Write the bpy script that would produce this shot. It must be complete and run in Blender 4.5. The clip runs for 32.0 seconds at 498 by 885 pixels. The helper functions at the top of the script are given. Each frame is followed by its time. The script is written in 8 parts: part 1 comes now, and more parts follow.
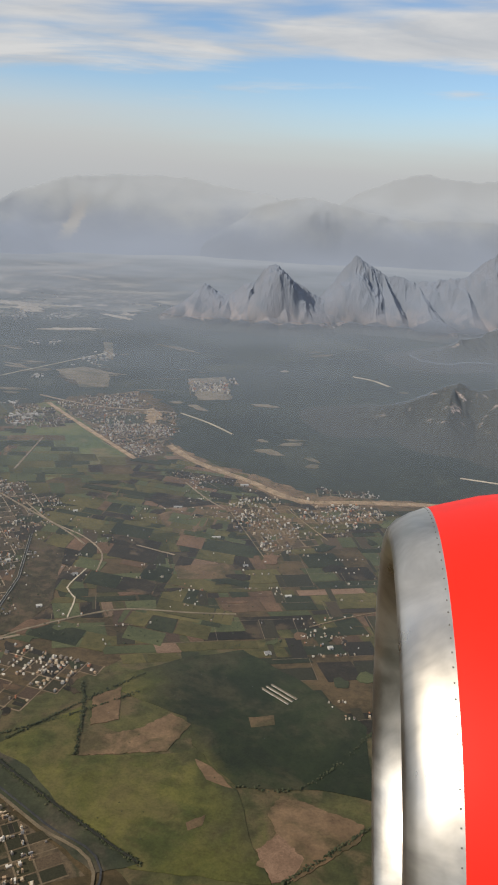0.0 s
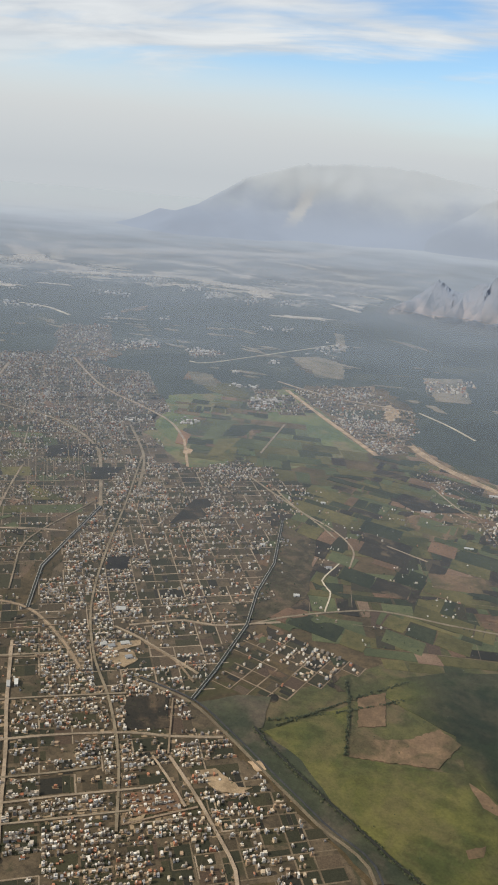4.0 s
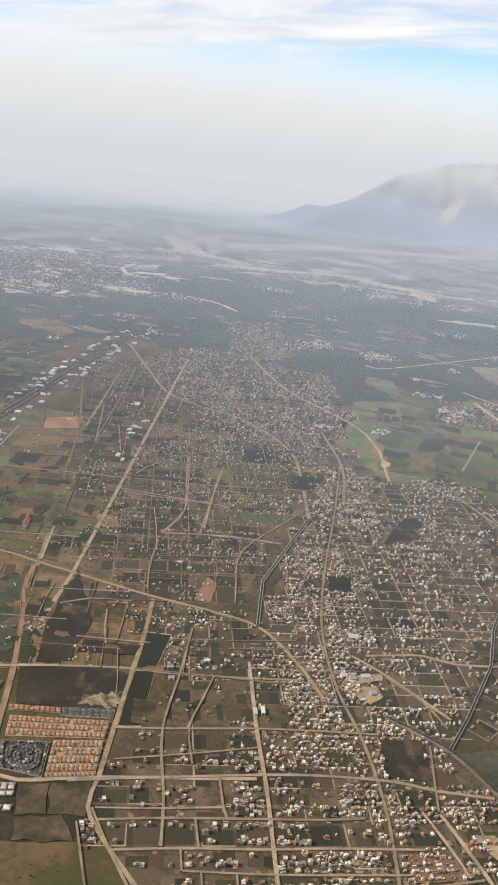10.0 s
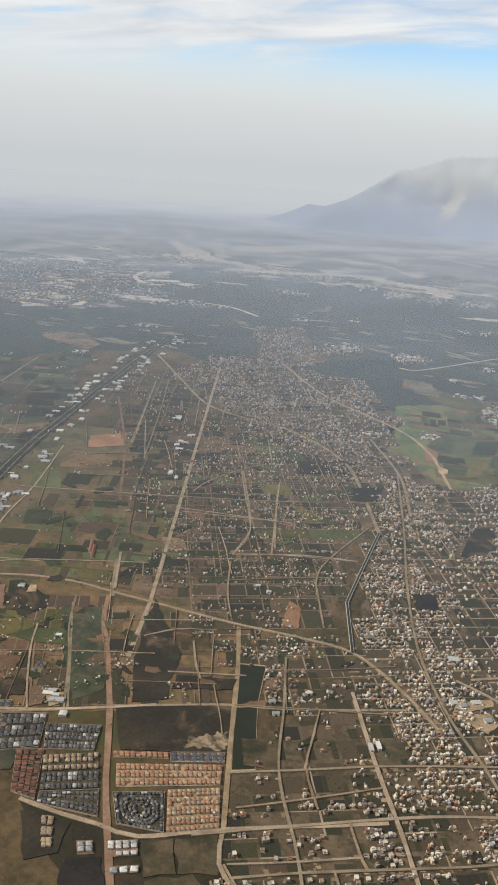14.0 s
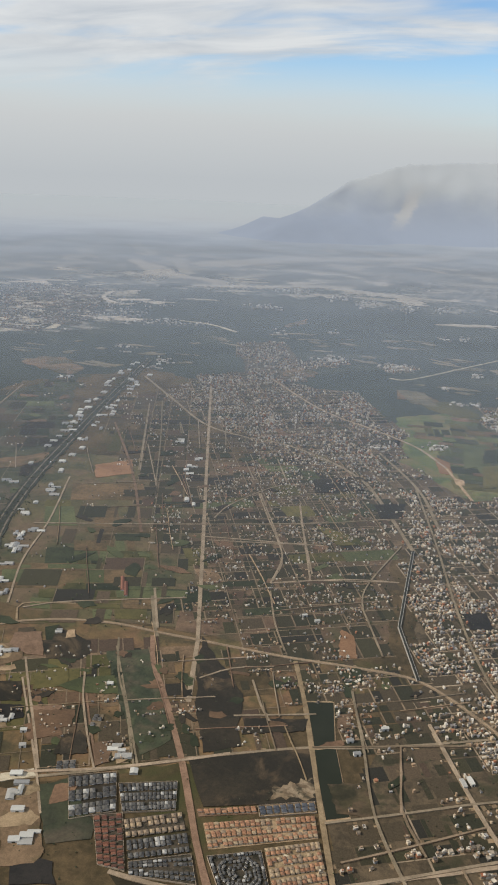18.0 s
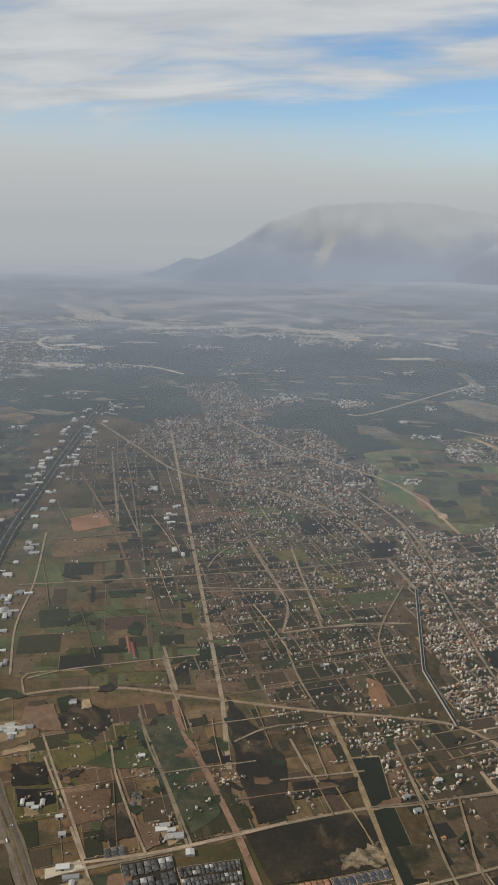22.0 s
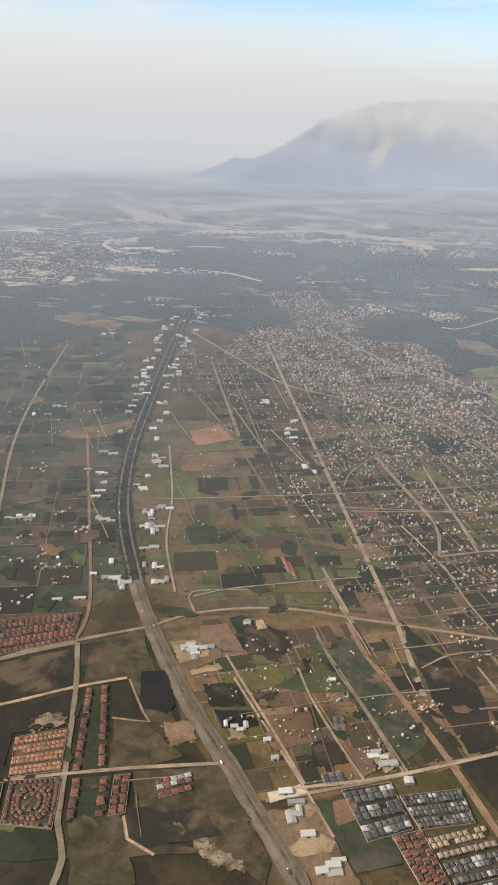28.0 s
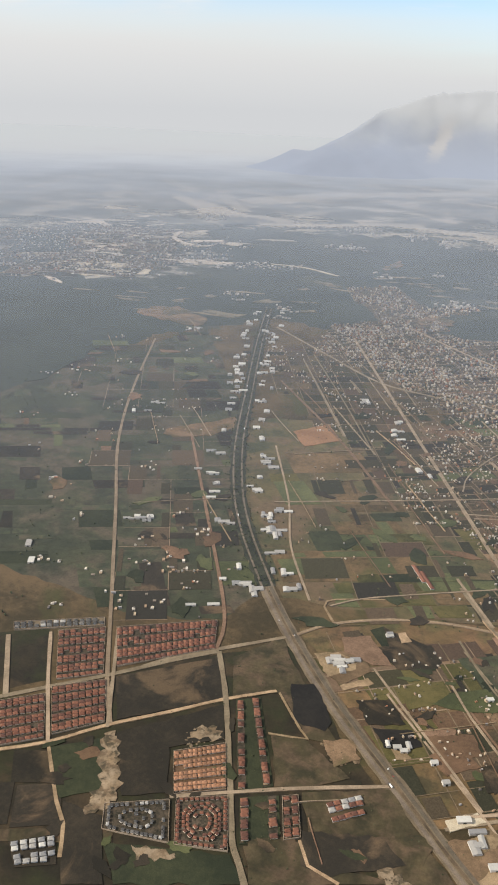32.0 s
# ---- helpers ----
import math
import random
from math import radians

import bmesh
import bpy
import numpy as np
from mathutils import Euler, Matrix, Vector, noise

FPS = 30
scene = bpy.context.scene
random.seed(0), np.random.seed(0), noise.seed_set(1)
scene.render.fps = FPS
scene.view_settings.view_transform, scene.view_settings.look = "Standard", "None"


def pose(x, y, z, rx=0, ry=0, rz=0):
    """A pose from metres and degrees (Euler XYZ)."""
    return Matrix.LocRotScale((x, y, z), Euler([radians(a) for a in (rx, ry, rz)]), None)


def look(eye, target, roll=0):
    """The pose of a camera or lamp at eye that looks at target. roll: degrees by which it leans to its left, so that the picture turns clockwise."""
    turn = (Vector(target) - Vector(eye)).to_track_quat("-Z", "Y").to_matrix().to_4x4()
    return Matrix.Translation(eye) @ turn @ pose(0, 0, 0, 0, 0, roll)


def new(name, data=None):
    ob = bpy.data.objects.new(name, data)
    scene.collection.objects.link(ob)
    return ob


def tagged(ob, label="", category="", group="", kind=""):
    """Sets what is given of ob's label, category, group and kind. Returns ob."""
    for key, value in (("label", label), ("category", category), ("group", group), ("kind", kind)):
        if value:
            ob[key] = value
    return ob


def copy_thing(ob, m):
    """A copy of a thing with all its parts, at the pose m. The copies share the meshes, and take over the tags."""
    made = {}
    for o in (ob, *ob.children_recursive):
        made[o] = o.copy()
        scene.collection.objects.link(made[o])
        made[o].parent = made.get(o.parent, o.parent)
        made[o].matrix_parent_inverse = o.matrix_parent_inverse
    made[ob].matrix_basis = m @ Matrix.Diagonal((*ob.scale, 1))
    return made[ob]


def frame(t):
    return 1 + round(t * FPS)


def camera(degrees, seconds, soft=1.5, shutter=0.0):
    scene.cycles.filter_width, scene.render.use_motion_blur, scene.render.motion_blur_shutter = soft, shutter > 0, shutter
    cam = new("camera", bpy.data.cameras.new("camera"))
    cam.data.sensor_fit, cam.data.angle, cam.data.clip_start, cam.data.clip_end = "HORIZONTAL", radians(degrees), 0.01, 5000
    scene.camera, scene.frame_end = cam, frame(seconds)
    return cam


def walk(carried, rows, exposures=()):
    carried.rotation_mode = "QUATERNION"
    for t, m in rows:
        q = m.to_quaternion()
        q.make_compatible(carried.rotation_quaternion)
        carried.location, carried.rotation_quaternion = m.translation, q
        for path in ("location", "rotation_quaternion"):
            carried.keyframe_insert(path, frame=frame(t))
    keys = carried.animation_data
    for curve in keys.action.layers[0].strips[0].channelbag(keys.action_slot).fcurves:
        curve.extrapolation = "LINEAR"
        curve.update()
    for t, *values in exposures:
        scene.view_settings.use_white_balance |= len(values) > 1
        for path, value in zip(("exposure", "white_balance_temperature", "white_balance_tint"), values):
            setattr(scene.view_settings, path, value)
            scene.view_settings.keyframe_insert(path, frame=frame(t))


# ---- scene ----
from mathutils import geometry

# The whole landscape is modelled at about one sixth of its true size, so that the mountains on the horizon lie within the camera's reach.
PATH = [
    (0, -0.00, 0.00, 250.00, 1.990, 17.363, 3.014),
    (0.5, -6.66, 0.12, 249.78, 4.595, 17.626, 3.528),
    (1, -13.32, 0.24, 249.56, 5.946, 17.787, 3.783),
    (1.5, -19.97, 0.36, 249.33, 7.890, 17.977, 4.011),
    (2, -26.62, 0.47, 249.10, 9.795, 18.184, 4.232),
    (2.5, -33.26, 0.59, 248.87, 10.824, 18.298, 4.358),
    (3, -39.90, 0.70, 248.64, 11.952, 18.444, 4.407),
    (3.5, -46.54, 0.80, 248.40, 13.946, 18.667, 4.632),
    (4, -53.17, 0.91, 248.17, 15.453, 18.839, 4.864),
    (4.5, -59.80, 1.01, 247.93, 16.504, 18.956, 4.955),
    (6.5, -86.29, 1.40, 246.96, 18.144, 19.183, 5.037),
    (7, -92.90, 1.49, 246.71, 18.914, 19.291, 5.578),
    (7.5, -99.52, 1.57, 246.46, 21.028, 19.578, 5.650),
    (8, -106.13, 1.66, 246.22, 22.426, 19.754, 5.756),
    (8.5, -112.74, 1.73, 245.97, 23.030, 19.843, 5.675),
    (9, -119.35, 1.81, 245.72, 23.334, 19.853, 5.748),
    (9.5, -125.96, 1.88, 245.47, 23.491, 19.884, 5.858),
    (10, -132.57, 1.95, 245.22, 23.591, 19.909, 5.841),
    (10.5, -139.17, 2.02, 244.97, 23.683, 19.936, 5.785),
    (11, -145.78, 2.08, 244.72, 23.794, 19.955, 5.699),
    (11.5, -152.39, 2.13, 244.46, 23.931, 19.968, 5.780),
    (12, -158.99, 2.19, 244.21, 24.055, 19.994, 5.665),
    (12.5, -165.60, 2.24, 243.96, 24.192, 20.021, 5.562),
    (13, -172.21, 2.28, 243.71, 24.294, 20.038, 5.018),
    (13.5, -178.82, 2.32, 243.46, 24.243, 19.989, 4.503),
    (14, -185.42, 2.36, 243.21, 23.198, 19.808, 3.843),
    (14.5, -192.03, 2.39, 242.96, 22.392, 19.630, 3.190),
    (16.5, -218.49, 2.47, 241.97, 20.026, 19.020, 2.077),
    (17, -225.11, 2.48, 241.73, 19.823, 18.909, 2.023),
    (17.5, -231.73, 2.49, 241.48, 19.794, 18.864, 2.031),
    (18, -238.36, 2.48, 241.24, 19.732, 18.784, 2.049),
    (18.5, -244.98, 2.48, 241.00, 19.056, 18.497, 2.104),
    (19, -251.61, 2.46, 240.76, 18.078, 18.232, 2.154),
    (19.5, -258.25, 2.45, 240.53, 17.987, 18.230, 1.987),
    (20, -264.88, 2.42, 240.29, 17.290, 17.667, 1.683),
    (20.5, -271.52, 2.40, 240.06, 15.330, 16.591, 1.207),
    (21, -278.17, 2.36, 239.83, 14.461, 16.130, 1.063),
    (21.5, -284.82, 2.32, 239.60, 13.940, 15.963, 1.073),
    (22, -291.47, 2.28, 239.37, 13.793, 15.978, 1.017),
    (22.5, -298.13, 2.23, 239.15, 13.781, 16.020, 0.964),
    (23, -304.80, 2.17, 238.93, 13.856, 16.042, 0.987),
    (23.5, -311.46, 2.10, 238.71, 13.828, 16.124, 0.926),
    (24, -318.14, 2.03, 238.50, 13.932, 16.125, 0.856),
    (24.5, -324.82, 1.96, 238.29, 13.895, 16.185, 0.529),
    (26.5, -351.60, 1.59, 237.47, 14.435, 20.206, 0.744),
    (27, -358.31, 1.48, 237.27, 14.528, 21.310, 1.304),
    (27.5, -365.03, 1.36, 237.08, 14.793, 22.032, 1.801),
    (28, -371.75, 1.24, 236.90, 15.275, 22.427, 1.826),
    (28.5, -378.49, 1.11, 236.71, 15.864, 22.661, 2.109),
    (29, -385.23, 0.98, 236.53, 16.244, 22.794, 2.208),
    (29.5, -391.97, 0.83, 236.36, 16.583, 22.818, 2.184),
    (30, -398.73, 0.68, 236.19, 16.903, 22.856, 2.078),
    (30.5, -405.49, 0.52, 236.02, 17.257, 22.873, 1.973),
    (31, -412.27, 0.36, 235.86, 17.640, 22.900, 2.035),
    (31.5, -419.05, 0.18, 235.70, 17.818, 22.927, 1.978),
    (32, -425.84, 0.00, 235.55, 17.954, 23.041, 1.925),
]


def aimed(x, y, z, yaw, pitch, roll):
    a, p = radians(yaw), radians(pitch)
    way = Vector((-math.sin(a) * math.cos(p), math.cos(a) * math.cos(p), -math.sin(p)))
    eye = Vector((x, y, z))
    return look(eye, eye + way * 10, roll)


cam = camera(33.515, 32.0, soft=1.9)
walk(cam, [(t, aimed(*r)) for t, *r in PATH], exposures=[(0, 0.14, 6450, 9), (1.5, 0.20, 6300, 8), (4, 0.42, 6250, 7), (7, 0.60, 6350, 8), (9, 0.72, 6400, 9), (13, 0.72, 6350, 9), (14, 0.51, 6350, 8), (14.5, 0.46, 6350, 8), (17, 0.34, 6300, 8), (19, 0.22, 6250, 7), (21, 0.08, 6250, 7), (23, 0.04, 6250, 7), (24.5, 0.12, 6300, 8), (27, 0.61, 6420, 9), (28, 0.63, 6470, 10), (32, 0.62, 6500, 10)])

# ---------------------------------------------------------------- world, sun
SUN_AZ, SUN_EL = radians(243), radians(37)  # compass turn from +y towards +x, and height

world = bpy.data.worlds.new("sky")
scene.world = world
world.use_nodes = True


class Nodes:
    """A short way to write node trees."""

    def __init__(self, tree):
        self.t = tree
        tree.nodes.clear()

    def add(self, kind):
        return self.t.nodes.new(kind)

    def put(self, socket, v):
        if isinstance(v, bpy.types.NodeSocket):
            self.t.links.new(v, socket)
        elif v is not None:
            socket.default_value = v

    def math(self, op, a, b=None, clamp=False):
        n = self.add("ShaderNodeMath")
        n.operation, n.use_clamp = op, clamp
        self.put(n.inputs[0], a)
        self.put(n.inputs[1], b)
        return n.outputs[0]

    def mix(self, f, a, b, blend="MIX"):
        n = self.add("ShaderNodeMix")
        n.data_type, n.blend_type = "RGBA", blend
        self.put(n.inputs[0], f)
        self.put(n.inputs[6], a)
        self.put(n.inputs[7], b)
        return n.outputs[2]

    def noise(self, vec, scale, detail=4.0, rough=0.55, dist=0.0):
        n = self.add("ShaderNodeTexNoise")
        if vec is not None:
            self.put(n.inputs["Vector"], vec)
        n.inputs["Scale"].default_value = scale
        n.inputs["Detail"].default_value = detail
        n.inputs["Roughness"].default_value = rough
        n.inputs["Distortion"].default_value = dist
        return n.outputs["Fac"]

    def span(self, v, a, b, lo=0.0, hi=1.0, kind="LINEAR"):
        n = self.add("ShaderNodeMapRange")
        n.interpolation_type = kind
        self.put(n.inputs[0], v)
        for i, q in zip((1, 2, 3, 4), (a, b, lo, hi)):
            n.inputs[i].default_value = q
        return n.outputs[0]

    def ramp(self, v, stops, kind="LINEAR"):
        n = self.add("ShaderNodeValToRGB")
        n.color_ramp.interpolation = kind
        e = n.color_ramp.elements
        while len(e) < len(stops):
            e.new(0.5)
        for q, (pos, col) in zip(e, stops):
            q.position, q.color = pos, (*col, 1)
        self.put(n.inputs[0], v)
        return n.outputs[0]


def make_world():
    n = Nodes(world.node_tree)
    co = n.add("ShaderNodeTexCoord").outputs["Generated"]
    sep = n.add("ShaderNodeSeparateXYZ")
    n.put(sep.inputs[0], co)
    x, y, z = sep.outputs
    sky = n.add("ShaderNodeTexSky")
    sky.sky_type, sky.sun_disc = "NISHITA", False
    sky.sun_elevation, sky.sun_rotation = SUN_EL, SUN_AZ
    sky.altitude, sky.dust_density, sky.air_density = 1500, 1.6, 1.0
    blue = n.mix(1.0, sky.outputs[0], (0.098, 0.109, 0.119, 1), "MULTIPLY")
    up = n.math("MAXIMUM", z, 0.004)
    # high thin cloud on a flat sheet
    flat = n.add("ShaderNodeCombineXYZ")
    zz = n.math("ADD", up, 0.11)
    n.put(flat.inputs[0], n.math("DIVIDE", x, zz))
    n.put(flat.inputs[1], n.math("DIVIDE", y, zz))
    mp = n.add("ShaderNodeMapping")
    mp.inputs["Rotation"].default_value = (0, 0, radians(-14))
    mp.inputs["Scale"].default_value = (0.75, 1.5, 1)
    n.put(mp.inputs[0], flat.outputs[0])
    big = n.noise(mp.outputs[0], 0.62, 5, 0.56, 0.4)
    fine = n.noise(mp.outputs[0], 1.9, 5, 0.55, 0.5)
    c = n.math("ADD", n.math("MULTIPLY", big, 0.80), n.math("MULTIPLY", fine, 0.20))
    deck = n.math("SUBTRACT", z, n.math("MULTIPLY", n.math("ADD", x, 0.26), 0.085))
    c = n.math("ADD", c, n.span(deck, 0.088, 0.116, -0.07, 0.09, "SMOOTHSTEP"))
    cloud = n.span(c, 0.45, 0.61, 0, 1, "SMOOTHSTEP")
    cloud = n.math("MULTIPLY", cloud, n.span(z, 0.05, 0.11, 0.30, 0.96))
    col = n.mix(cloud, blue, n.mix(n.span(fine, 0.35, 0.65), (0.47, 0.48, 0.50, 1), (0.62, 0.61, 0.60, 1)))
    # pale dust near the horizon, thicker towards -x
    west = n.span(x, -0.55, 0.1, 1.0, 0.0)
    low = n.math("ADD", n.math("MULTIPLY", n.noise(mp.outputs[0], 0.35, 3), 0.05), n.math("MULTIPLY", west, 0.035))
    h = n.math("SUBTRACT", z, low)
    dust = n.span(h, -0.02, 0.082, 1.0, 0.0, "SMOOTHSTEP")
    dustcol = n.mix(n.span(z, -0.02, 0.08), (0.420, 0.428, 0.438, 1), (0.540, 0.534, 0.520, 1))
    col = n.mix(dust, col, dustcol)
    bg = n.add("ShaderNodeBackground")
    n.put(bg.inputs[0], col)
    bg.inputs[1].default_value = 1.0
    out = n.add("ShaderNodeOutputWorld")
    n.put(out.inputs[0], bg.outputs[0])


make_world()
sun = new("sun", bpy.data.lights.new("sun", "SUN"))
sun.data.energy, sun.data.angle, sun.data.color = 3.7, radians(0.6), (1.0, 0.88, 0.71)
toward = Vector((math.sin(SUN_AZ) * math.cos(SUN_EL), math.cos(SUN_AZ) * math.cos(SUN_EL), math.sin(SUN_EL)))
sun.matrix_world = look(toward * 900 + Vector((-200, 400, 0)), (-200, 400, 0))


# ---------------------------------------------------------------- materials
def material(name, rough=0.9, metal=0.0):
    m = bpy.data.materials.new(name)
    m.use_nodes = True
    n = Nodes(m.node_tree)
    out = n.add("ShaderNodeOutputMaterial")
    b = n.add("ShaderNodeBsdfPrincipled")
    b.inputs["Roughness"].default_value, b.inputs["Metallic"].default_value = rough, metal
    b.inputs["Specular IOR Level"].default_value = 0.25
    n.put(out.inputs[0], b.outputs[0])
    return m, n, b


def place(n):
    return n.add("ShaderNodeNewGeometry").outputs["Position"]


def earth(name, dark, light, s1=0.05, s2=0.6, third=None, bump=0.3, lo=0.35, hi=0.65, rows=None, grain=2.2, speck=(0.72, 1.22)):
    """Soil, crops and scrub: two tones in patches, with fine grain, and perhaps blotches of a third tone or crop rows."""
    m, n, b = material(name)
    p = place(n)
    f = n.math("ADD", n.math("MULTIPLY", n.noise(p, s1, 5, 0.6), 0.65), n.math("MULTIPLY", n.noise(p, s2, 4, 0.65), 0.35))
    col = n.mix(n.span(f, lo, hi, 0, 1, "SMOOTHSTEP"), (*dark, 1), (*light, 1))
    if third:
        col = n.mix(n.span(n.noise(p, s1 * 0.6, 5, 0.62, 0.6), 0.54, 0.66, 0, 0.9, "SMOOTHSTEP"), col, (*third, 1))
    rnd = n.add("ShaderNodeObjectInfo").outputs["Random"]
    col = n.mix(1.0, col, n.ramp(rnd, [(0, (0.72, 0.74, 0.70)), (1, (1.25, 1.22, 1.22))]), "MULTIPLY")
    if rows:
        w = n.add("ShaderNodeTexWave")
        mp = n.add("ShaderNodeMapping")
        mp.inputs["Rotation"].default_value = (0, 0, radians(rows))
        n.put(mp.inputs[0], p)
        n.put(w.inputs[0], mp.outputs[0])
        w.inputs["Scale"].default_value, w.inputs["Distortion"].default_value = 0.22, 2.0
        col = n.mix(n.math("MULTIPLY", w.outputs["Fac"], 0.10), col, (*dark, 1))
    grain = n.noise(p, grain, 4, 0.7)
    col = n.mix(1.0, col, n.ramp(grain, [(0.3, (speck[0],) * 3), (0.7, (speck[1],) * 3)]), "MULTIPLY")
    n.put(b.inputs["Base Color"], col)
    bp = n.add("ShaderNodeBump")
    bp.inputs["Strength"].default_value, bp.inputs["Distance"].default_value = bump, 0.4
    n.put(bp.inputs["Height"], grain)
    n.put(b.inputs["Normal"], bp.outputs[0])
    return m


SCRUB = earth("scrub_ground", (0.017, 0.023, 0.018), (0.033, 0.040, 0.030), 0.010, 0.12, (0.047, 0.050, 0.036), lo=0.3, hi=0.7, bump=0.0, grain=0.06, speck=(0.92, 1.07))
PLAIN = earth("dry_plain", (0.043, 0.033, 0.016), (0.129, 0.086, 0.045), 0.03, 0.3, (0.056, 0.055, 0.020))
DARKFIELD = earth("burnt_grass", (0.017, 0.015, 0.011), (0.040, 0.032, 0.021), 0.06, 0.5, (0.092, 0.064, 0.038), lo=0.4, hi=0.75)
GREEN = earth("green_crop", (0.044, 0.052, 0.024), (0.082, 0.089, 0.039), 0.05, 0.5, rows=32)
DARKGREEN = earth("dark_crop", (0.014, 0.019, 0.010), (0.034, 0.039, 0.019), 0.03, 0.3, rows=-28)
OLIVE = earth("olive_pasture", (0.050, 0.047, 0.016), (0.103, 0.087, 0.033), 0.03, 0.25, (0.027, 0.032, 0.011), rows=60)
BROWN = earth("ploughed_soil", (0.076, 0.047, 0.029), (0.144, 0.088, 0.053), 0.05, 0.6, rows=30)
PINK = earth("bare_soil", (0.125, 0.080, 0.053), (0.195, 0.130, 0.088), 0.05, 0.6)
TAN = earth("pale_dirt", (0.170, 0.120, 0.072), (0.330, 0.240, 0.150), 0.12, 0.8)
SAND = earth("pale_sand", (0.30, 0.25, 0.185), (0.52, 0.45, 0.345), 0.05, 0.6)
ORANGE = earth("red_earth", (0.142, 0.078, 0.042), (0.215, 0.122, 0.068), 0.06, 0.6)
REDDIRT = earth("reddish_dirt", (0.118, 0.074, 0.048), (0.194, 0.124, 0.083), 0.1, 0.8)
ROADPALE = earth("dusty_street", (0.160, 0.124, 0.086), (0.275, 0.215, 0.152), 0.1, 0.9, bump=0.1)
ROADGREY = earth("worn_asphalt", (0.137, 0.103, 0.071), (0.224, 0.172, 0.120), 0.1, 0.9, bump=0.1)
WORNLANE = earth("lane_asphalt", (0.085, 0.070, 0.054), (0.150, 0.122, 0.094), 0.1, 0.9, bump=0.1)
ASPHALT = earth("dark_asphalt", (0.024, 0.025, 0.028), (0.050, 0.050, 0.052), 0.1, 0.9, bump=0.1)
DIRTSTREET = earth("dirt_street", (0.120, 0.088, 0.058), (0.215, 0.160, 0.108), 0.1, 0.9, bump=0.1)
# dark greenery of the tree-lined verge, its shade put into the colour too
VERGE = earth("verge_painted_shade", (0.012, 0.015, 0.011), (0.034, 0.038, 0.025), 0.12, 0.7, (0.062, 0.056, 0.040))
GARDEN = earth("estate_lanes", (0.018, 0.018, 0.012), (0.070, 0.055, 0.040), 0.3, 1.2)
LOT = earth("town_lots", (0.044, 0.034, 0.022), (0.128, 0.093, 0.059), 0.09, 0.5, (0.043, 0.041, 0.022))
TRODDEN = earth("trodden_ground", (0.076, 0.052, 0.030), (0.172, 0.116, 0.070), 0.07, 0.5, (0.065, 0.057, 0.026))
BURNT = earth("black_burnt_ground", (0.009, 0.009, 0.009), (0.020, 0.018, 0.016), 0.08, 0.6, (0.032, 0.027, 0.020), bump=0.2)


def meadow(name, tones, scale, edge):
    """Pasture whose tones run softly into one another."""
    m, n, b = material(name)
    col, fine = sward(n, place(n), tones, scale, edge)
    turf(n, b, col, fine)
    return m


def sward(n, p, tones, scale, edge):
    col = (*tones[0], 1)
    for i, t in enumerate(tones[1:]):
        off = n.add("ShaderNodeVectorMath")
        off.inputs[1].default_value = (37.0 * i + 11, -23.0 * i, 5.0 * i)
        n.put(off.inputs[0], p)
        f = n.noise(off.outputs[0], scale * (1 + 0.5 * i), 6, 0.6, 0.4)
        col = n.mix(n.span(f, 0.52 - edge, 0.52 + edge + 0.03 * i, 0, 0.95, "SMOOTHSTEP"), col, (*t, 1))
    blotch = n.noise(p, 0.16, 5, 0.66, 0.3)
    col = n.mix(1.0, col, n.ramp(blotch, [(0.34, (0.78, 0.78, 0.78)), (0.5, (1.0, 1.0, 1.0)), (0.68, (1.20, 1.18, 1.14))]), "MULTIPLY")
    fine = n.noise(p, 0.9, 5, 0.7)
    return n.mix(1.0, col, n.ramp(fine, [(0.3, (0.78, 0.78, 0.78)), (0.7, (1.18, 1.18, 1.18))]), "MULTIPLY"), fine


def turf(n, b, col, fine):
    n.put(b.inputs["Base Color"], col)
    bp = n.add("ShaderNodeBump")
    bp.inputs["Strength"].default_value, bp.inputs["Distance"].default_value = 0.3, 0.4
    n.put(bp.inputs["Height"], fine)
    n.put(b.inputs["Normal"], bp.outputs[0])


GRASSES = [(0.070, 0.070, 0.018), (0.106, 0.099, 0.027), (0.038, 0.046, 0.014), (0.091, 0.078, 0.030)]
CROPS = [(0.014, 0.021, 0.009), (0.026, 0.034, 0.014), (0.012, 0.017, 0.009), (0.040, 0.038, 0.020)]
PASTURE = meadow("yellow_green_pasture", GRASSES, 0.022, 0.10)


def running_field(name):
    """Pasture that runs without a border into the dark crop beside it."""
    m, n, b = material(name)
    p = place(n)
    grass, fine = sward(n, p, GRASSES, 0.022, 0.10)
    crop, _ = sward(n, p, CROPS, 0.016, 0.09)
    sep = n.add("ShaderNodeSeparateXYZ")
    n.put(sep.inputs[0], p)
    across = n.math("ADD", n.math("MULTIPLY", sep.outputs[0], 0.876), n.math("MULTIPLY", sep.outputs[1], 0.483))
    across = n.math("ADD", across, n.math("MULTIPLY", n.math("SUBTRACT", n.noise(p, 0.05, 5, 0.6), 0.5), 46))
    turf(n, b, n.mix(n.span(across, 110, 142, 0, 1, "SMOOTHSTEP"), grass, crop), fine)
    return m


RUNNING = running_field("pasture_running_into_crop")
BARE = meadow("bare_ploughed_ground", [(0.112, 0.073, 0.042), (0.155, 0.102, 0.060), (0.055, 0.047, 0.022)], 0.03, 0.09)
SNOWROCK = earth("snowy_rock", (0.25, 0.24, 0.24), (0.75, 0.75, 0.76), 0.01, 0.04)


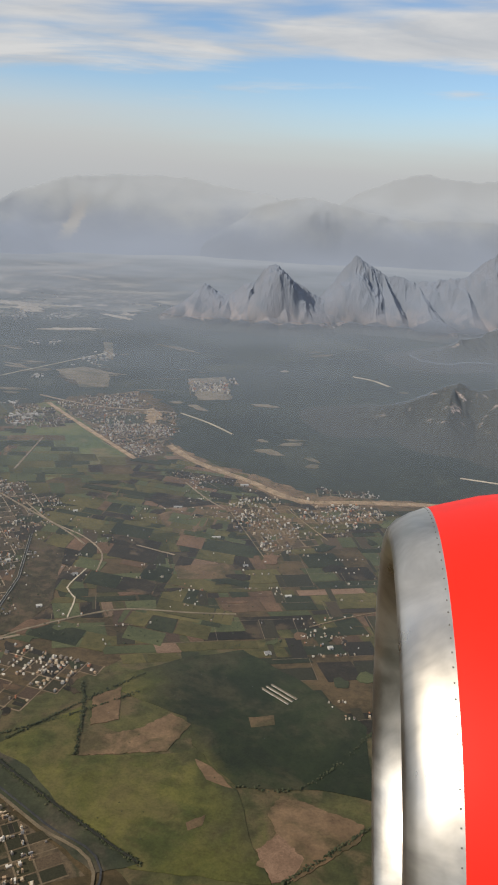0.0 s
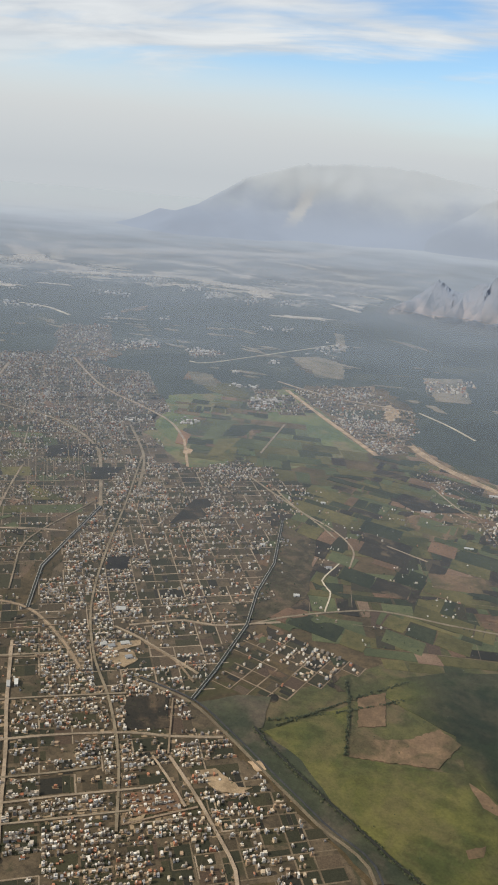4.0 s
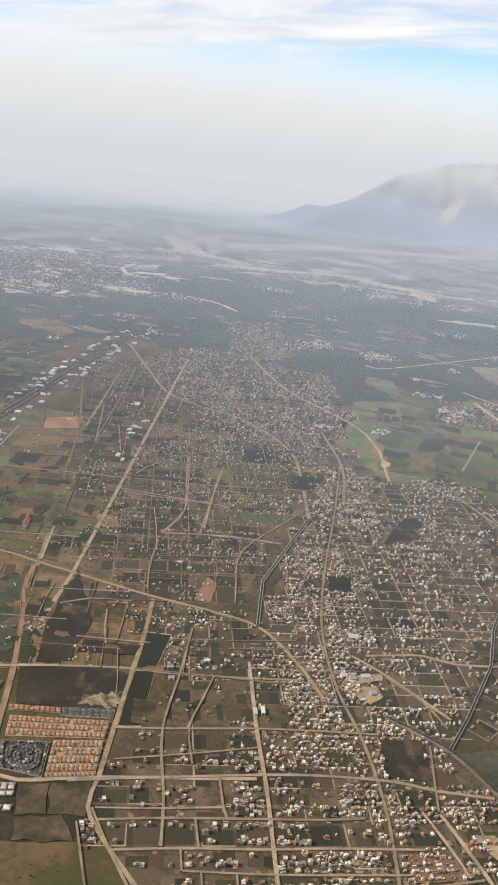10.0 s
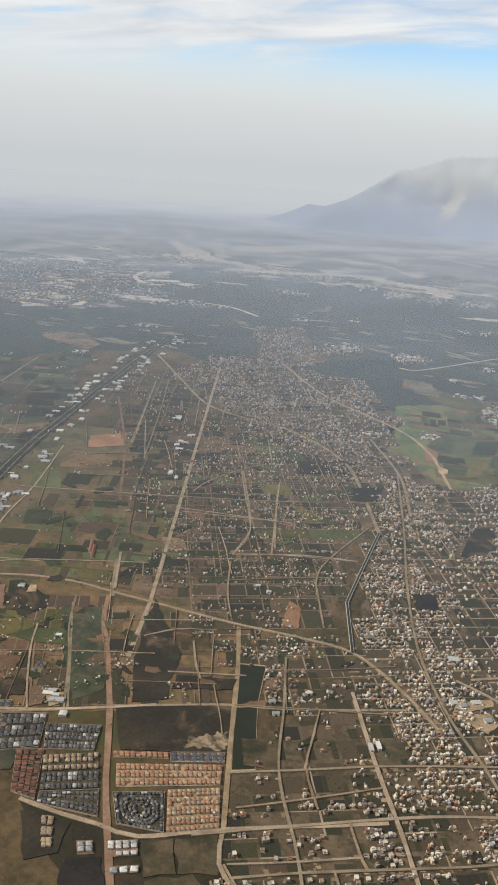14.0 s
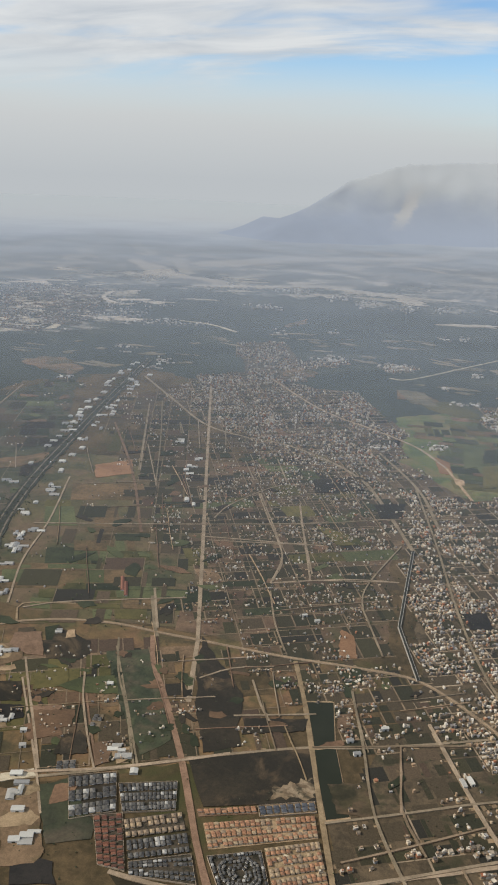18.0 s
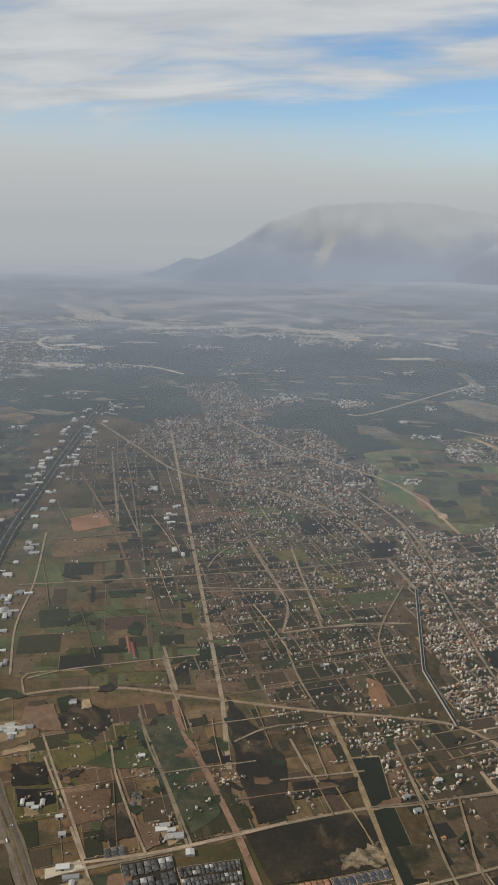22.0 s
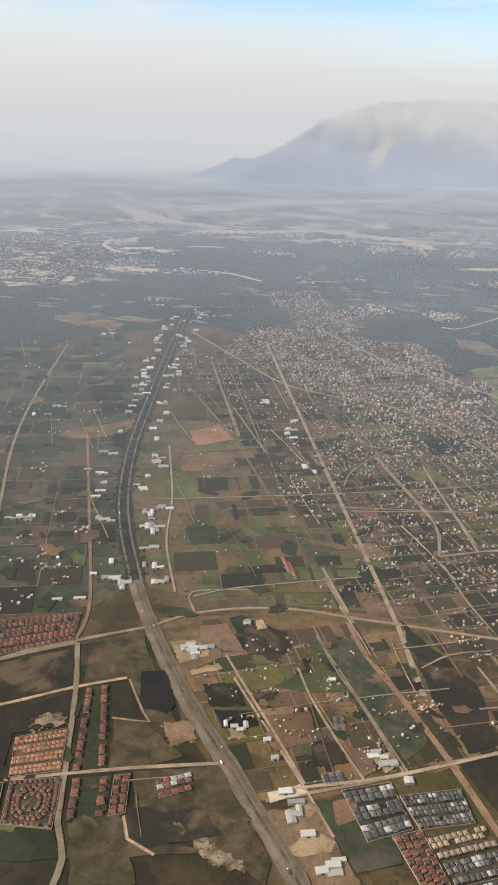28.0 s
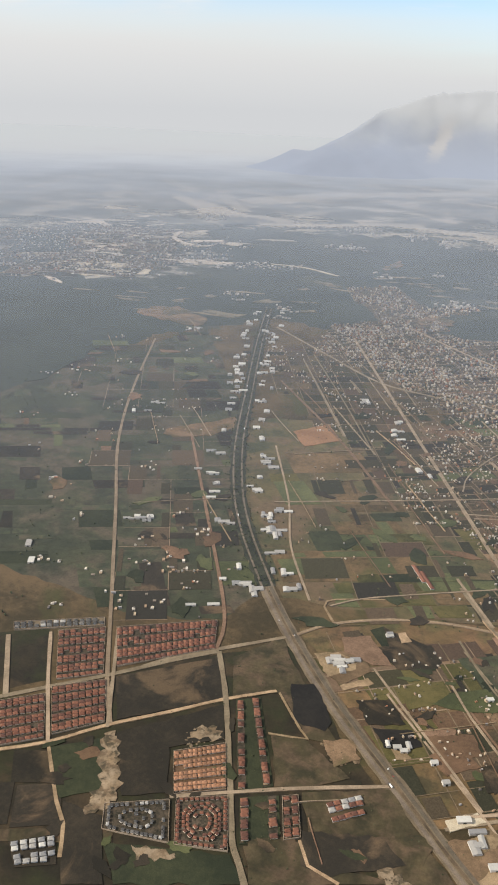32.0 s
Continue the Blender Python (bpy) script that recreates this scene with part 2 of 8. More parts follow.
def rock_material(name, lo, hi):
    m, n, b = material(name)
    g = n.add("ShaderNodeNewGeometry")
    sep = n.add("ShaderNodeSeparateXYZ")
    n.put(sep.inputs[0], g.outputs["Normal"])
    p = g.outputs["Position"]
    mp = n.add("ShaderNodeMapping")
    mp.inputs["Scale"].default_value = (1, 1, 0.25)
    n.put(mp.inputs[0], p)
    steep = n.span(sep.outputs[2], 0.95, 0.78, 0, 1, "SMOOTHSTEP")
    streak = n.span(n.noise(mp.outputs[0], 0.055, 6, 0.66, 0.5), lo, hi, 0, 1, "SMOOTHSTEP")
    bush = n.mix(n.noise(p, 0.25, 5, 0.7), (0.022, 0.025, 0.021, 1), (0.062, 0.060, 0.048, 1))
    stone = n.mix(n.noise(p, 0.12, 5, 0.7), (0.36, 0.270, 0.225, 1), (0.74, 0.58, 0.49, 1))
    low = n.add("ShaderNodeSeparateXYZ")
    n.put(low.inputs[0], p)
    bare = n.math("MULTIPLY", n.math("MULTIPLY", steep, streak), n.span(n.math("ADD", low.outputs[2], n.math("MULTIPLY", n.noise(p, 0.03, 4), 40)), 14, 44))
    col = n.mix(bare, bush, stone)
    n.put(b.inputs["Base Color"], col)
    bp = n.add("ShaderNodeBump")
    bp.inputs["Strength"].default_value, bp.inputs["Distance"].default_value = 0.5, 2.5
    n.put(bp.inputs["Height"], n.noise(mp.outputs[0], 0.12, 6, 0.7))
    n.put(b.inputs["Normal"], bp.outputs[0])
    return m


ROCK = rock_material("mountain_rock", 0.36, 0.56)
BUSHY = rock_material("bushy_hill", 0.56, 0.68)


def plain_mat(name, col, rough=0.5, metal=0.0):
    m, n, b = material(name, rough, metal)
    f = n.noise(place(n), 3.0, 4, 0.6)
    n.put(b.inputs["Base Color"], n.mix(1.0, (*col, 1), n.ramp(f, [(0.3, (0.88,) * 3), (0.7, (1.06,) * 3)]), "MULTIPLY"))
    return m


def built(name, stops, rough=0.85, spread=0.2, per_object=False):
    """House walls and roofs: one tone for each house, with stains."""
    m, n, b = material(name, rough)
    rnd = n.add("ShaderNodeObjectInfo").outputs["Random"] if per_object else n.add("ShaderNodeNewGeometry").outputs["Random Per Island"]
    col = n.ramp(rnd, stops, "CONSTANT")
    f = n.noise(place(n), 1.6, 4, 0.7)
    col = n.mix(1.0, col, n.ramp(f, [(0.3, (1 - spread,) * 3), (0.7, (1 + spread * 0.5,) * 3)]), "MULTIPLY")
    n.put(b.inputs["Base Color"], col)
    return m


MASONRY = [(0.0, (0.500, 0.440, 0.350)), (0.13, (0.200, 0.165, 0.130)), (0.30, (0.530, 0.485, 0.420)), (0.42, (0.330, 0.230, 0.150)), (0.54, (0.150, 0.135, 0.125)),
           (0.66, (0.420, 0.330, 0.230)), (0.77, (0.600, 0.550, 0.480)), (0.86, (0.260, 0.250, 0.245)), (0.94, (0.330, 0.150, 0.085))]
TOPS = [(0.0, (0.305, 0.260, 0.206)), (0.25, (0.167, 0.137, 0.106)), (0.42, (0.443, 0.383, 0.312)), (0.58, (0.229, 0.158, 0.100)),
        (0.74, (0.122, 0.103, 0.085)), (0.86, (0.503, 0.445, 0.365)), (0.95, (0.260, 0.103, 0.053))]
HOUSE = built("house_masonry", MASONRY)
FARHOUSE = built("distant_masonry", [(q, tuple(k * 0.82 for k in c)) for q, c in MASONRY])
HOUSE_ONE = built("house_wall_paint", MASONRY, per_object=True)
ROOF_ONE = built("flat_roof_screed", TOPS, per_object=True)
WHITEROOF = built("white_sheet_roof", [(0, (0.383, 0.374, 0.348)), (0.3, (0.281, 0.272, 0.255)), (0.5, (0.459, 0.451, 0.416)), (0.65, (0.204, 0.204, 0.204)), (0.85, (0.323, 0.315, 0.293))], 0.6, 0.12, True)
SHEDWALL = built("shed_wall", [(0, (0.42, 0.40, 0.37)), (0.5, (0.56, 0.54, 0.50))], 0.8, 0.2, True)
TILE_ORANGE = built("orange_roof_tiles", [(0, (0.26, 0.138, 0.078)), (0.35, (0.31, 0.170, 0.100)), (0.7, (0.21, 0.112, 0.068))], 0.85, 0.25, True)
TILE_RED = built("red_roof_tiles", [(0, (0.140, 0.060, 0.040)), (0.35, (0.180, 0.080, 0.052)), (0.7, (0.105, 0.050, 0.037))], 0.85, 0.25, True)
TILE_GREY = built("grey_roof_tiles", [(0, (0.080, 0.076, 0.072)), (0.4, (0.115, 0.107, 0.098)), (0.75, (0.060, 0.058, 0.056))], 0.8, 0.25, True)
TILE_BLUE = built("blue_grey_roof", [(0, (0.052, 0.057, 0.070)), (0.5, (0.072, 0.076, 0.088))], 0.6, 0.2, True)
TILE_TAN = built("tan_roof_tiles", [(0, (0.30, 0.225, 0.145)), (0.5, (0.22, 0.165, 0.115))], 0.85, 0.25, True)
CREAM = built("cream_render", [(0, (0.55, 0.46, 0.36)), (0.5, (0.62, 0.53, 0.43))], 0.85, 0.15, True)
GREYWALL = built("grey_render", [(0, (0.44, 0.43, 0.41)), (0.5, (0.54, 0.52, 0.49))], 0.85, 0.15, True)


ROOF_MIX = {
    "orange_roof_tiles": built("orange_roof_mix", [(0, (0.25, 0.130, 0.074)), (0.35, (0.30, 0.160, 0.095)), (0.7, (0.20, 0.108, 0.065))], 0.85, 0.25),
    "red_roof_tiles": built("red_roof_mix", [(0, (0.135, 0.058, 0.038)), (0.35, (0.175, 0.078, 0.050)), (0.7, (0.100, 0.049, 0.036))], 0.85, 0.25),
    "grey_roof_tiles": built("grey_roof_mix", [(0, (0.085, 0.081, 0.075)), (0.32, (0.135, 0.128, 0.118)), (0.55, (0.062, 0.060, 0.058)), (0.90, (0.330, 0.320, 0.300))], 0.8, 0.25),
    "tan_roof_tiles": built("tan_roof_mix", [(0, (0.30, 0.225, 0.145)), (0.5, (0.22, 0.165, 0.115))], 0.85, 0.25),
}
RIMWALL = plain_mat("weathered_wall", (0.30, 0.24, 0.18), 0.9)
PLOTS = built("plot_soil", [(q, tuple(k * 0.9 for k in c)) for q, c in [(0.0, (0.039, 0.035, 0.020)), (0.2, (0.065, 0.050, 0.031)), (0.4, (0.031, 0.031, 0.018)), (0.55, (0.046, 0.042, 0.022)), (0.72, (0.092, 0.066, 0.042)), (0.86, (0.026, 0.024, 0.018)), (0.93, (0.074, 0.050, 0.034))]], 0.95, 0.45)
YARDS = built("yard_dirt", [(0.0, (0.176, 0.125, 0.076)), (0.4, (0.114, 0.083, 0.051)), (0.75, (0.255, 0.185, 0.114))], 0.95, 0.3)


def leaf_material():
    m, n, b = material("tree_leaves", 0.8)
    col = n.ramp(n.add("ShaderNodeNewGeometry").outputs["Random Per Island"], [(0, (0.026, 0.032, 0.016)), (0.5, (0.040, 0.048, 0.023)), (1, (0.062, 0.062, 0.032))])
    n.put(b.inputs["Base Color"], col)
    return m


LEAVES = leaf_material()


def water_material():
    m, n, b = material("dark_water", 0.7)
    b.inputs["Specular IOR Level"].default_value = 0.03
    n.put(b.inputs["Base Color"], n.mix(n.noise(place(n), 0.08, 3), (0.017, 0.020, 0.015, 1), (0.028, 0.031, 0.023, 1)))
    bp = n.add("ShaderNodeBump")
    bp.inputs["Strength"].default_value, bp.inputs["Distance"].default_value = 0.15, 0.1
    n.put(bp.inputs["Height"], n.noise(place(n), 1.5, 3))
    n.put(b.inputs["Normal"], bp.outputs[0])
    return m


WATER = water_material()


def painted_haze_material(name, amount, near, far, last, cap=0.996, crest=None, foot=1.0):
    """Haze painted into a translucent sheet over the plain: thin at first, thick at the mountains."""
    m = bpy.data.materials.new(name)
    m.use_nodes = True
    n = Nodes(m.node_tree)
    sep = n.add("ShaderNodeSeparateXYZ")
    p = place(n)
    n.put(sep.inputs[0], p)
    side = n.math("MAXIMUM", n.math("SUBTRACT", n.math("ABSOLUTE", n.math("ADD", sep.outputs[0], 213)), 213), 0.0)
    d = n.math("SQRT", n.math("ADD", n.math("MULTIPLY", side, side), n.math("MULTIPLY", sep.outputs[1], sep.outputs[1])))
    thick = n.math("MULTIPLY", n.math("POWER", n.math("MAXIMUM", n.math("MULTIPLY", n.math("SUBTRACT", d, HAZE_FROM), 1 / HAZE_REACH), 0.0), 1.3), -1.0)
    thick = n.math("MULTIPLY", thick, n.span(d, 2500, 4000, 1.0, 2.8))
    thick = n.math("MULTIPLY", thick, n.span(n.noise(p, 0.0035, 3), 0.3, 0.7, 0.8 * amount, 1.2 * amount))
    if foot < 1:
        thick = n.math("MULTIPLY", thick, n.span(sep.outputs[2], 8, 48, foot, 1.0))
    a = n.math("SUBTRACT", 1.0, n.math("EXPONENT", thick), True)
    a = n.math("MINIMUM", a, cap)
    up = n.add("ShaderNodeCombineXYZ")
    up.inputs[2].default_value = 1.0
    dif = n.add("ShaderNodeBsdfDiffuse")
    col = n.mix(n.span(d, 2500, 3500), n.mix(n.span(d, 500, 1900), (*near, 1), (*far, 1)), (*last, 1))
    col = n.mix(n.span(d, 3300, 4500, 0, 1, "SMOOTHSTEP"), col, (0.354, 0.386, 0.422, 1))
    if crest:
        # the tops are painted pale as if in thin cloud; a pale landslip runs down one flank
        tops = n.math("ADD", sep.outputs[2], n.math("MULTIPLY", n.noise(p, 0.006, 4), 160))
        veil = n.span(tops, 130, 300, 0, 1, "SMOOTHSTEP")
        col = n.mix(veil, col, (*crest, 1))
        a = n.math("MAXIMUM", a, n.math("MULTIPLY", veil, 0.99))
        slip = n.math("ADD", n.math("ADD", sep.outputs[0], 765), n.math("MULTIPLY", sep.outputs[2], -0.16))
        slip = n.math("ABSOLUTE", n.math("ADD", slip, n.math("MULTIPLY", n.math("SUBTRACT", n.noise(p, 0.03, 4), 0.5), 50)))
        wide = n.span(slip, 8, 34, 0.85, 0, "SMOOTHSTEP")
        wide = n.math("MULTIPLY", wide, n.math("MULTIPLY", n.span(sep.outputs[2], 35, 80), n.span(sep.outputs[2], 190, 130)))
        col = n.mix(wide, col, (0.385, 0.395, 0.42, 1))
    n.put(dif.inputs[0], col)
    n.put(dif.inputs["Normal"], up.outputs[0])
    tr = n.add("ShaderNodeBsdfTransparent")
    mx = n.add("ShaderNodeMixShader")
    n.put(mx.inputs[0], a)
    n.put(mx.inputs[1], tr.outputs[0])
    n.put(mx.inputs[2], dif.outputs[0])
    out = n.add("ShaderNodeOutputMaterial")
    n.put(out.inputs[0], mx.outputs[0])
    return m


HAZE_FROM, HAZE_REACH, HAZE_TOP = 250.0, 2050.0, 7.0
# haze tones put into sheets over the plain, the near rock, the far ranges
HAZE = painted_haze_material("painted_haze_sheet", 1.0, (0.368, 0.440, 0.550), (0.338, 0.384, 0.462), (0.350, 0.378, 0.418))
HAZE_FRONT = painted_haze_material("painted_haze_over_rock", 2.7, (0.290, 0.342, 0.435), (0.285, 0.330, 0.415), (0.330, 0.364, 0.408), foot=0.40)
HAZE_RANGE = painted_haze_material("painted_haze_over_range", 1.7, (0.225, 0.265, 0.325), (0.270, 0.312, 0.396), (0.286, 0.326, 0.404), 0.98, (0.388, 0.417, 0.456))


# ---------------------------------------------------------------- shared makers
def mesh_of(name, verts, faces, mats, picks=None, smooth=False):
    me = bpy.data.meshes.new(name)
    me.from_pydata(verts, [], faces)
    for q in (mats if isinstance(mats, (list, tuple)) else [mats]):
        me.materials.append(q)
    if picks is not None:
        me.polygons.foreach_set("material_index", picks)
    if smooth:
        me.polygons.foreach_set("use_smooth", [True] * len(me.polygons))
    me.update()
    return me


def part(name, me, parent, label=""):
    ob = new(name, me)
    ob.parent = parent
    if label:
        ob["label"] = label
    return ob


def empty(name, m=None):
    ob = new(name)
    ob.empty_display_size = 0.5
    if m is not None:
        ob.matrix_basis = m
    return ob


def area(poly):
    return 0.5 * sum(a[0] * b[1] - b[0] * a[1] for a, b in zip(poly, poly[1:] + poly[:1]))


def inside(x, y, poly):
    hit, j = False, len(poly) - 1
    for i in range(len(poly)):
        (xi, yi), (xj, yj) = poly[i], poly[j]
        if (yi > y) != (yj > y) and x < (xj - xi) * (y - yi) / (yj - yi) + xi:
            hit = not hit
        j = i
    return hit


def ragged(poly, step, wob, seed):
    """The outline with more points, each pushed a little to the side."""
    r = random.Random(seed)
    out = []
    for a, b in zip(poly, poly[1:] + poly[:1]):
        a, b = Vector(a), Vector(b)
        k = max(1, int((b - a).length / step))
        s = Vector((-(b - a).y, (b - a).x)).normalized()
        for i in range(k):
            p = a.lerp(b, i / k) + s * (r.uniform(-wob, wob) if i else 0)
            out.append((p.x, p.y))
    return out


LAYER = {"n": 0}
PAVED = set()  # cells that a road takes up


def patch(name, poly, mat, z=0.06, label="", category="", group="", kind="", step=0, wob=0, seed=0, parent=None, lift=True):
    """A thin sheet of ground with its own outline and a low rim."""
    if area(poly) < 0:
        poly = poly[::-1]
    if step:
        poly = ragged(poly, step, wob, seed)
    LAYER["p"] = LAYER.get("p", 0) + 1
    z += LAYER["p"] % 700 * 0.00037 if lift else 0
    n = len(poly)
    v = [(x, y, z) for x, y in poly] + [(x, y, 0.0) for x, y in poly]
    f = [tuple(t) for t in geometry.tessellate_polygon([[Vector((x, y, 0)) for x, y in poly]])]
    f = [t if (v[t[1]][0] - v[t[0]][0]) * (v[t[2]][1] - v[t[0]][1]) > (v[t[1]][1] - v[t[0]][1]) * (v[t[2]][0] - v[t[0]][0]) else t[::-1] for t in f]
    f += [(n + i - 1 if i else 2 * n - 1, n + i, i, i - 1 if i else n - 1) for i in range(n)]
    ob = new(name, mesh_of(name, v, f, mat))
    if parent:
        ob.parent = parent
    return tagged(ob, label, category, group, kind)


def smooth_line(pts, step=6.0):
    """Catmull-Rom points along a line."""
    p = [Vector(q) for q in pts]
    p = [p[0] * 2 - p[1]] + p + [p[-1] * 2 - p[-2]]
    out = []
    for i in range(1, len(p) - 2):
        a, b, c, d = p[i - 1:i + 3]
        k = max(1, int((c - b).length / step))
        for j in range(k):
            t = j / k
            out.append(0.5 * (2 * b + (c - a) * t + (2 * a - 5 * b + 4 * c - d) * t * t + (3 * b - a - 3 * c + d) * t ** 3))
    out.append(p[-2])
    return out


def strip_data(pts, width, z, wob=0.0, rnd=None):
    v, f = [], []
    for i, q in enumerate(pts):
        t = (pts[min(i + 1, len(pts) - 1)] - pts[max(i - 1, 0)]).normalized()
        s = Vector((-t.y, t.x)) * width / 2
        k = 1 + (rnd.uniform(-wob, wob) if rnd else 0)
        for e, zz in ((1.0, z), (-1.0, z), (-1.0, 0.0), (1.0, 0.0)):
            v.append((q.x + s.x * e * k, q.y + s.y * e * k, zz))
        if i:
            a, b = 4 * i - 4, 4 * i
            f += [(a + 1, b + 1, b, a), (a, b, b + 3, a + 3), (a + 2, b + 2, b + 1, a + 1)]
    return v, f


def road(pts, width, mat=None, z=0.16, name="road", label="pale dusty road across the plain", straight=False, wob=0.12):
    line = [Vector(p) for p in pts] if straight else smooth_line(pts)
    width *= 0.74 if 1.1 < width < 4.6 and name == "road" else 1.0
    LAYER["n"] += 1
    z += 0.16 + LAYER["n"] * 0.0031
    v, f = strip_data(line, width, z, wob, random.Random(int(width * 100) + len(pts)))
    for a, b in zip(line, line[1:]):
        for i in range(max(1, int((b - a).length / 1.2))):
            q = a.lerp(b, i / max(1, int((b - a).length / 1.2)))
            reach = int((width / 2 + 1.0) / 1.5) + 1
            for dx in range(-reach, reach + 1):
                for dy in range(-reach, reach + 1):
                    if math.hypot(dx, dy) * 1.5 < width / 2 + 1.2:
                        PAVED.add((int(q.x // 1.5) + dx, int(q.y // 1.5) + dy))
    return tagged(new(name, mesh_of(name, v, f, mat or ROADPALE)), label, "road", "", "structure")


# ---------------------------------------------------------------- the land: ground, mountains, sheets painted as haze
RIDGES = [  # crest points, breadth, seed, roughness, label
    ([(-205, 1575, 18), (-178, 1572, 42), (-154, 1570, 68), (-172, 1510, 12), (-154, 1570, 68), (-128, 1570, 50), (-105, 1570, 50), (-112, 1500, 14), (-105, 1570, 50), (-60, 1570, 82), (-78, 1490, 16), (-60, 1570, 82), (-24, 1570, 114), (-34, 1480, 18), (-24, 1570, 114),
      (8, 1485, 16), (-24, 1570, 114), (12, 1570, 86), (40, 1570, 66), (44, 1500, 14), (40, 1570, 66), (70, 1580, 50)], 97, 3, 0.16, "bare grey limestone mountain with steep gullied faces"),
    ([(70, 1640, 44), (100, 1640, 84), (92, 1560, 12), (100, 1640, 84), (133, 1640, 125), (128, 1550, 16), (133, 1640, 125), (160, 1640, 112), (172, 1545, 16), (160, 1640, 112), (187, 1640, 98), (222, 1550, 14), (187, 1640, 98), (254, 1640, 82), (272, 1540, 30), (254, 1640, 82), (339, 1640, 106), (350, 1530, 20), (339, 1640, 106), (400, 1640, 146)], 110, 8, 0.16, "rocky grey mountain ridge behind the dark plain"),
    ([(92, 896, 6), (140, 915, 22), (200, 945, 40), (180, 860, 14), (200, 945, 40), (260, 930, 46), (250, 820, 14), (260, 930, 46), (330, 900, 58), (320, 800, 16), (330, 900, 58), (430, 920, 78)], 118, 12, 0.35, "low scrubby hill with pale outcrops"),
    ([(250, 1290, 20), (330, 1330, 48), (420, 1340, 70), (560, 1400, 110)], 150, 21, 0.35, "dark scrub-covered hills at the edge of the plain"),
    ([(-1248, 2720, 35), (-1192, 2720, 61), (-1134, 2720, 59), (-1054, 2720, 85), (-957, 2938, 179), (-786, 3101, 237), (-555, 3264, 250), (-363, 3264, 242), (-236, 3264, 217), (-68, 3264, 201)], 400, 31, 0.10, "far mountain range dim in the dust"),
    ([(-135, 3000, 161), (50, 3000, 205), (189, 3000, 179), (369, 3000, 146), (723, 3000, 154)], 260, 44, 0.16, "hazy mountain range beyond the plain"),
    ([(319, 4000, 215), (469, 4000, 277), (621, 4000, 300), (803, 4000, 277), (934, 4000, 296)], 500, 52, 0.22, "distant snow-capped mountains on the horizon"),
]


def rise(x, y, crest, breadth, seed, rough):
    """Height of one range above the plain."""
    best = 0.0
    wob = noise.noise(Vector((x / breadth * 1.3, y / breadth * 1.3, seed))) * 0.35
    for (ax, ay, az), (bx, by, bz) in zip(crest, crest[1:]):
        dx, dy = bx - ax, by - ay
        t = max(0.0, min(1.0, ((x - ax) * dx + (y - ay) * dy) / (dx * dx + dy * dy)))
        d = math.hypot(x - ax - dx * t, y - ay - dy * t)
        top = az + (bz - az) * t
        k = 1 - d / (breadth * (0.55 + 0.45 * top / 110 if breadth < 200 else 0.22 + 0.78 * top / 240)) + wob * min(1, d / breadth * 3)
        if k > 0:
            best = max(best, top * k ** (1.12 if breadth < 117 else 1.15 if top > 75 else 1.45))
    if best > 0:
        s = breadth / 2.6
        r = noise.ridged_multi_fractal(Vector((x / s, y / s * 0.6, seed * 1.7)), 0.88, 2.15, 6, 1.0, 2.0)
        best *= 1 + rough * 1.5 * (min(r, 2.4) / 2.4 - 0.55)
    return best


def height(x, y):
    return max([0.0] + [rise(x, y, c, b, s, r) for c, b, s, r, _ in RIDGES
                        if min(p[0] for p in c) - b * 1.2 < x < max(p[0] for p in c) + b * 1.2 and min(p[1] for p in c) - b * 1.2 < y < max(p[1] for p in c) + b * 1.2])


def grid_mesh(name, xs, ys, z, mat, keep=None, smooth=True):
    v = [(x, y, z(x, y)) for y in ys for x in xs]
    w = len(xs)
    f = [(j * w + i, j * w + i + 1, (j + 1) * w + i + 1, (j + 1) * w + i) for j in range(len(ys) - 1) for i in range(w - 1)]
    if keep:
        f = [q for q in f if keep([v[i] for i in q])]
    return mesh_of(name, v, f, mat, smooth=smooth)


def steps(a, b, n, power=1.0):
    return [a + (b - a) * (i / n) ** power for i in range(n + 1)]


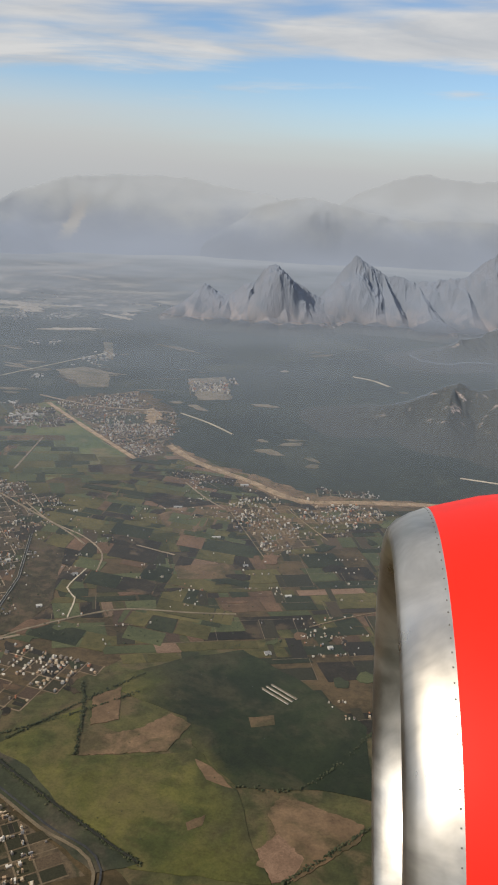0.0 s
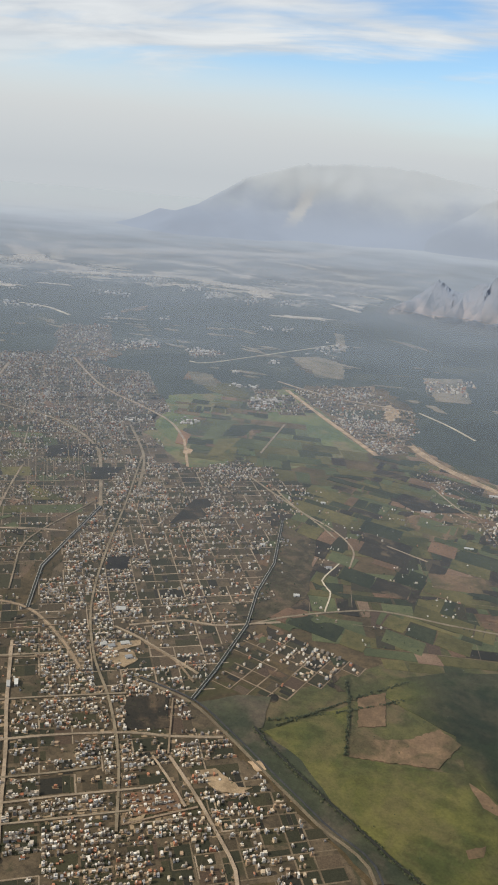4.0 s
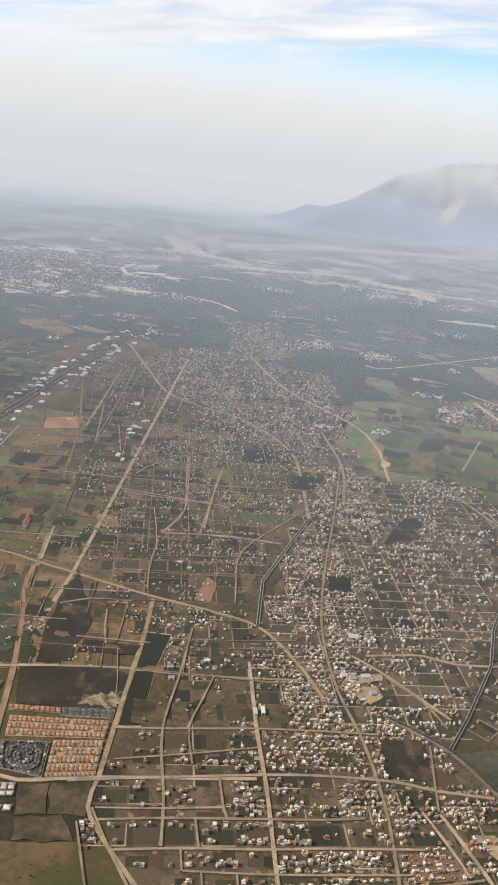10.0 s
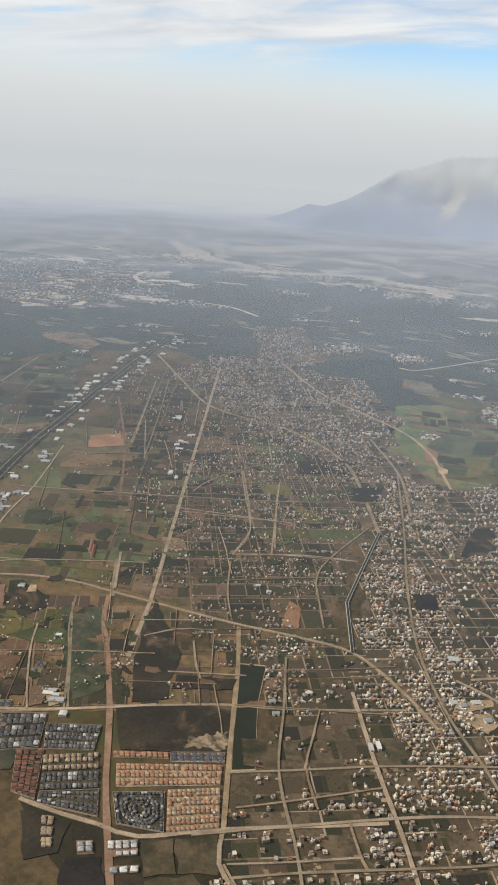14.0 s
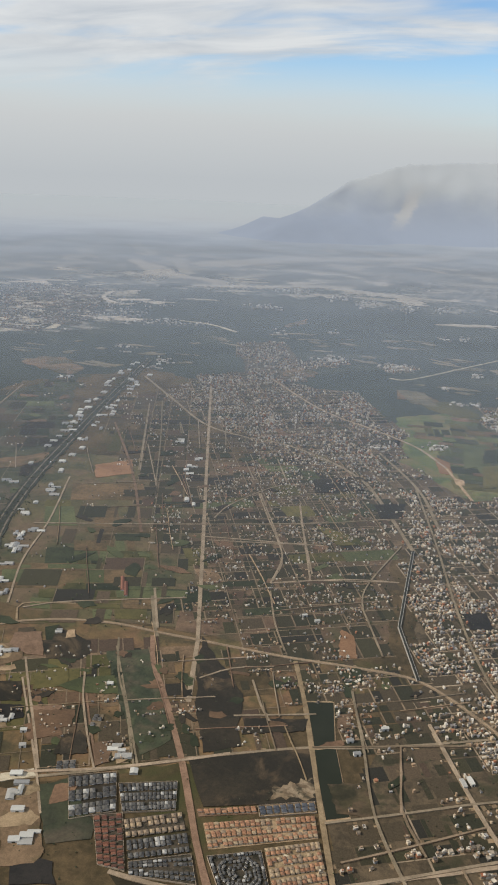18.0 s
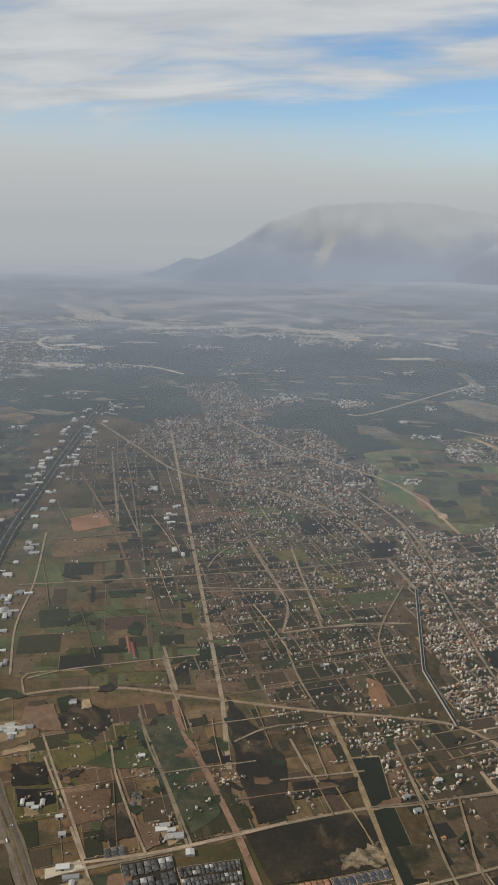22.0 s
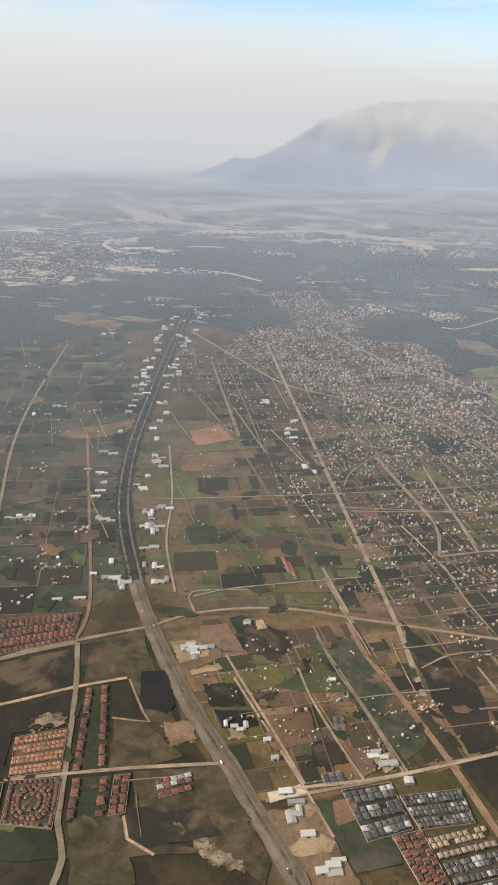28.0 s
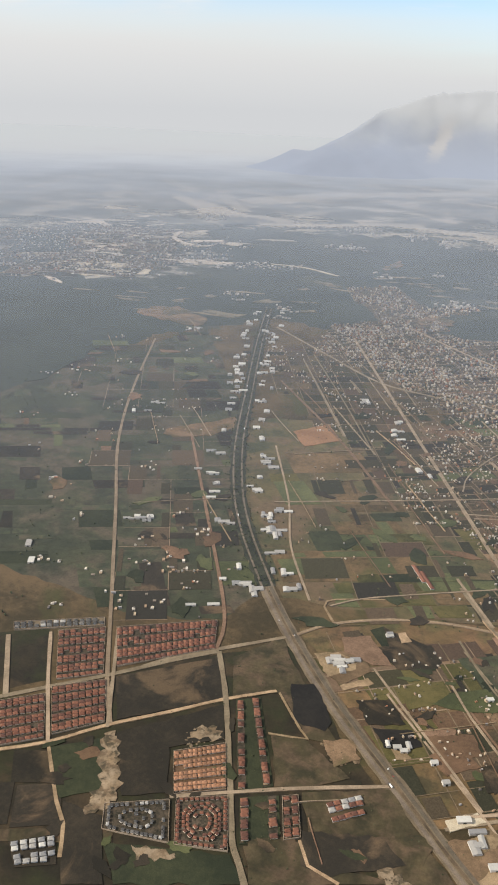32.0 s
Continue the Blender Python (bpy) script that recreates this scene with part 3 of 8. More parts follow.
tagged(new("ground", grid_mesh("ground", steps(-4600, 4600, 60), steps(-1500, 4800, 60), lambda x, y: 0.0, SCRUB)),
       "dark dry scrubland stretching to the mountains", "ground", "", "structure")
for crest, breadth, seed, rough, label in RIDGES:
    x0, x1 = min(p[0] for p in crest) - breadth * 1.15, max(p[0] for p in crest) + breadth * 1.15
    y0, y1 = min(p[1] for p in crest) - breadth * 1.15, max(p[1] for p in crest) + breadth * 1.15
    cell = breadth / (75 if breadth < 200 else 48)
    me = grid_mesh("mountain", steps(x0, x1, int((x1 - x0) / cell)), steps(y0, y1, int((y1 - y0) / cell)),
                   lambda x, y: rise(x, y, crest, breadth, seed, rough) - 0.15, SNOWROCK if seed == 52 else BUSHY if seed in (12, 21) else ROCK,
                   lambda q: max(p[2] for p in q) > -0.1)
    tagged(new("mountain", me), label, "mountain", "", "structure")
    # a translucent shell over each mountain carries the painted haze
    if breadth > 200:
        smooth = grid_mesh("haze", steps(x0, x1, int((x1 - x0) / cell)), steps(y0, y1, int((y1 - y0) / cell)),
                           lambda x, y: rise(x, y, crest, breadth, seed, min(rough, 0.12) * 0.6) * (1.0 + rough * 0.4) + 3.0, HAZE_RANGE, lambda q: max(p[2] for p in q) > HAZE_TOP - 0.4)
        tagged(new("haze", smooth), "translucent shell over the mountain with pale blue haze painted in", "haze", "", "structure")
        continue
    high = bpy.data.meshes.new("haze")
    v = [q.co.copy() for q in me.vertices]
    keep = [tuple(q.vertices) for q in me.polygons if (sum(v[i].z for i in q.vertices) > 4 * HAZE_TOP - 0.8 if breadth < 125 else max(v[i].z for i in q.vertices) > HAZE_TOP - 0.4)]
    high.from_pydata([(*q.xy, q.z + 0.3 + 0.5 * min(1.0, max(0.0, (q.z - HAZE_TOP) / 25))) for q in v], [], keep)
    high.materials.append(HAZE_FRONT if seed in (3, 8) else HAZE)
    tagged(new("haze", high), "translucent shell over the mountain with pale blue haze painted in", "haze", "", "structure")


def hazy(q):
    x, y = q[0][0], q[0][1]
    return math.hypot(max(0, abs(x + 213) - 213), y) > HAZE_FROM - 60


# flat translucent sheet above the ground, haze painted into its colour
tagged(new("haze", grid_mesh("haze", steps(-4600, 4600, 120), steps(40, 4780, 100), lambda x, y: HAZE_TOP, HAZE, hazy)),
       "translucent sheet over the distant plain with pale blue haze painted in", "haze", "", "structure")

# pale dry land beyond the scrub
PALE = earth("pale_far_plain", (0.055, 0.060, 0.050), (0.38, 0.335, 0.28), 0.012, 0.06, (0.040, 0.046, 0.038), lo=0.46, hi=0.62, bump=0.0, grain=0.08)
patch("far_plain", [(-301.9, 1690.2), (-471.9, 1499.4), (-623.5, 1517.1), (-775.7, 1502.2), (-955.6, 1455.5), (-974.8, 1301.9), (-868.2, 1144.5), (-885.6, 1032.6), (-949.5, 987.8)] + [(-1500, 900), (-4500, 1300), (-4500, 4700), (1200, 4700), (-150, 2300)], PALE, 0.4, "pale dry land far beyond the scrub", "plain", "", "structure", 26, 42, 9, lift=False)
patch("far_plain", [(-632.1, 1819.6), (-515.7, 1953.8), (-351.5, 1867.7), (-264.8, 1761.9), (-281.5, 1554.9), (-391.2, 1478.5), (-511.3, 1466.3)] + [(-520, 1500)], PALE, 0.6, "pale dry land far beyond the scrub", "plain", "", "structure", 18, 26, 10, lift=False)


def streaks(poly, count, seed, mat, lo, hi, label, z=0.8):
    """Long uneven patches that lie along the plain."""
    r = random.Random(seed)
    xs, ys = [p[0] for p in poly], [p[1] for p in poly]
    done = 0
    while done < count:
        x, y = r.uniform(min(xs), max(xs)), r.uniform(min(ys), max(ys))
        if not inside(x, y, poly):
            continue
        done += 1
        a, w, d, m = r.gauss(0.12, 0.35), r.uniform(lo, hi), r.uniform(lo, hi) * 0.32, r.randint(11, 17)
        ring = []
        for i in range(m):
            q, k = 6.283 * i / m, r.uniform(0.45, 1.3)
            u, w2 = math.cos(q) * w * k, math.sin(q) * d * k
            ring.append((x + u * math.cos(a) - w2 * math.sin(a), y + u * math.sin(a) + w2 * math.cos(a)))
        patch("clearing" if mat is not SCRUB else "scrub_patch", ring, mat, z, label, "clearing" if mat is not SCRUB else "scrub", "", "structure", hi * 0.25, hi * 0.06, done)


FARLAND = [(-1025.7, 951.9), (-931.7, 1106.4), (-915.1, 1252.7), (-721.9, 1461.5), (-427.8, 1696.8), (-590.9, 2617.2), (-980.6, 2385.6), (-1327.6, 1934.1), (-1457.5, 1436.0)]
GRAVEL = earth("white_river_gravel", (0.310, 0.265, 0.215), (0.450, 0.395, 0.330), 0.02, 0.2, bump=0.0, grain=0.2)
streaks(FARLAND, 34, 3, SCRUB, 30, 110, "dark scrub on the far plain")
streaks(FARLAND, 90, 4, GRAVEL, 8, 50, "pale bare ground on the far plain", 1.0)
streaks([(-997.3, 920.1), (-858.9, 1159.8), (-926.9, 1331.8), (-1218.8, 1519.6), (-1290.3, 1248.6)], 26, 5, GRAVEL, 15, 70, "pale bare ground on the far plain", 1.1)
streaks([(-794.5, 2294.5), (-311.9, 2117.6), (-189.1, 1590.5), (-320.2, 1352.3), (-464.7, 1329.8)], 22, 6, GRAVEL, 12, 60, "pale bare ground on the far plain", 1.0)
FARWALL = built("pale_far_walls", [(0, (0.37, 0.34, 0.30)), (0.4, (0.24, 0.215, 0.185)), (0.75, (0.49, 0.46, 0.42))])


def far_houses(poly, groups, seed):
    """Clusters of pale buildings far over the plain."""
    r = random.Random(seed)
    v, f = [], []
    xs, ys = [p[0] for p in poly], [p[1] for p in poly]
    made = 0
    while made < groups:
        x, y = r.uniform(min(xs), max(xs)), r.uniform(min(ys), max(ys))
        if not inside(x, y, poly):
            continue
        made += 1
        for _ in range(r.randint(5, 26)):
            box(v, f, x + r.gauss(0, 40), y + r.gauss(0, 26), r.gauss(0.2, 0.2), r.uniform(1.2, 4.2), r.uniform(1.2, 4), 0.9, 0.9 + r.uniform(0.8, 2.6))
    tagged(new("far_houses", mesh_of("far_houses", v, f, FARWALL)), "pale houses scattered far over the plain", "houses", "", "stuff")


DRY = earth("dry_clearing", (0.085, 0.075, 0.052), (0.175, 0.145, 0.102), 0.03, 0.2, (0.060, 0.062, 0.042), bump=0.0)
streaks([(-137.8, 1174.0), (94.1, 1383.3), (344.2, 1316.1), (248.6, 909.5), (38.0, 715.4), (-70.4, 883.4)], 16, 7, DRY, 5, 20, "pale grassy clearing in the scrub", 0.3)
streaks([(-750.3, 1027.2), (-611.3, 1182.5), (-348.0, 1246.1), (-291.6, 928.0), (-367.6, 918.5), (-430.0, 993.9), (-566.4, 1069.3)], 22, 8, DRY, 6, 26, "pale grassy clearing in the scrub", 0.3)
streaks([(-960.7, 925.9), (-796.7, 997.9), (-680.7, 1048.9), (-644.8, 929.4), (-814.7, 802.0), (-846.2, 738.8)], 20, 9, DRY, 6, 26, "pale grassy clearing in the scrub", 0.3)
streaks([(-386.3, 1100.7), (-148.1, 1257.3), (-107.0, 923.9), (-191.7, 985.7), (-325.6, 922.9)], 16, 10, DRY, 6, 24, "brown clearing in the scrub", 0.3)
patch("scrub_patch", [(-814.7, 578.7), (-897.7, 710.8), (-891.9, 753.2), (-845.0, 698.7), (-809.7, 691.1), (-805.5, 648.6), (-804.9, 591.3)], SCRUB, 0.3, "tongue of dark scrub between the fields", "scrub", "", "structure", 8, 3.0, 5)
for poly in ([(-21.5, 774.1), (-5.0, 781.2), (8.6, 762.5), (-5.6, 763.1)], [(27.2, 759.2), (34.9, 762.5), (42.6, 747.0), (35.2, 750.6)], [(39.7, 1260.8), (62.2, 1281.0), (83.7, 1287.6), (61.4, 1258.5)], [(-105.7, 929.4), (-94.7, 932.1), (-79.7, 907.7), (-91.0, 910.0)], [(-121.6, 1060.9), (-73.6, 1087.5), (-56.2, 968.4), (-97.0, 952.8)],
             [(-300.2, 1070.1), (-268.0, 1097.4), (-228.5, 1072.6), (-219.8, 1018.2), (-271.2, 1020.4)], [(-390.6, 917.7), (-359.1, 920.1), (-337.1, 868.1), (-364.9, 869.5)], [(-266.3, 1033.7), (-220.6, 1042.9), (-213.3, 990.4), (-247.9, 983.5)], [(-282.8, 1278.3), (-265.6, 1274.2), (-240.6, 1154.3), (-251.7, 1160.2)], [(-201.3, 1287.9), (-164.3, 1280.4), (-124.0, 1237.6), (-160.7, 1253.3)]):
    patch("clearing", poly, DRY, 0.45, "pale bare clearing in the dark scrub", "clearing", "", "structure", 5, 1.6, 3)

# the farmed plain in front of the scrub
EDGE = ([(196.2, 686.6), (136.6, 658.5), (74.3, 653.9), (22.0, 644.5), (-17.7, 689.6), (-72.9, 733.9), (-105.7, 776.9), (-105.4, 870.6), (-162.4, 978.5), (-231.5, 946.7)] + [(-235.9, 939.4), (-279.7, 895.8), (-324.8, 866.0), (-273.3, 785.8), (-323.8, 739.3), (-352.8, 766.0), (-427.1, 861.4), (-472.3, 880.6)]
        + [(-484.4, 826.1), (-560.8, 896.5), (-602.3, 858.1), (-683.5, 877.3)] + [(-781.4, 760.0), (-788.0, 684.5), (-791.5, 596.4), (-812.9, 535.7)])
patch("farmland", EDGE + [(-980, 520), (-900, -60), (420, -60), (520, 560)], PLAIN, 0.05, "dry farmed plain of brown and olive ground", "farmland", "", "structure", 9, 8.0, 5, lift=False)


# ---------------------------------------------------------------- fields
def quad_patch(c, ux, uy, a0, a1, b0, b1, jit, r):
    q = []
    for a, b in ((a0, b0), (a1, b0), (a1, b1), (a0, b1)):
        a, b = a + r.uniform(-jit, jit), b + r.uniform(-jit, jit)
        q.append((c[0] + ux[0] * a + uy[0] * b, c[1] + ux[1] * a + uy[1] * b))
    return q


def fields(poly, angle, size, kinds, seed, fill=0.85, z=0.09):
    """Plots of uneven size in rows, inside an outline."""
    r = random.Random(seed)
    c = (sum(p[0] for p in poly) / len(poly), sum(p[1] for p in poly) / len(poly))
    a = radians(angle)
    ux, uy = (math.cos(a), math.sin(a)), (-math.sin(a + 0.14), math.cos(a + 0.14))
    la = [(p[0] - c[0]) * ux[0] + (p[1] - c[1]) * ux[1] for p in poly]
    lb = [(p[0] - c[0]) * uy[0] + (p[1] - c[1]) * uy[1] for p in poly]
    b = min(lb)
    while b < max(lb):
        db = size * r.choice((0.45, 0.7, 1.0, 1.4)) * r.uniform(0.85, 1.15)
        p = min(la) + r.uniform(-size, 0)
        while p < max(la):
            da = size * r.choice((0.5, 0.8, 1.2, 1.7, 2.6)) * r.uniform(0.8, 1.2)
            m = (c[0] + ux[0] * (p + da / 2) + uy[0] * (b + db / 2), c[1] + ux[1] * (p + da / 2) + uy[1] * (b + db / 2))
            if inside(*m, poly) and r.random() < fill:
                mat, label = r.choices(kinds, [k[2] for k in kinds])[0][:2]
                patch("field", quad_patch(c, ux, uy, p + 0.5, p + da - 0.5, b + 0.4, b + db - 0.4, size * 0.06, r), mat,
                      z + r.uniform(0, 0.03), label, "field", "fields of the plain")
            p += da
        b += db


LAND_A = meadow("green_pasture_land", [(0.069, 0.061, 0.030), (0.095, 0.079, 0.038), (0.044, 0.048, 0.025), (0.105, 0.074, 0.045)], 0.020, 0.07)
LAND_B = meadow("brown_building_land", [(0.100, 0.067, 0.042), (0.140, 0.092, 0.059), (0.060, 0.052, 0.028), (0.074, 0.048, 0.033)], 0.024, 0.07)
LAND_C = meadow("warm_brown_land", [(0.112, 0.074, 0.035), (0.160, 0.101, 0.051), (0.067, 0.063, 0.026), (0.130, 0.077, 0.043), (0.045, 0.038, 0.020)], 0.024, 0.07)
LAND_E = meadow("bright_green_land", [(0.080, 0.096, 0.037), (0.114, 0.125, 0.048), (0.060, 0.081, 0.035), (0.132, 0.108, 0.054)], 0.02, 0.07)
BRUSH = meadow("dry_brush", [(0.044, 0.037, 0.019), (0.068, 0.053, 0.029), (0.026, 0.024, 0.013), (0.081, 0.056, 0.035)], 0.05, 0.07)
MUTED = meadow("dull_green_pasture", [(0.040, 0.047, 0.026), (0.056, 0.060, 0.033), (0.028, 0.035, 0.021), (0.066, 0.056, 0.037)], 0.05, 0.07)
LAND_D = meadow("dark_green_land", [(0.034, 0.039, 0.022), (0.050, 0.052, 0.029), (0.024, 0.029, 0.018), (0.075, 0.060, 0.042)], 0.018, 0.07)
for poly, mat_, label, n_ in (
        ([(-516.2, 343.3), (-553.7, 402.9), (-584.7, 479.0), (-610.3, 575.1), (-518.6, 602.0), (-430.4, 460.7), (-405.1, 360.6), (-458.4, 347.4)], LAND_A, "green grazing land with darker hollows", 1),
        ([(-518.6, 602.0), (-443.6, 624.0), (-323.4, 559.0), (-294.0, 378.4), (-331.6, 362.1), (-404.3, 357.2), (-430.4, 460.7)], LAND_B, "brown half-built land with streets and plots", 2),
        ([(-501.4, 321.3), (-444.6, 351.2), (-404.3, 357.2), (-331.6, 362.1), (-299.4, 357.8), (-285.0, 309.6), (-319.3, 334.9), (-325.0, 278.9), (-358.4, 263.7), (-406.6, 231.4), (-432.3, 224.5)], LAND_C, "warm brown open ground with green patches", 3),
        ([(-370.4, 809.1), (-256.6, 911.1), (-136.5, 737.0), (-192.5, 655.9), (-274.0, 610.6), (-342.4, 671.8)], LAND_E, "green farmland beside the village", 5),
        ([(-803.4, 668.9), (-767.3, 725.0), (-739.4, 807.0), (-629.0, 599.7), (-578.4, 446.8), (-528.0, 348.4), (-539.0, 314.4), (-579.6, 303.5)] + [(-740, 330), (-830, 480)], LAND_D, "dark green farmland west of the highway", 4)):
    patch("open_land", poly, mat_, 0.055 + 0.004 * n_, label, "land", "", "structure", 7, 2.0, n_, lift=False)
CROPS = [(GREEN, "green crop field with faint rows", 4), (DARKGREEN, "dark green crop field", 4), (OLIVE, "olive-green pasture", 4),
         (BROWN, "ploughed brown field", 1.4), (PINK, "bare reddish field", 0.25), (DARKFIELD, "dark fallow field", 2.5)]
WEST = [(DARKGREEN, "dark green field", 4), (DARKFIELD, "dark fallow field", 4), (GREEN, "green field", 0.4), (BROWN, "ploughed brown field", 0.2), (MUTED, "dull green pasture", 4)]
patch("field", [(-660.7, 517.7), (-661.2, 529.7), (-639.0, 551.9), (-621.2, 572.7), (-612.9, 551.6), (-628.6, 526.6), (-650.7, 514.9)], BARE, 0.21, "bare pinkish earth beside the highway", "field", "", "", 4, 1.6, 81)
patch("field", [(-695.1, 415.5), (-694.7, 424.9), (-685.0, 421.5), (-681.5, 410.3), (-686.5, 406.5)], BARE, 0.21, "bare tan earth yard", "field", "", "", 4, 1.2, 82)
MIX = [(BROWN, "ploughed brown field", 1.5), (OLIVE, "olive pasture", 3.4), (GREEN, "green field", 2.6), (DARKGREEN, "dark green field", 1.6), (DARKFIELD, "dark fallow plot", 2.0), (PLAIN, "dry grassy plot", 2.5), (TRODDEN, "trodden brown plot", 1.6)]
fields([(-185.8, 592.6), (-130.3, 698.3), (-102.4, 753.8), (-31.5, 669.7), (26.5, 630.1), (129.2, 641.9), (172.7, 586.6), (111.8, 327.9), (50.0, 345.6), (-11.6, 409.5), (-70.9, 384.6), (-133.0, 417.7)], 12, 15, CROPS, 4)
fields([(-172.1, 548.7), (-148.9, 635.8), (-106.9, 753.9), (-22.4, 718.8), (-17.7, 438.2), (-72.2, 407.5), (-151.5, 400.1)], -14, 13, CROPS, 14, 0.85, 0.13)
fields([(-274.0, 610.6), (-207.2, 714.2), (-140.1, 726.2), (-144.1, 611.5), (-179.4, 568.0), (-236.0, 631.7)], 10, 18, CROPS, 15, 0.7)
fields([(-823.9, 702.3), (-766.9, 736.2), (-749.2, 829.0), (-705.2, 796.1), (-615.3, 550.4), (-579.4, 446.4), (-537.8, 363.4), (-539.0, 314.4), (-579.6, 303.5)] + [(-760, 300), (-860, 480)], 23, 15, WEST, 6, 0.42)
fields([(-576.5, 528.4), (-476.1, 576.8), (-394.3, 365.4), (-441.7, 353.8), (-496.6, 328.6), (-518.8, 345.7), (-558.6, 428.1)], 23, 22, MIX, 7, 0.26)
WARM = [(BROWN, "ploughed brown field", 4), (PINK, "bare reddish plot", 1.6), (REDDIRT, "bare reddish-brown plot", 3), (TRODDEN, "trodden brown plot", 3), (OLIVE, "olive pasture", 1.5), (PLAIN, "dry grassy plot", 2)]
fields([(-492.5, 310.1), (-459.8, 333.2), (-362.4, 348.4), (-340.8, 335.1), (-358.1, 270.0), (-394.6, 246.0), (-417.9, 232.8), (-441.8, 246.4), (-469.8, 278.4)], 30, 22, WARM, 8, 0.30)
fields([(-489.4, 322.5), (-418.7, 345.2), (-392.2, 308.7), (-362.3, 266.3), (-399.6, 242.9), (-424.3, 228.3)], 30, 20, MIX, 9, 0.3, 0.13)
fields([(-577.9, 819.1), (-358.4, 621.1), (-311.6, 511.9), (-337.3, 400.9), (-392.1, 363.6)], 30, 18, MIX, 10, 0.26)

LUSH = [(GREEN, "green irrigated field", 4), (OLIVE, "olive pasture", 1.5), (DARKGREEN, "dark green field", 1), (PLAIN, "dry grassy plot", 1)]
fields([(-317.8, 747.2), (-223.4, 779.0), (-165.5, 720.4), (-192.5, 655.9), (-233.6, 656.5), (-279.2, 630.8)], 10, 15, LUSH, 41, 0.95)
fields([(-537.0, 403.9), (-492.8, 474.6), (-427.5, 399.1), (-418.3, 361.6), (-479.9, 339.9)], 23, 14, LUSH, 42, 0.6)
fields([(-588.0, 204.0), (-571.9, 210.0), (-547.5, 177.3), (-562.7, 171.6), (-570.9, 178.8)] + [(-640, 190)], 20, 16, [(BROWN, "ploughed brown field", 0.5), (DARKFIELD, "dark fallow field", 3), (BRUSH, "dry brush plot", 3)], 43, 0.95)

VILLAGE = LUSH + [(BROWN, "ploughed brown field", 0.6), (TRODDEN, "trodden tan plot", 0.5), (MUTED, "dull green pasture", 1.5)]
fields([(-349.6, 788.1), (-317.4, 833.8), (-261.9, 854.4), (-227.1, 656.8), (-262.7, 646.2), (-301.9, 696.0)], 8, 12, VILLAGE, 44, 0.75, 0.14)
fields([(-329.1, 818.5), (-261.8, 806.7), (-256.6, 637.7), (-280.1, 654.3), (-314.7, 730.6)], 8, 12, VILLAGE, 45, 0.6, 0.15)
# large fields that stand out
GULLY = meadow("gullied_bare_ground", [(0.118, 0.084, 0.052), (0.190, 0.140, 0.088), (0.045, 0.038, 0.024), (0.24, 0.185, 0.125)], 0.12, 0.06)
MOSS = meadow("rough_green_ground", [(0.046, 0.048, 0.019), (0.074, 0.070, 0.026), (0.032, 0.036, 0.015), (0.090, 0.068, 0.036)], 0.03, 0.08)
patch("rough_ground", [(-149.2, 325.4), (-126.9, 337.4), (-86.2, 378.4), (-54.4, 415.5), (-17.7, 438.2), (-14.7, 262.2), (-42.4, 251.5), (-73.9, 278.8), (-125.3, 312.8)] + [], MOSS, 0.07, "rough green ground between the fields", "ground", "", "structure", 6, 0.8, 63, lift=False)
patch("rough_ground", [(-11.6, 409.5), (50.3, 350.1), (111.8, 327.9), (94.8, 255.4), (-43.9, 241.5), (-75.1, 272.0), (-103.7, 295.9), (-115.9, 309.6), (-128.6, 346.8), (-71.3, 363.6)], MOSS, 0.06, "rough green ground between the fields", "ground", "", "structure", 6, 0.8, 64, lift=False)
SCORCHED = meadow("scorched_brown_ground", [(0.022, 0.018, 0.010), (0.014, 0.012, 0.008), (0.043, 0.031, 0.017), (0.020, 0.022, 0.009)], 0.03, 0.07)
patch("rough_ground", [(-631.4, 268.0), (-611.9, 279.3), (-593.0, 246.2), (-607.6, 232.9)] + [(-700, 300)], SCORCHED, 0.075, "dark fallow ground beside the estate", "ground", "", "structure", 6, 0.8, 65, lift=False)
patch("rough_ground", [(-559.1, 269.9), (-527.6, 291.5), (-502.2, 306.9), (-463.1, 252.9), (-437.9, 226.4), (-413.5, 191.9), (-495.6, 166.3)] + [(-470, 140), (-640, 150)], SCORCHED, 0.07, "dark scorched scrubby ground", "ground", "", "structure", 6, 0.8, 61, lift=False)
patch("rough_ground", [(-357.2, 202.3), (-320.6, 208.1), (-281.6, 224.8), (-275.6, 211.2), (-260.6, 200.8), (-323.3, 164.3)] + [(-470, 140), (-270, 150)], SCORCHED, 0.08, "dark scorched scrubby ground", "ground", "", "structure", 6, 0.8, 62, lift=False)
patch("rough_grass", [(-136.2, 303.9), (-125.6, 313.6), (-102.3, 301.7), (-73.9, 278.8), (-42.4, 251.5), (-58.3, 245.3), (-85.3, 266.1), (-112.2, 286.1)] + [], LAND_D, 0.17, "dark rough grass between railway and ditch", "grass", "", "structure", 5, 0.6, 31)
patch("rough_grass", [(-155.9, 320.1), (-140.1, 333.2), (-124.3, 338.5), (-121.7, 314.3), (-135.2, 305.2)], LAND_D, 0.17, "dark rough grass beside the town", "grass", "", "structure", 5, 0.6, 32)
patch("pasture", [(-101.0, 301.5), (-81.5, 309.2), (-42.7, 315.5), (-25.9, 320.9), (-15.4, 299.1), (-14.7, 262.2), (-42.4, 251.5), (-55.1, 259.9), (-78.0, 275.5)], RUNNING, 0.20, "wide olive-green pasture beside the ditch", "field", "", "", 6, 0.6, 2)
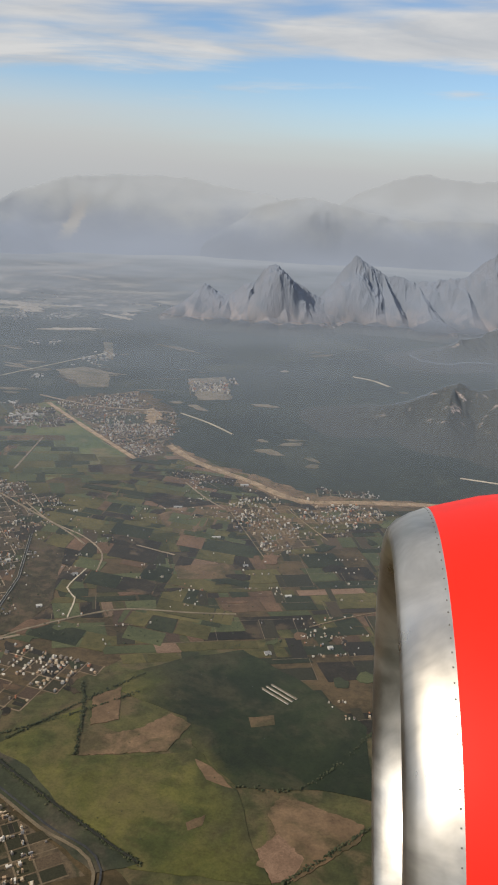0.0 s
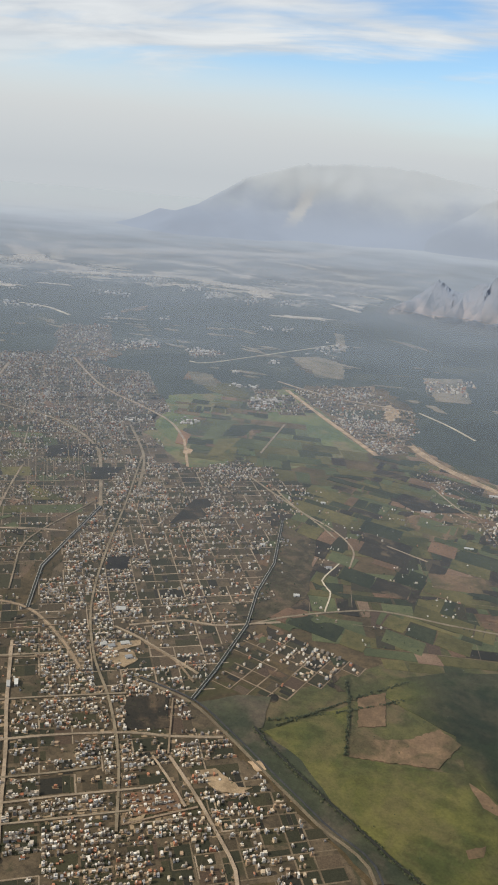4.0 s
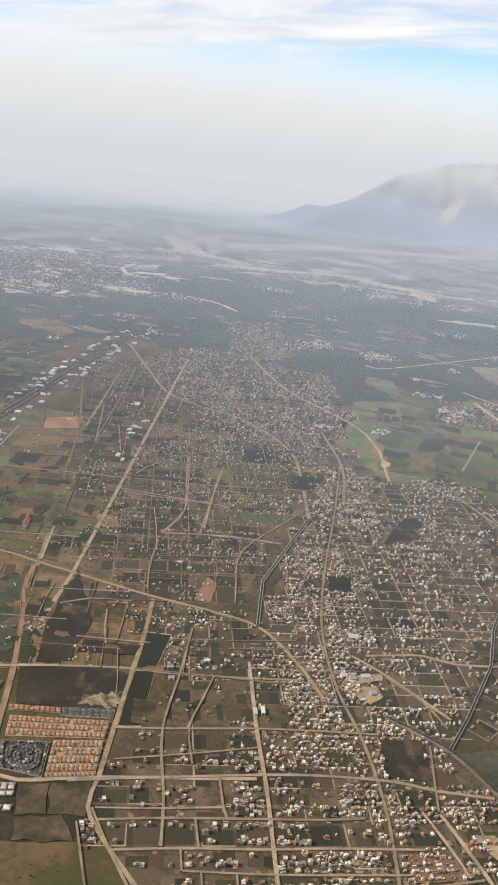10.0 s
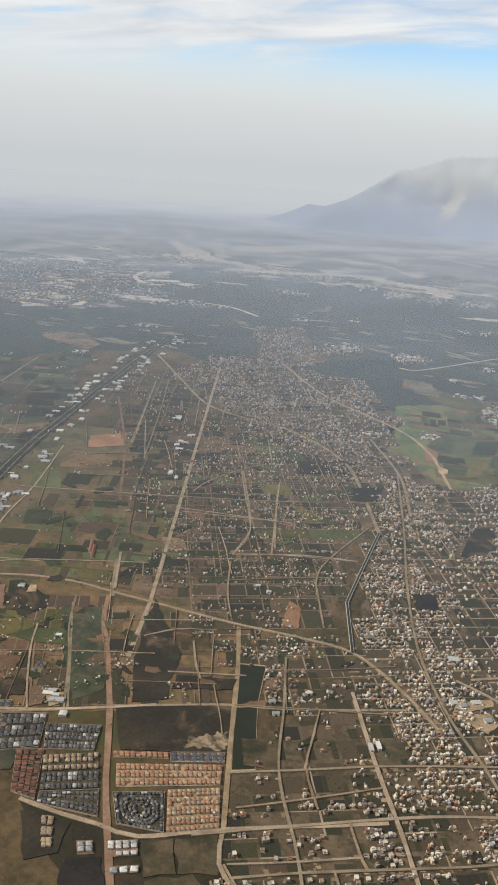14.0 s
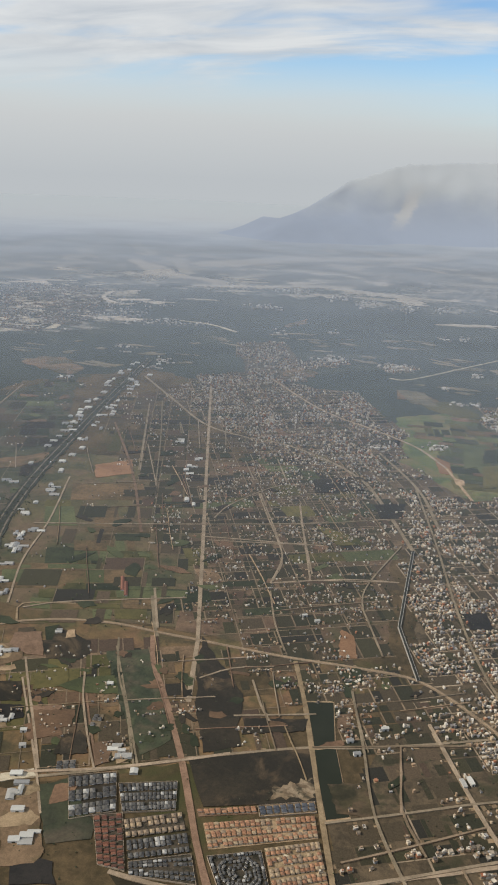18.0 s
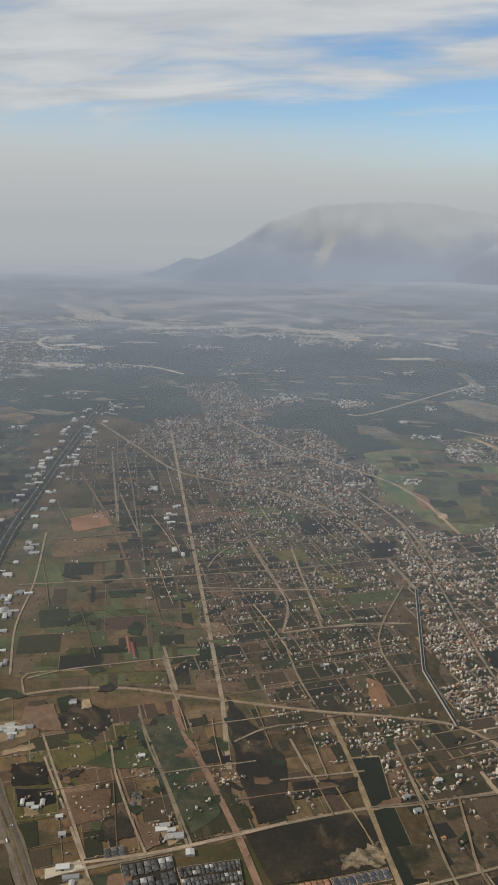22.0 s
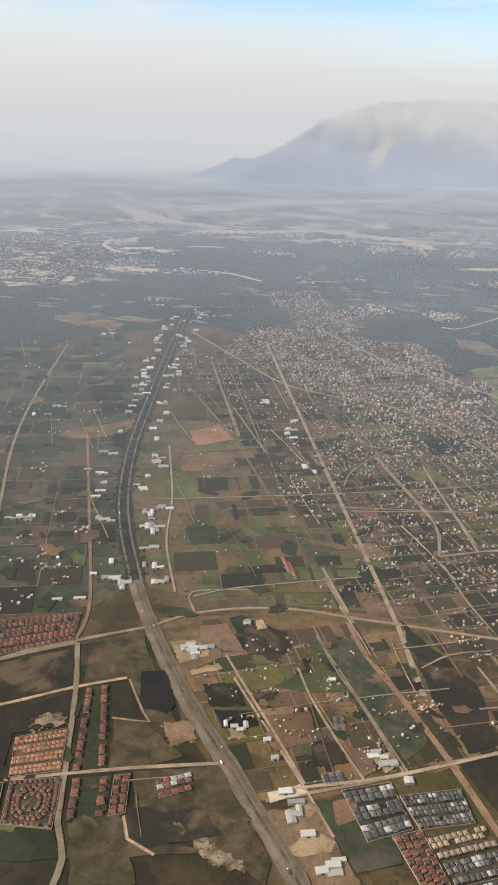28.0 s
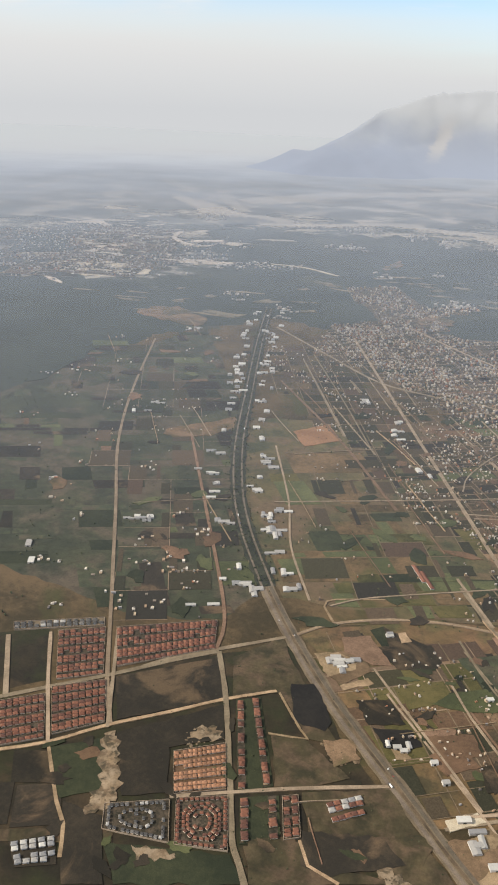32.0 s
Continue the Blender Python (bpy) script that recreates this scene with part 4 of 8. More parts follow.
patch("pasture", [(-120.3, 312.3), (-100.2, 332.4), (-87.0, 347.3), (-82.4, 310.8), (-102.3, 301.7)], PASTURE, 0.20, "bright green pasture beside the canal", "field", "", "", 6, 0.6, 3)
patch("field", [(-70.9, 376.5), (-42.0, 396.7), (-11.5, 408.3), (17.0, 385.1), (52.7, 346.0), (50.8, 295.4), (26.7, 299.7), (-7.6, 297.7), (-30.3, 323.5), (-35.5, 344.3), (-70.9, 361.2)], RUNNING, 0.18, "large dark green crop field", "field", "", "", 6, 0.8, 4)
patch("field", [(-80.2, 310.2), (-80.6, 328.0), (-72.0, 326.0), (-56.6, 332.5), (-43.0, 345.8), (-32.6, 338.6), (-41.2, 317.6)], BARE, 0.24, "bare pinkish ploughed ground", "field", "", "", 1.5, 0.5, 5)
patch("field", [(-83.9, 354.7), (-71.5, 364.6), (-67.7, 338.2), (-80.0, 332.3)], BARE, 0.24, "bare tan ground", "field", "", "", 1.5, 0.5, 6)
patch("field", [(-27.9, 313.9), (-19.7, 309.1), (-9.5, 296.4), (-21.5, 300.8)], BARE, 0.24, "pale bare patch", "field", "", "", 4, 0.6, 7)
patch("field", [(-115.9, 309.6), (-82.4, 309.6), (-30.7, 315.5), (-7.5, 295.9), (-1.3, 270.6), (8.4, 246.7), (-45.3, 248.8), (-75.1, 272.0), (-103.7, 295.9)], RUNNING, 0.16, "wide olive-green pasture", "field", "", "", 6, 0.8, 8)
patch("field", [(6.0, 283.9), (12.0, 296.0), (28.9, 287.7), (46.0, 280.7), (44.0, 272.0), (17.3, 248.9), (2.4, 255.3), (10.0, 273.0)], BARE, 0.22, "ploughed brown field", "field", "", "", 1.5, 0.5, 9)
patch("field", [(2.1, 263.3), (10.9, 272.0), (20.9, 260.5), (16.4, 249.4), (8.7, 247.4)], REDDIRT, 0.25, "dull reddish ploughed ground", "field", "", "", 1.5, 0.5, 10)
patch("field", [(-5.2, 347.1), (7.2, 350.4), (7.9, 342.8), (-3.5, 339.3)], BARE, 0.25, "pale bare patch", "field", "", "", 4, 0.6, 11)
patch("field", [(-88.4, 597.4), (-34.9, 637.0), (-28.3, 588.8), (-75.1, 553.0)], BARE, 0.2, "bare reddish field", "field", "", "", 6, 0.5, 12)
patch("field", [(-572.4, 559.9), (-550.5, 584.6), (-535.8, 555.0), (-557.0, 535.5)], ORANGE, 0.2, "bare orange earth pit", "field", "", "", 6, 1.0, 14)
patch("field", [(-566.6, 258.3), (-529.6, 287.0), (-517.9, 262.1), (-554.0, 234.7)], DARKFIELD, 0.2, "dark ploughed field", "field", "", "", 6, 0.3, 15)
patch("field", [(-355.4, 266.9), (-309.3, 295.0), (-297.1, 264.5), (-338.8, 244.6)], DARKFIELD, 0.2, "dark burnt grass plot", "field", "", "", 5, 0.5, 16)
patch("field", [(-317.2, 264.9), (-303.2, 276.7), (-299.4, 266.0), (-315.9, 258.0)], GULLY, 0.25, "pale scraped dirt", "field", "", "", 1.6, 1.5, 17)
patch("field", [(-369.2, 304.2), (-355.5, 314.3), (-337.7, 283.5), (-351.4, 273.4)], DARKFIELD, 0.2, "dark fallow plot", "field", "", "", 5, 0.5, 18)
patch("field", [(-324.8, 186.7), (-314.3, 194.4), (-302.6, 179.8), (-313.5, 170.0), (-321.7, 178.3)], BURNT, 0.22, "dark wet hollow in the ground", "field", "", "", 4, 1.0, 19)
patch("field", [(-261.2, 438.0), (-248.6, 444.3), (-243.1, 427.3), (-255.0, 422.3)], BURNT, 0.2, "dark burnt plot among the houses", "field")
patch("field", [(-188.1, 311.1), (-172.5, 319.9), (-163.2, 296.1), (-179.0, 288.5)], DARKFIELD, 0.22, "dark fallow block among the houses", "field")
patch("field", [(-244.5, 551.2), (-231.9, 560.2), (-226.3, 525.9), (-234.5, 508.8), (-245.2, 503.2), (-245.6, 525.3)], DARKFIELD, 0.2, "dark field at the edge of town", "field")
patch("field", [(-571.7, 211.7), (-553.3, 225.1), (-541.6, 200.6), (-554.8, 191.5)], DARKGREEN, 0.2, "dark green overgrown plot", "field", "", "", 5, 0.6, 20)
patch("field", [(-550.9, 227.7), (-516.9, 258.0), (-509.5, 239.9), (-528.0, 228.1), (-519.9, 207.2), (-534.6, 200.4)], DARKFIELD, 0.2, "dark scrubby plot", "field", "", "", 5, 0.6, 21)
patch("field", [(-532.0, 180.5), (-509.2, 185.3), (-489.7, 190.1), (-481.6, 181.0), (-520.7, 166.7)], DARKGREEN, 0.2, "dark green hollow", "field", "", "", 5, 0.8, 22)
patch("field", [(-555.1, 226.1), (-551.6, 229.1), (-539.5, 210.0), (-535.4, 197.3), (-542.6, 188.0), (-546.0, 204.6)], GULLY, 0.26, "pale eroded gully of bare rock", "gully", "", "", 1.6, 1.9, 23)
patch("field", [(-523.6, 234.6), (-521.8, 242.0), (-514.7, 245.4), (-508.9, 239.5)], GULLY, 0.26, "heaps of pale dug earth", "dirt", "", "", 1.6, 1.6, 24)
patch("field", [(-521.9, 182.3), (-506.8, 184.5), (-507.4, 181.3), (-517.9, 177.4)], GULLY, 0.26, "pale dug bank", "dirt", "", "", 1.6, 1.3, 25)
patch("field", [(-443.4, 204.5), (-423.2, 198.7), (-421.0, 194.7), (-431.6, 193.7), (-440.5, 199.2)], GULLY, 0.26, "pale dug earth", "dirt", "", "", 1.6, 1.3, 26)
patch("field", [(-473.0, 253.1), (-462.0, 256.7), (-456.6, 248.2), (-465.6, 240.4)], TRODDEN, 0.26, "pale dirt yard", "dirt", "", "", 3, 1.0, 27)

patch("yard", [(-407.9, 209.0), (-397.7, 216.9), (-384.3, 203.0), (-384.1, 196.1), (-394.3, 190.3)], TRODDEN, 0.24, "pale dirt yard of the sheds", "yard", "", "", 3, 0.8, 71)
patch("yard", [(-421.2, 220.7), (-404.4, 230.1), (-393.2, 214.1), (-383.4, 201.4), (-397.6, 196.9), (-407.0, 204.9)], TRODDEN, 0.235, "pale dirt yard of the sheds", "yard", "", "", 3, 0.8, 72)
patch("yard", [(-490.1, 303.9), (-470.0, 315.2), (-462.9, 301.6), (-474.2, 287.2)], TRODDEN, 0.24, "pale dirt yard beside the highway", "yard", "", "", 3, 0.8, 73)
for poly, mat_, label in (
        ([(-405.0, 230.1), (-395.6, 238.6), (-373.6, 220.9), (-371.0, 213.6), (-385.1, 205.2)], LAND_D, "dark green field beside the estate"),
        ([(-395.2, 196.6), (-378.3, 199.3), (-371.7, 191.2), (-386.8, 185.0)], BURNT, "black burnt field"),
        ([(-552.8, 190.8), (-537.1, 190.0), (-523.7, 165.6), (-536.2, 161.0)], DARKFIELD, "dark scrubby ground"),
        ([(-486.4, 194.9), (-468.0, 203.7), (-461.3, 197.0), (-435.1, 198.1), (-479.9, 181.7)], BRUSH, "dry scrubby ground"),
        ([(-523.9, 289.2), (-506.8, 310.5), (-472.9, 260.5), (-466.5, 252.8), (-478.8, 251.5), (-497.1, 273.7), (-514.8, 264.0)], BRUSH, "rough olive ground beside the highway"),
        ([(-493.3, 249.4), (-479.8, 251.1), (-458.6, 237.3), (-475.3, 226.6), (-484.1, 223.4)], BRUSH, "half-cleared olive building land"),
        ([(-473.7, 224.4), (-443.7, 237.0), (-428.8, 218.6), (-447.6, 204.4), (-466.3, 204.8)], BRUSH, "dry brushy ground"),
        ([(-353.7, 198.4), (-333.4, 202.1), (-329.1, 188.7), (-337.7, 180.5)], DARKFIELD, "dark burnt ground"),
        ([(-305.6, 207.0), (-295.6, 213.6), (-287.0, 200.1), (-296.4, 193.7)], BRUSH, "overgrown olive plot"),
        ([(-295.0, 213.9), (-281.9, 223.0), (-273.6, 206.6), (-286.5, 200.4)], BRUSH, "bare brown plot"),
        ([(-295.5, 192.3), (-282.1, 203.0), (-270.4, 195.1), (-289.7, 183.9)], BRUSH, "dry grassy plot"),
        ([(-485.5, 197.7), (-471.4, 204.8), (-462.6, 192.3), (-453.9, 179.3), (-474.8, 172.8)], BRUSH, "dry scrubby ground"),
        ([(-464.7, 209.6), (-445.0, 234.5), (-432.4, 222.6), (-413.8, 200.5), (-413.5, 191.9), (-443.8, 205.7), (-456.2, 194.3)], BRUSH, "brown scrubby ground beside the highway"),
        ([(-388.5, 357.4), (-350.0, 318.3), (-341.5, 285.6), (-355.1, 280.3), (-368.7, 304.1)], DARKFIELD, "dark burnt ground"),
        ([(-427.7, 324.8), (-409.0, 335.0), (-367.6, 275.5), (-375.5, 261.2), (-402.4, 290.8)], MUTED, "green pasture strip"),
        ([(-463.8, 337.0), (-441.6, 329.3), (-437.2, 316.8), (-453.5, 311.4)], DARKFIELD, "dark ploughed field"),
        ([(-174.0, 396.4), (-153.9, 397.0), (-172.7, 542.8), (-161.5, 532.4), (-142.5, 521.5), (-129.9, 441.5), (-146.8, 406.9)], BRUSH, "dark brown field beside the canal"),
        ([(-189.5, 312.8), (-170.5, 320.1), (-161.3, 297.6), (-179.4, 289.1)], DARKFIELD, "dark fallow block among the houses")):
    patch("field", poly, mat_, 0.21, label, "field", "", "", 5, 0.9, len(label))

# plots, yards and scraped earth that stand out
for k, (poly, mat_, label) in enumerate((
        ([(-494.0, 281.0), (-483.6, 284.9), (-472.1, 263.9), (-473.3, 257.8), (-486.9, 259.0)], BURNT, "black burnt ground beside the highway"),
        ([(-490.0, 305.0), (-480.0, 309.7), (-469.9, 306.9), (-469.7, 300.6), (-480.2, 291.1)], TAN, "pale gravel yard beside the highway"),
        ([(-474.0, 287.3), (-463.6, 296.6), (-460.4, 293.7), (-472.0, 284.5)], TAN, "pale scraped strip of earth"),
        ([(-447.4, 258.4), (-446.1, 263.2), (-441.2, 259.1), (-438.2, 255.3), (-443.9, 252.6)], TAN, "pale earth tipped beside the highway"),
        ([(-422.8, 229.7), (-412.1, 237.4), (-408.7, 234.1), (-420.5, 225.3)], SAND, "pale paved lot beside the highway"),
        ([(-413.9, 223.1), (-407.5, 231.9), (-402.2, 227.4), (-409.9, 218.4)], TAN, "tan dirt yard with sheds"),
        ([(-410.4, 207.5), (-404.1, 218.0), (-394.6, 215.6), (-395.2, 210.8), (-406.5, 205.4)], TAN, "pale tan yard round a white shed"),
        ([(-437.8, 272.2), (-423.9, 279.1), (-424.1, 272.1), (-433.5, 266.9)], REDDIRT, "bare reddish plot of ground"),
        ([(-450.7, 295.4), (-437.3, 304.5), (-430.3, 291.4), (-443.3, 282.7)], OLIVE, "dry olive pasture"),
        ([(-434.9, 289.6), (-426.8, 300.4), (-413.0, 307.6), (-404.8, 295.3), (-420.6, 289.4)], GREEN, "green pasture strip"),
        ([(-432.2, 259.2), (-421.5, 269.7), (-412.6, 260.1), (-424.4, 251.1)], BROWN, "ploughed brown field"),
        ([(-412.6, 260.1), (-406.5, 263.9), (-401.3, 252.2), (-409.2, 247.8)], DARKFIELD, "dark overgrown plot"),
        ([(-398.7, 232.5), (-390.3, 238.2), (-389.4, 227.1), (-395.1, 222.5)], BROWN, "bare brown field"),
        ([(-444.3, 222.4), (-434.3, 223.4), (-425.0, 216.5), (-427.5, 208.3), (-437.4, 209.5)], BRUSH, "olive rough grass beside the highway"),
        ([(-469.3, 207.9), (-442.6, 215.1), (-432.9, 206.3), (-446.7, 199.0), (-456.7, 193.0), (-466.0, 194.3)], DARKFIELD, "dark scrubby plot"),
        ([(-463.9, 320.0), (-440.4, 330.3), (-434.4, 318.8), (-435.4, 314.1), (-452.2, 307.2)], DARKFIELD, "dark burnt field below the road"),
        ([(-480.9, 321.0), (-468.3, 327.5), (-454.9, 308.7), (-463.3, 306.4), (-477.5, 311.5)], REDDIRT, "bare reddish field"),
        ([(-456.4, 334.3), (-453.2, 336.2), (-449.1, 329.9), (-453.6, 326.7)], TAN, "tan dirt yard beside a white shed"),
        ([(-465.6, 280.6), (-452.2, 286.3), (-443.4, 273.4), (-457.5, 267.8)], DARKFIELD, "dark square plot of ground"),
        ([(-455.7, 266.8), (-440.1, 270.7), (-435.3, 263.2), (-443.4, 257.6), (-449.5, 257.3)], BURNT, "black burnt plot of ground"),
        ([(-435.2, 269.6), (-416.8, 277.1), (-412.5, 266.1), (-427.5, 258.0)], BROWN, "warm brown field"),
        ([(-411.2, 256.6), (-407.5, 265.7), (-401.9, 262.3), (-396.6, 254.2), (-406.8, 248.4)], DARKFIELD, "dark weedy plot"),
        ([(-397.4, 260.3), (-390.5, 265.4), (-385.3, 252.7), (-389.2, 248.7)], REDDIRT, "bare reddish-brown plot"),
        ([(-388.0, 259.1), (-382.0, 264.5), (-378.4, 258.6), (-381.9, 252.8)], TAN, "pale tan lot beside a dirt road"),
        ([(-342.8, 302.1), (-316.0, 312.4), (-315.3, 303.8), (-340.3, 290.9)], DARKFIELD, "dark scrubby plot"),
        ([(-321.1, 393.2), (-313.3, 389.9), (-306.5, 369.5), (-315.5, 365.0)], ORANGE, "bare orange-brown field"),
        ([(-315.0, 357.5), (-302.5, 361.0), (-298.7, 351.9), (-305.6, 343.3)], DARKGREEN, "dark green hollow beside the road"),
        ([(-304.0, 321.1), (-298.5, 324.6), (-296.5, 315.5), (-302.0, 311.0)], REDDIRT, "bare reddish yard beside the pond"),
        ([(-296.7, 275.3), (-281.9, 282.3), (-274.9, 264.6), (-289.0, 260.8)], BRUSH, "olive field behind the pond"),
        ([(-161.0, 253.6), (-143.2, 261.1), (-137.4, 253.1), (-154.3, 242.3)], BROWN, "bare brown field among the houses"),
        ([(-140.4, 276.1), (-133.0, 280.4), (-120.5, 273.7), (-114.9, 275.6), (-118.9, 269.0), (-128.4, 267.7)], TAN, "pale tipped earth beside the railway"),
        ([(-121.3, 289.9), (-116.4, 292.7), (-112.4, 288.0), (-115.5, 285.5)], TAN, "pale earth at the railway"),
        ([(-155.0, 241.1), (-150.0, 245.9), (-149.9, 240.6), (-153.0, 238.4)], TAN, "pale bare corner of a field"),
        ([(-219.3, 346.7), (-202.9, 358.3), (-200.7, 353.4), (-214.9, 339.9)], TAN, "pale dirt yard in the town"),
        ([(-217.3, 335.3), (-202.5, 347.1), (-196.5, 341.1), (-200.0, 331.9)], TAN, "pale dirt yard in the town"),
        ([(-27.2, 274.3), (-19.6, 279.8), (-20.4, 273.4), (-25.8, 270.2)], BARE, "bare tan patch in the pasture"),
        ([(-63.9, 507.3), (-28.8, 516.7), (-18.8, 495.5), (-58.3, 488.4)], BARE, "bare reddish field"),
        ([(-101.5, 593.7), (-91.3, 600.4), (-86.1, 577.1), (-95.0, 579.0)], OLIVE, "yellow-green plot"),
        ([(-101.4, 624.6), (-96.8, 642.5), (-72.9, 637.0), (-40.2, 625.8), (-83.6, 609.7)], DARKFIELD, "dark ploughed field"),
        ([(-389.3, 915.1), (-367.7, 922.0), (-367.5, 884.4), (-382.4, 879.7)], BARE, "bare pinkish clearing in the scrub"),
        ([(-357.7, 875.6), (-328.5, 891.9), (-298.1, 864.5), (-289.3, 841.3), (-314.7, 839.7), (-344.3, 854.5)], OLIVE, "pale grassy clearing at the edge of the scrub"),
        ([(-315.9, 703.5), (-302.6, 695.3), (-295.1, 664.7), (-306.5, 665.4)], ORANGE, "bare orange earth along the road"),
        ([(-293.6, 658.3), (-285.1, 655.5), (-283.4, 645.6), (-290.4, 643.5)], TAN, "pale dug earth along the road"),
        ([(-276.3, 742.6), (-255.0, 757.5), (-256.5, 716.8), (-274.3, 706.9)], DARKGREEN, "dark green field beside the village"),
        ([(-296.3, 744.9), (-277.1, 759.3), (-275.8, 696.0), (-288.4, 684.9)], GREEN, "green irrigated field"),
        ([(-274.4, 696.4), (-256.8, 709.1), (-258.7, 652.9), (-268.6, 643.6)], OLIVE, "yellow-green field beside the village"),
        ([(-398.0, 605.2), (-365.2, 627.7), (-355.4, 599.5), (-389.1, 577.8)], DARKFIELD, "dark fallow ground between the streets"),
        ([(-342.4, 574.7), (-320.5, 586.7), (-317.6, 555.6), (-332.3, 551.4)], DARKFIELD, "dark ploughed ground beside the road"),
        ([(-371.9, 520.3), (-352.2, 516.7), (-328.7, 505.7), (-349.7, 495.3)], OLIVE, "olive pasture between the houses"))):
    patch("yard" if "yard" in label or "lot" in label.split() else "field", poly, mat_, 0.445 + 0.0011 * k, label, "field", "", "", 2.2, 0.55, len(label), lift=False)


def thickets(poly, count, seed, lo, hi):
    """Uneven dark patches of weeds and low bush."""
    r = random.Random(seed)
    xs, ys = [p[0] for p in poly], [p[1] for p in poly]
    done = 0
    while done < count:
        x, y = r.uniform(min(xs), max(xs)), r.uniform(min(ys), max(ys))
        if not inside(x, y, poly):
            continue
        done += 1
        a, w, d, m = r.uniform(0, 3.14), r.uniform(lo, hi), r.uniform(lo, hi) * 0.55, r.randint(9, 14)
        ring = []
        for i in range(m):
            q, k = 6.283 * i / m, r.uniform(0.55, 1.25)
            u, w2 = math.cos(q) * w * k, math.sin(q) * d * k
            ring.append((x + u * math.cos(a) - w2 * math.sin(a), y + u * math.sin(a) + w2 * math.cos(a)))
        patch("thicket", ring, r.choice((DARKFIELD, DARKFIELD, DARKGREEN, GREEN, BROWN)), 0.24, "dark patch of weeds and low bush", "thicket", "", "", 2, 0.3, done)


thickets([(-492.5, 310.1), (-362.5, 350.7), (-340.5, 288.9), (-394.6, 246.0), (-441.8, 246.4)], 34, 1, 2.0, 6)
thickets([(-584.4, 537.2), (-478.4, 588.2), (-394.6, 368.0), (-496.6, 328.6)], 22, 2, 4, 11)
thickets([(-823.9, 702.3), (-742.2, 805.9), (-539.2, 362.9), (-540.1, 316.7), (-579.6, 303.5)], 26, 3, 4, 12)
thickets([(-600.1, 657.8), (-358.4, 621.1), (-311.6, 511.9), (-337.3, 400.9), (-392.1, 363.6)], 26, 4, 4, 11)
thickets([(-440.6, 323.1), (-272.8, 360.8), (-267.2, 275.4), (-356.4, 269.2)], 18, 5, 2.5, 6)
thickets([(-573.5, 212.6), (-515.8, 258.4), (-461.3, 230.4), (-435.4, 199.7), (-538.4, 162.0)], 22, 6, 2, 6)
thickets([(-185.8, 592.6), (-30.8, 658.8), (128.2, 635.6), (50.3, 350.1), (-11.6, 409.5), (-133.0, 417.7)], 24, 7, 4, 11)
thickets([(-153.6, 395.9), (-17.6, 432.0), (-16.7, 382.4), (-86.5, 347.5), (-120.5, 314.9), (-149.2, 325.4)], 10, 8, 3, 6)

# ---------------------------------------------------------------- roads, canals, water
HW = [(-700.5, 905.9), (-667.6, 764.9), (-627.7, 615.1), (-601.8, 519.2), (-577.0, 447.3), (-554.6, 398.4), (-526.6, 348.9), (-503.2, 313.8), (-473.8, 275.2), (-442.2, 240.0), (-422.4, 217.6), (-402.9, 195.2)] + [(-375, 150), (-330, 90)]
MAIN = [(-503.2, 313.8), (-488.1, 329.9), (-462.8, 343.6), (-435.2, 350.7), (-412.3, 351.6)] + [(-389.3, 353.3), (-360.8, 355.0), (-337.1, 356.9), (-305.2, 361.4), (-273.3, 362.3), (-243.0, 343.5), (-220.6, 323.5)]
DIAG = [(-671.3, 842.0), (-596.5, 764.2), (-534.9, 702.5), (-489.0, 683.6), (-445.0, 677.7), (-395.2, 651.1), (-359.4, 617.1), (-336.9, 578.6), (-301.7, 508.2)]
CANAL = [(-301.2, 506.5), (-296.4, 454.0), (-292.0, 408.4), (-273.8, 361.9)]
RAIL = [(-191.1, 326.0), (-160.0, 319.3), (-136.2, 303.9), (-112.2, 286.1), (-85.3, 266.1), (-58.3, 245.3)] + [(-62, 190), (-20, 120)]
road(HW, 7.8, ROADGREY, 0.18, label="wide pale highway with two carriageways")
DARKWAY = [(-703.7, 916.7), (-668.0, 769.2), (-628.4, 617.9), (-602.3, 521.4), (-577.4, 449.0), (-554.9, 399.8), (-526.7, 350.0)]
road(DARKWAY, 10.5, VERGE, 0.24, label="dark green verge along the highway with shade painted in", wob=0.2)
road([(x - 2.6, y - 1) for x, y in DARKWAY], 1.2, WORNLANE, 0.31, "carriageway", "grey carriageway of the highway")
road([(x + 2.6, y + 1) for x, y in DARKWAY], 1.2, WORNLANE, 0.31, "carriageway", "grey carriageway of the highway")
DUSTY = [(-526.6, 348.9), (-503.2, 313.8), (-473.8, 275.2), (-442.2, 240.0), (-422.4, 217.6), (-402.9, 195.2)] + [(-375, 150), (-330, 90)]
road(DUSTY, 1.0, LOT, 0.30, "road_median", "bare earth median of the highway", wob=0.3)
for side in (-2.6, 2.6):
    road([(x + side * 0.60, y + side * 0.48) for x, y in DUSTY], 1.6, WORNLANE, 0.31, "carriageway", "worn asphalt carriageway of the highway")
road(MAIN, 2.8, ROADGREY, 0.17)
road(MAIN, 0.5, TAN, 0.24, "road_median", "pale centre strip of the road")
road(DIAG, 3.6, ROADPALE, 0.17)
road([(-584.1, 833.8), (-484.6, 588.2), (-427.3, 447.8), (-388.8, 352.6)] + [(-371.6, 302.6)], 3.4, ROADPALE, 0.19, straight=True)
road([(-431.8, 385.5), (-413.9, 353.0), (-410.1, 347.5)], 3.2, ROADPALE, 0.19)
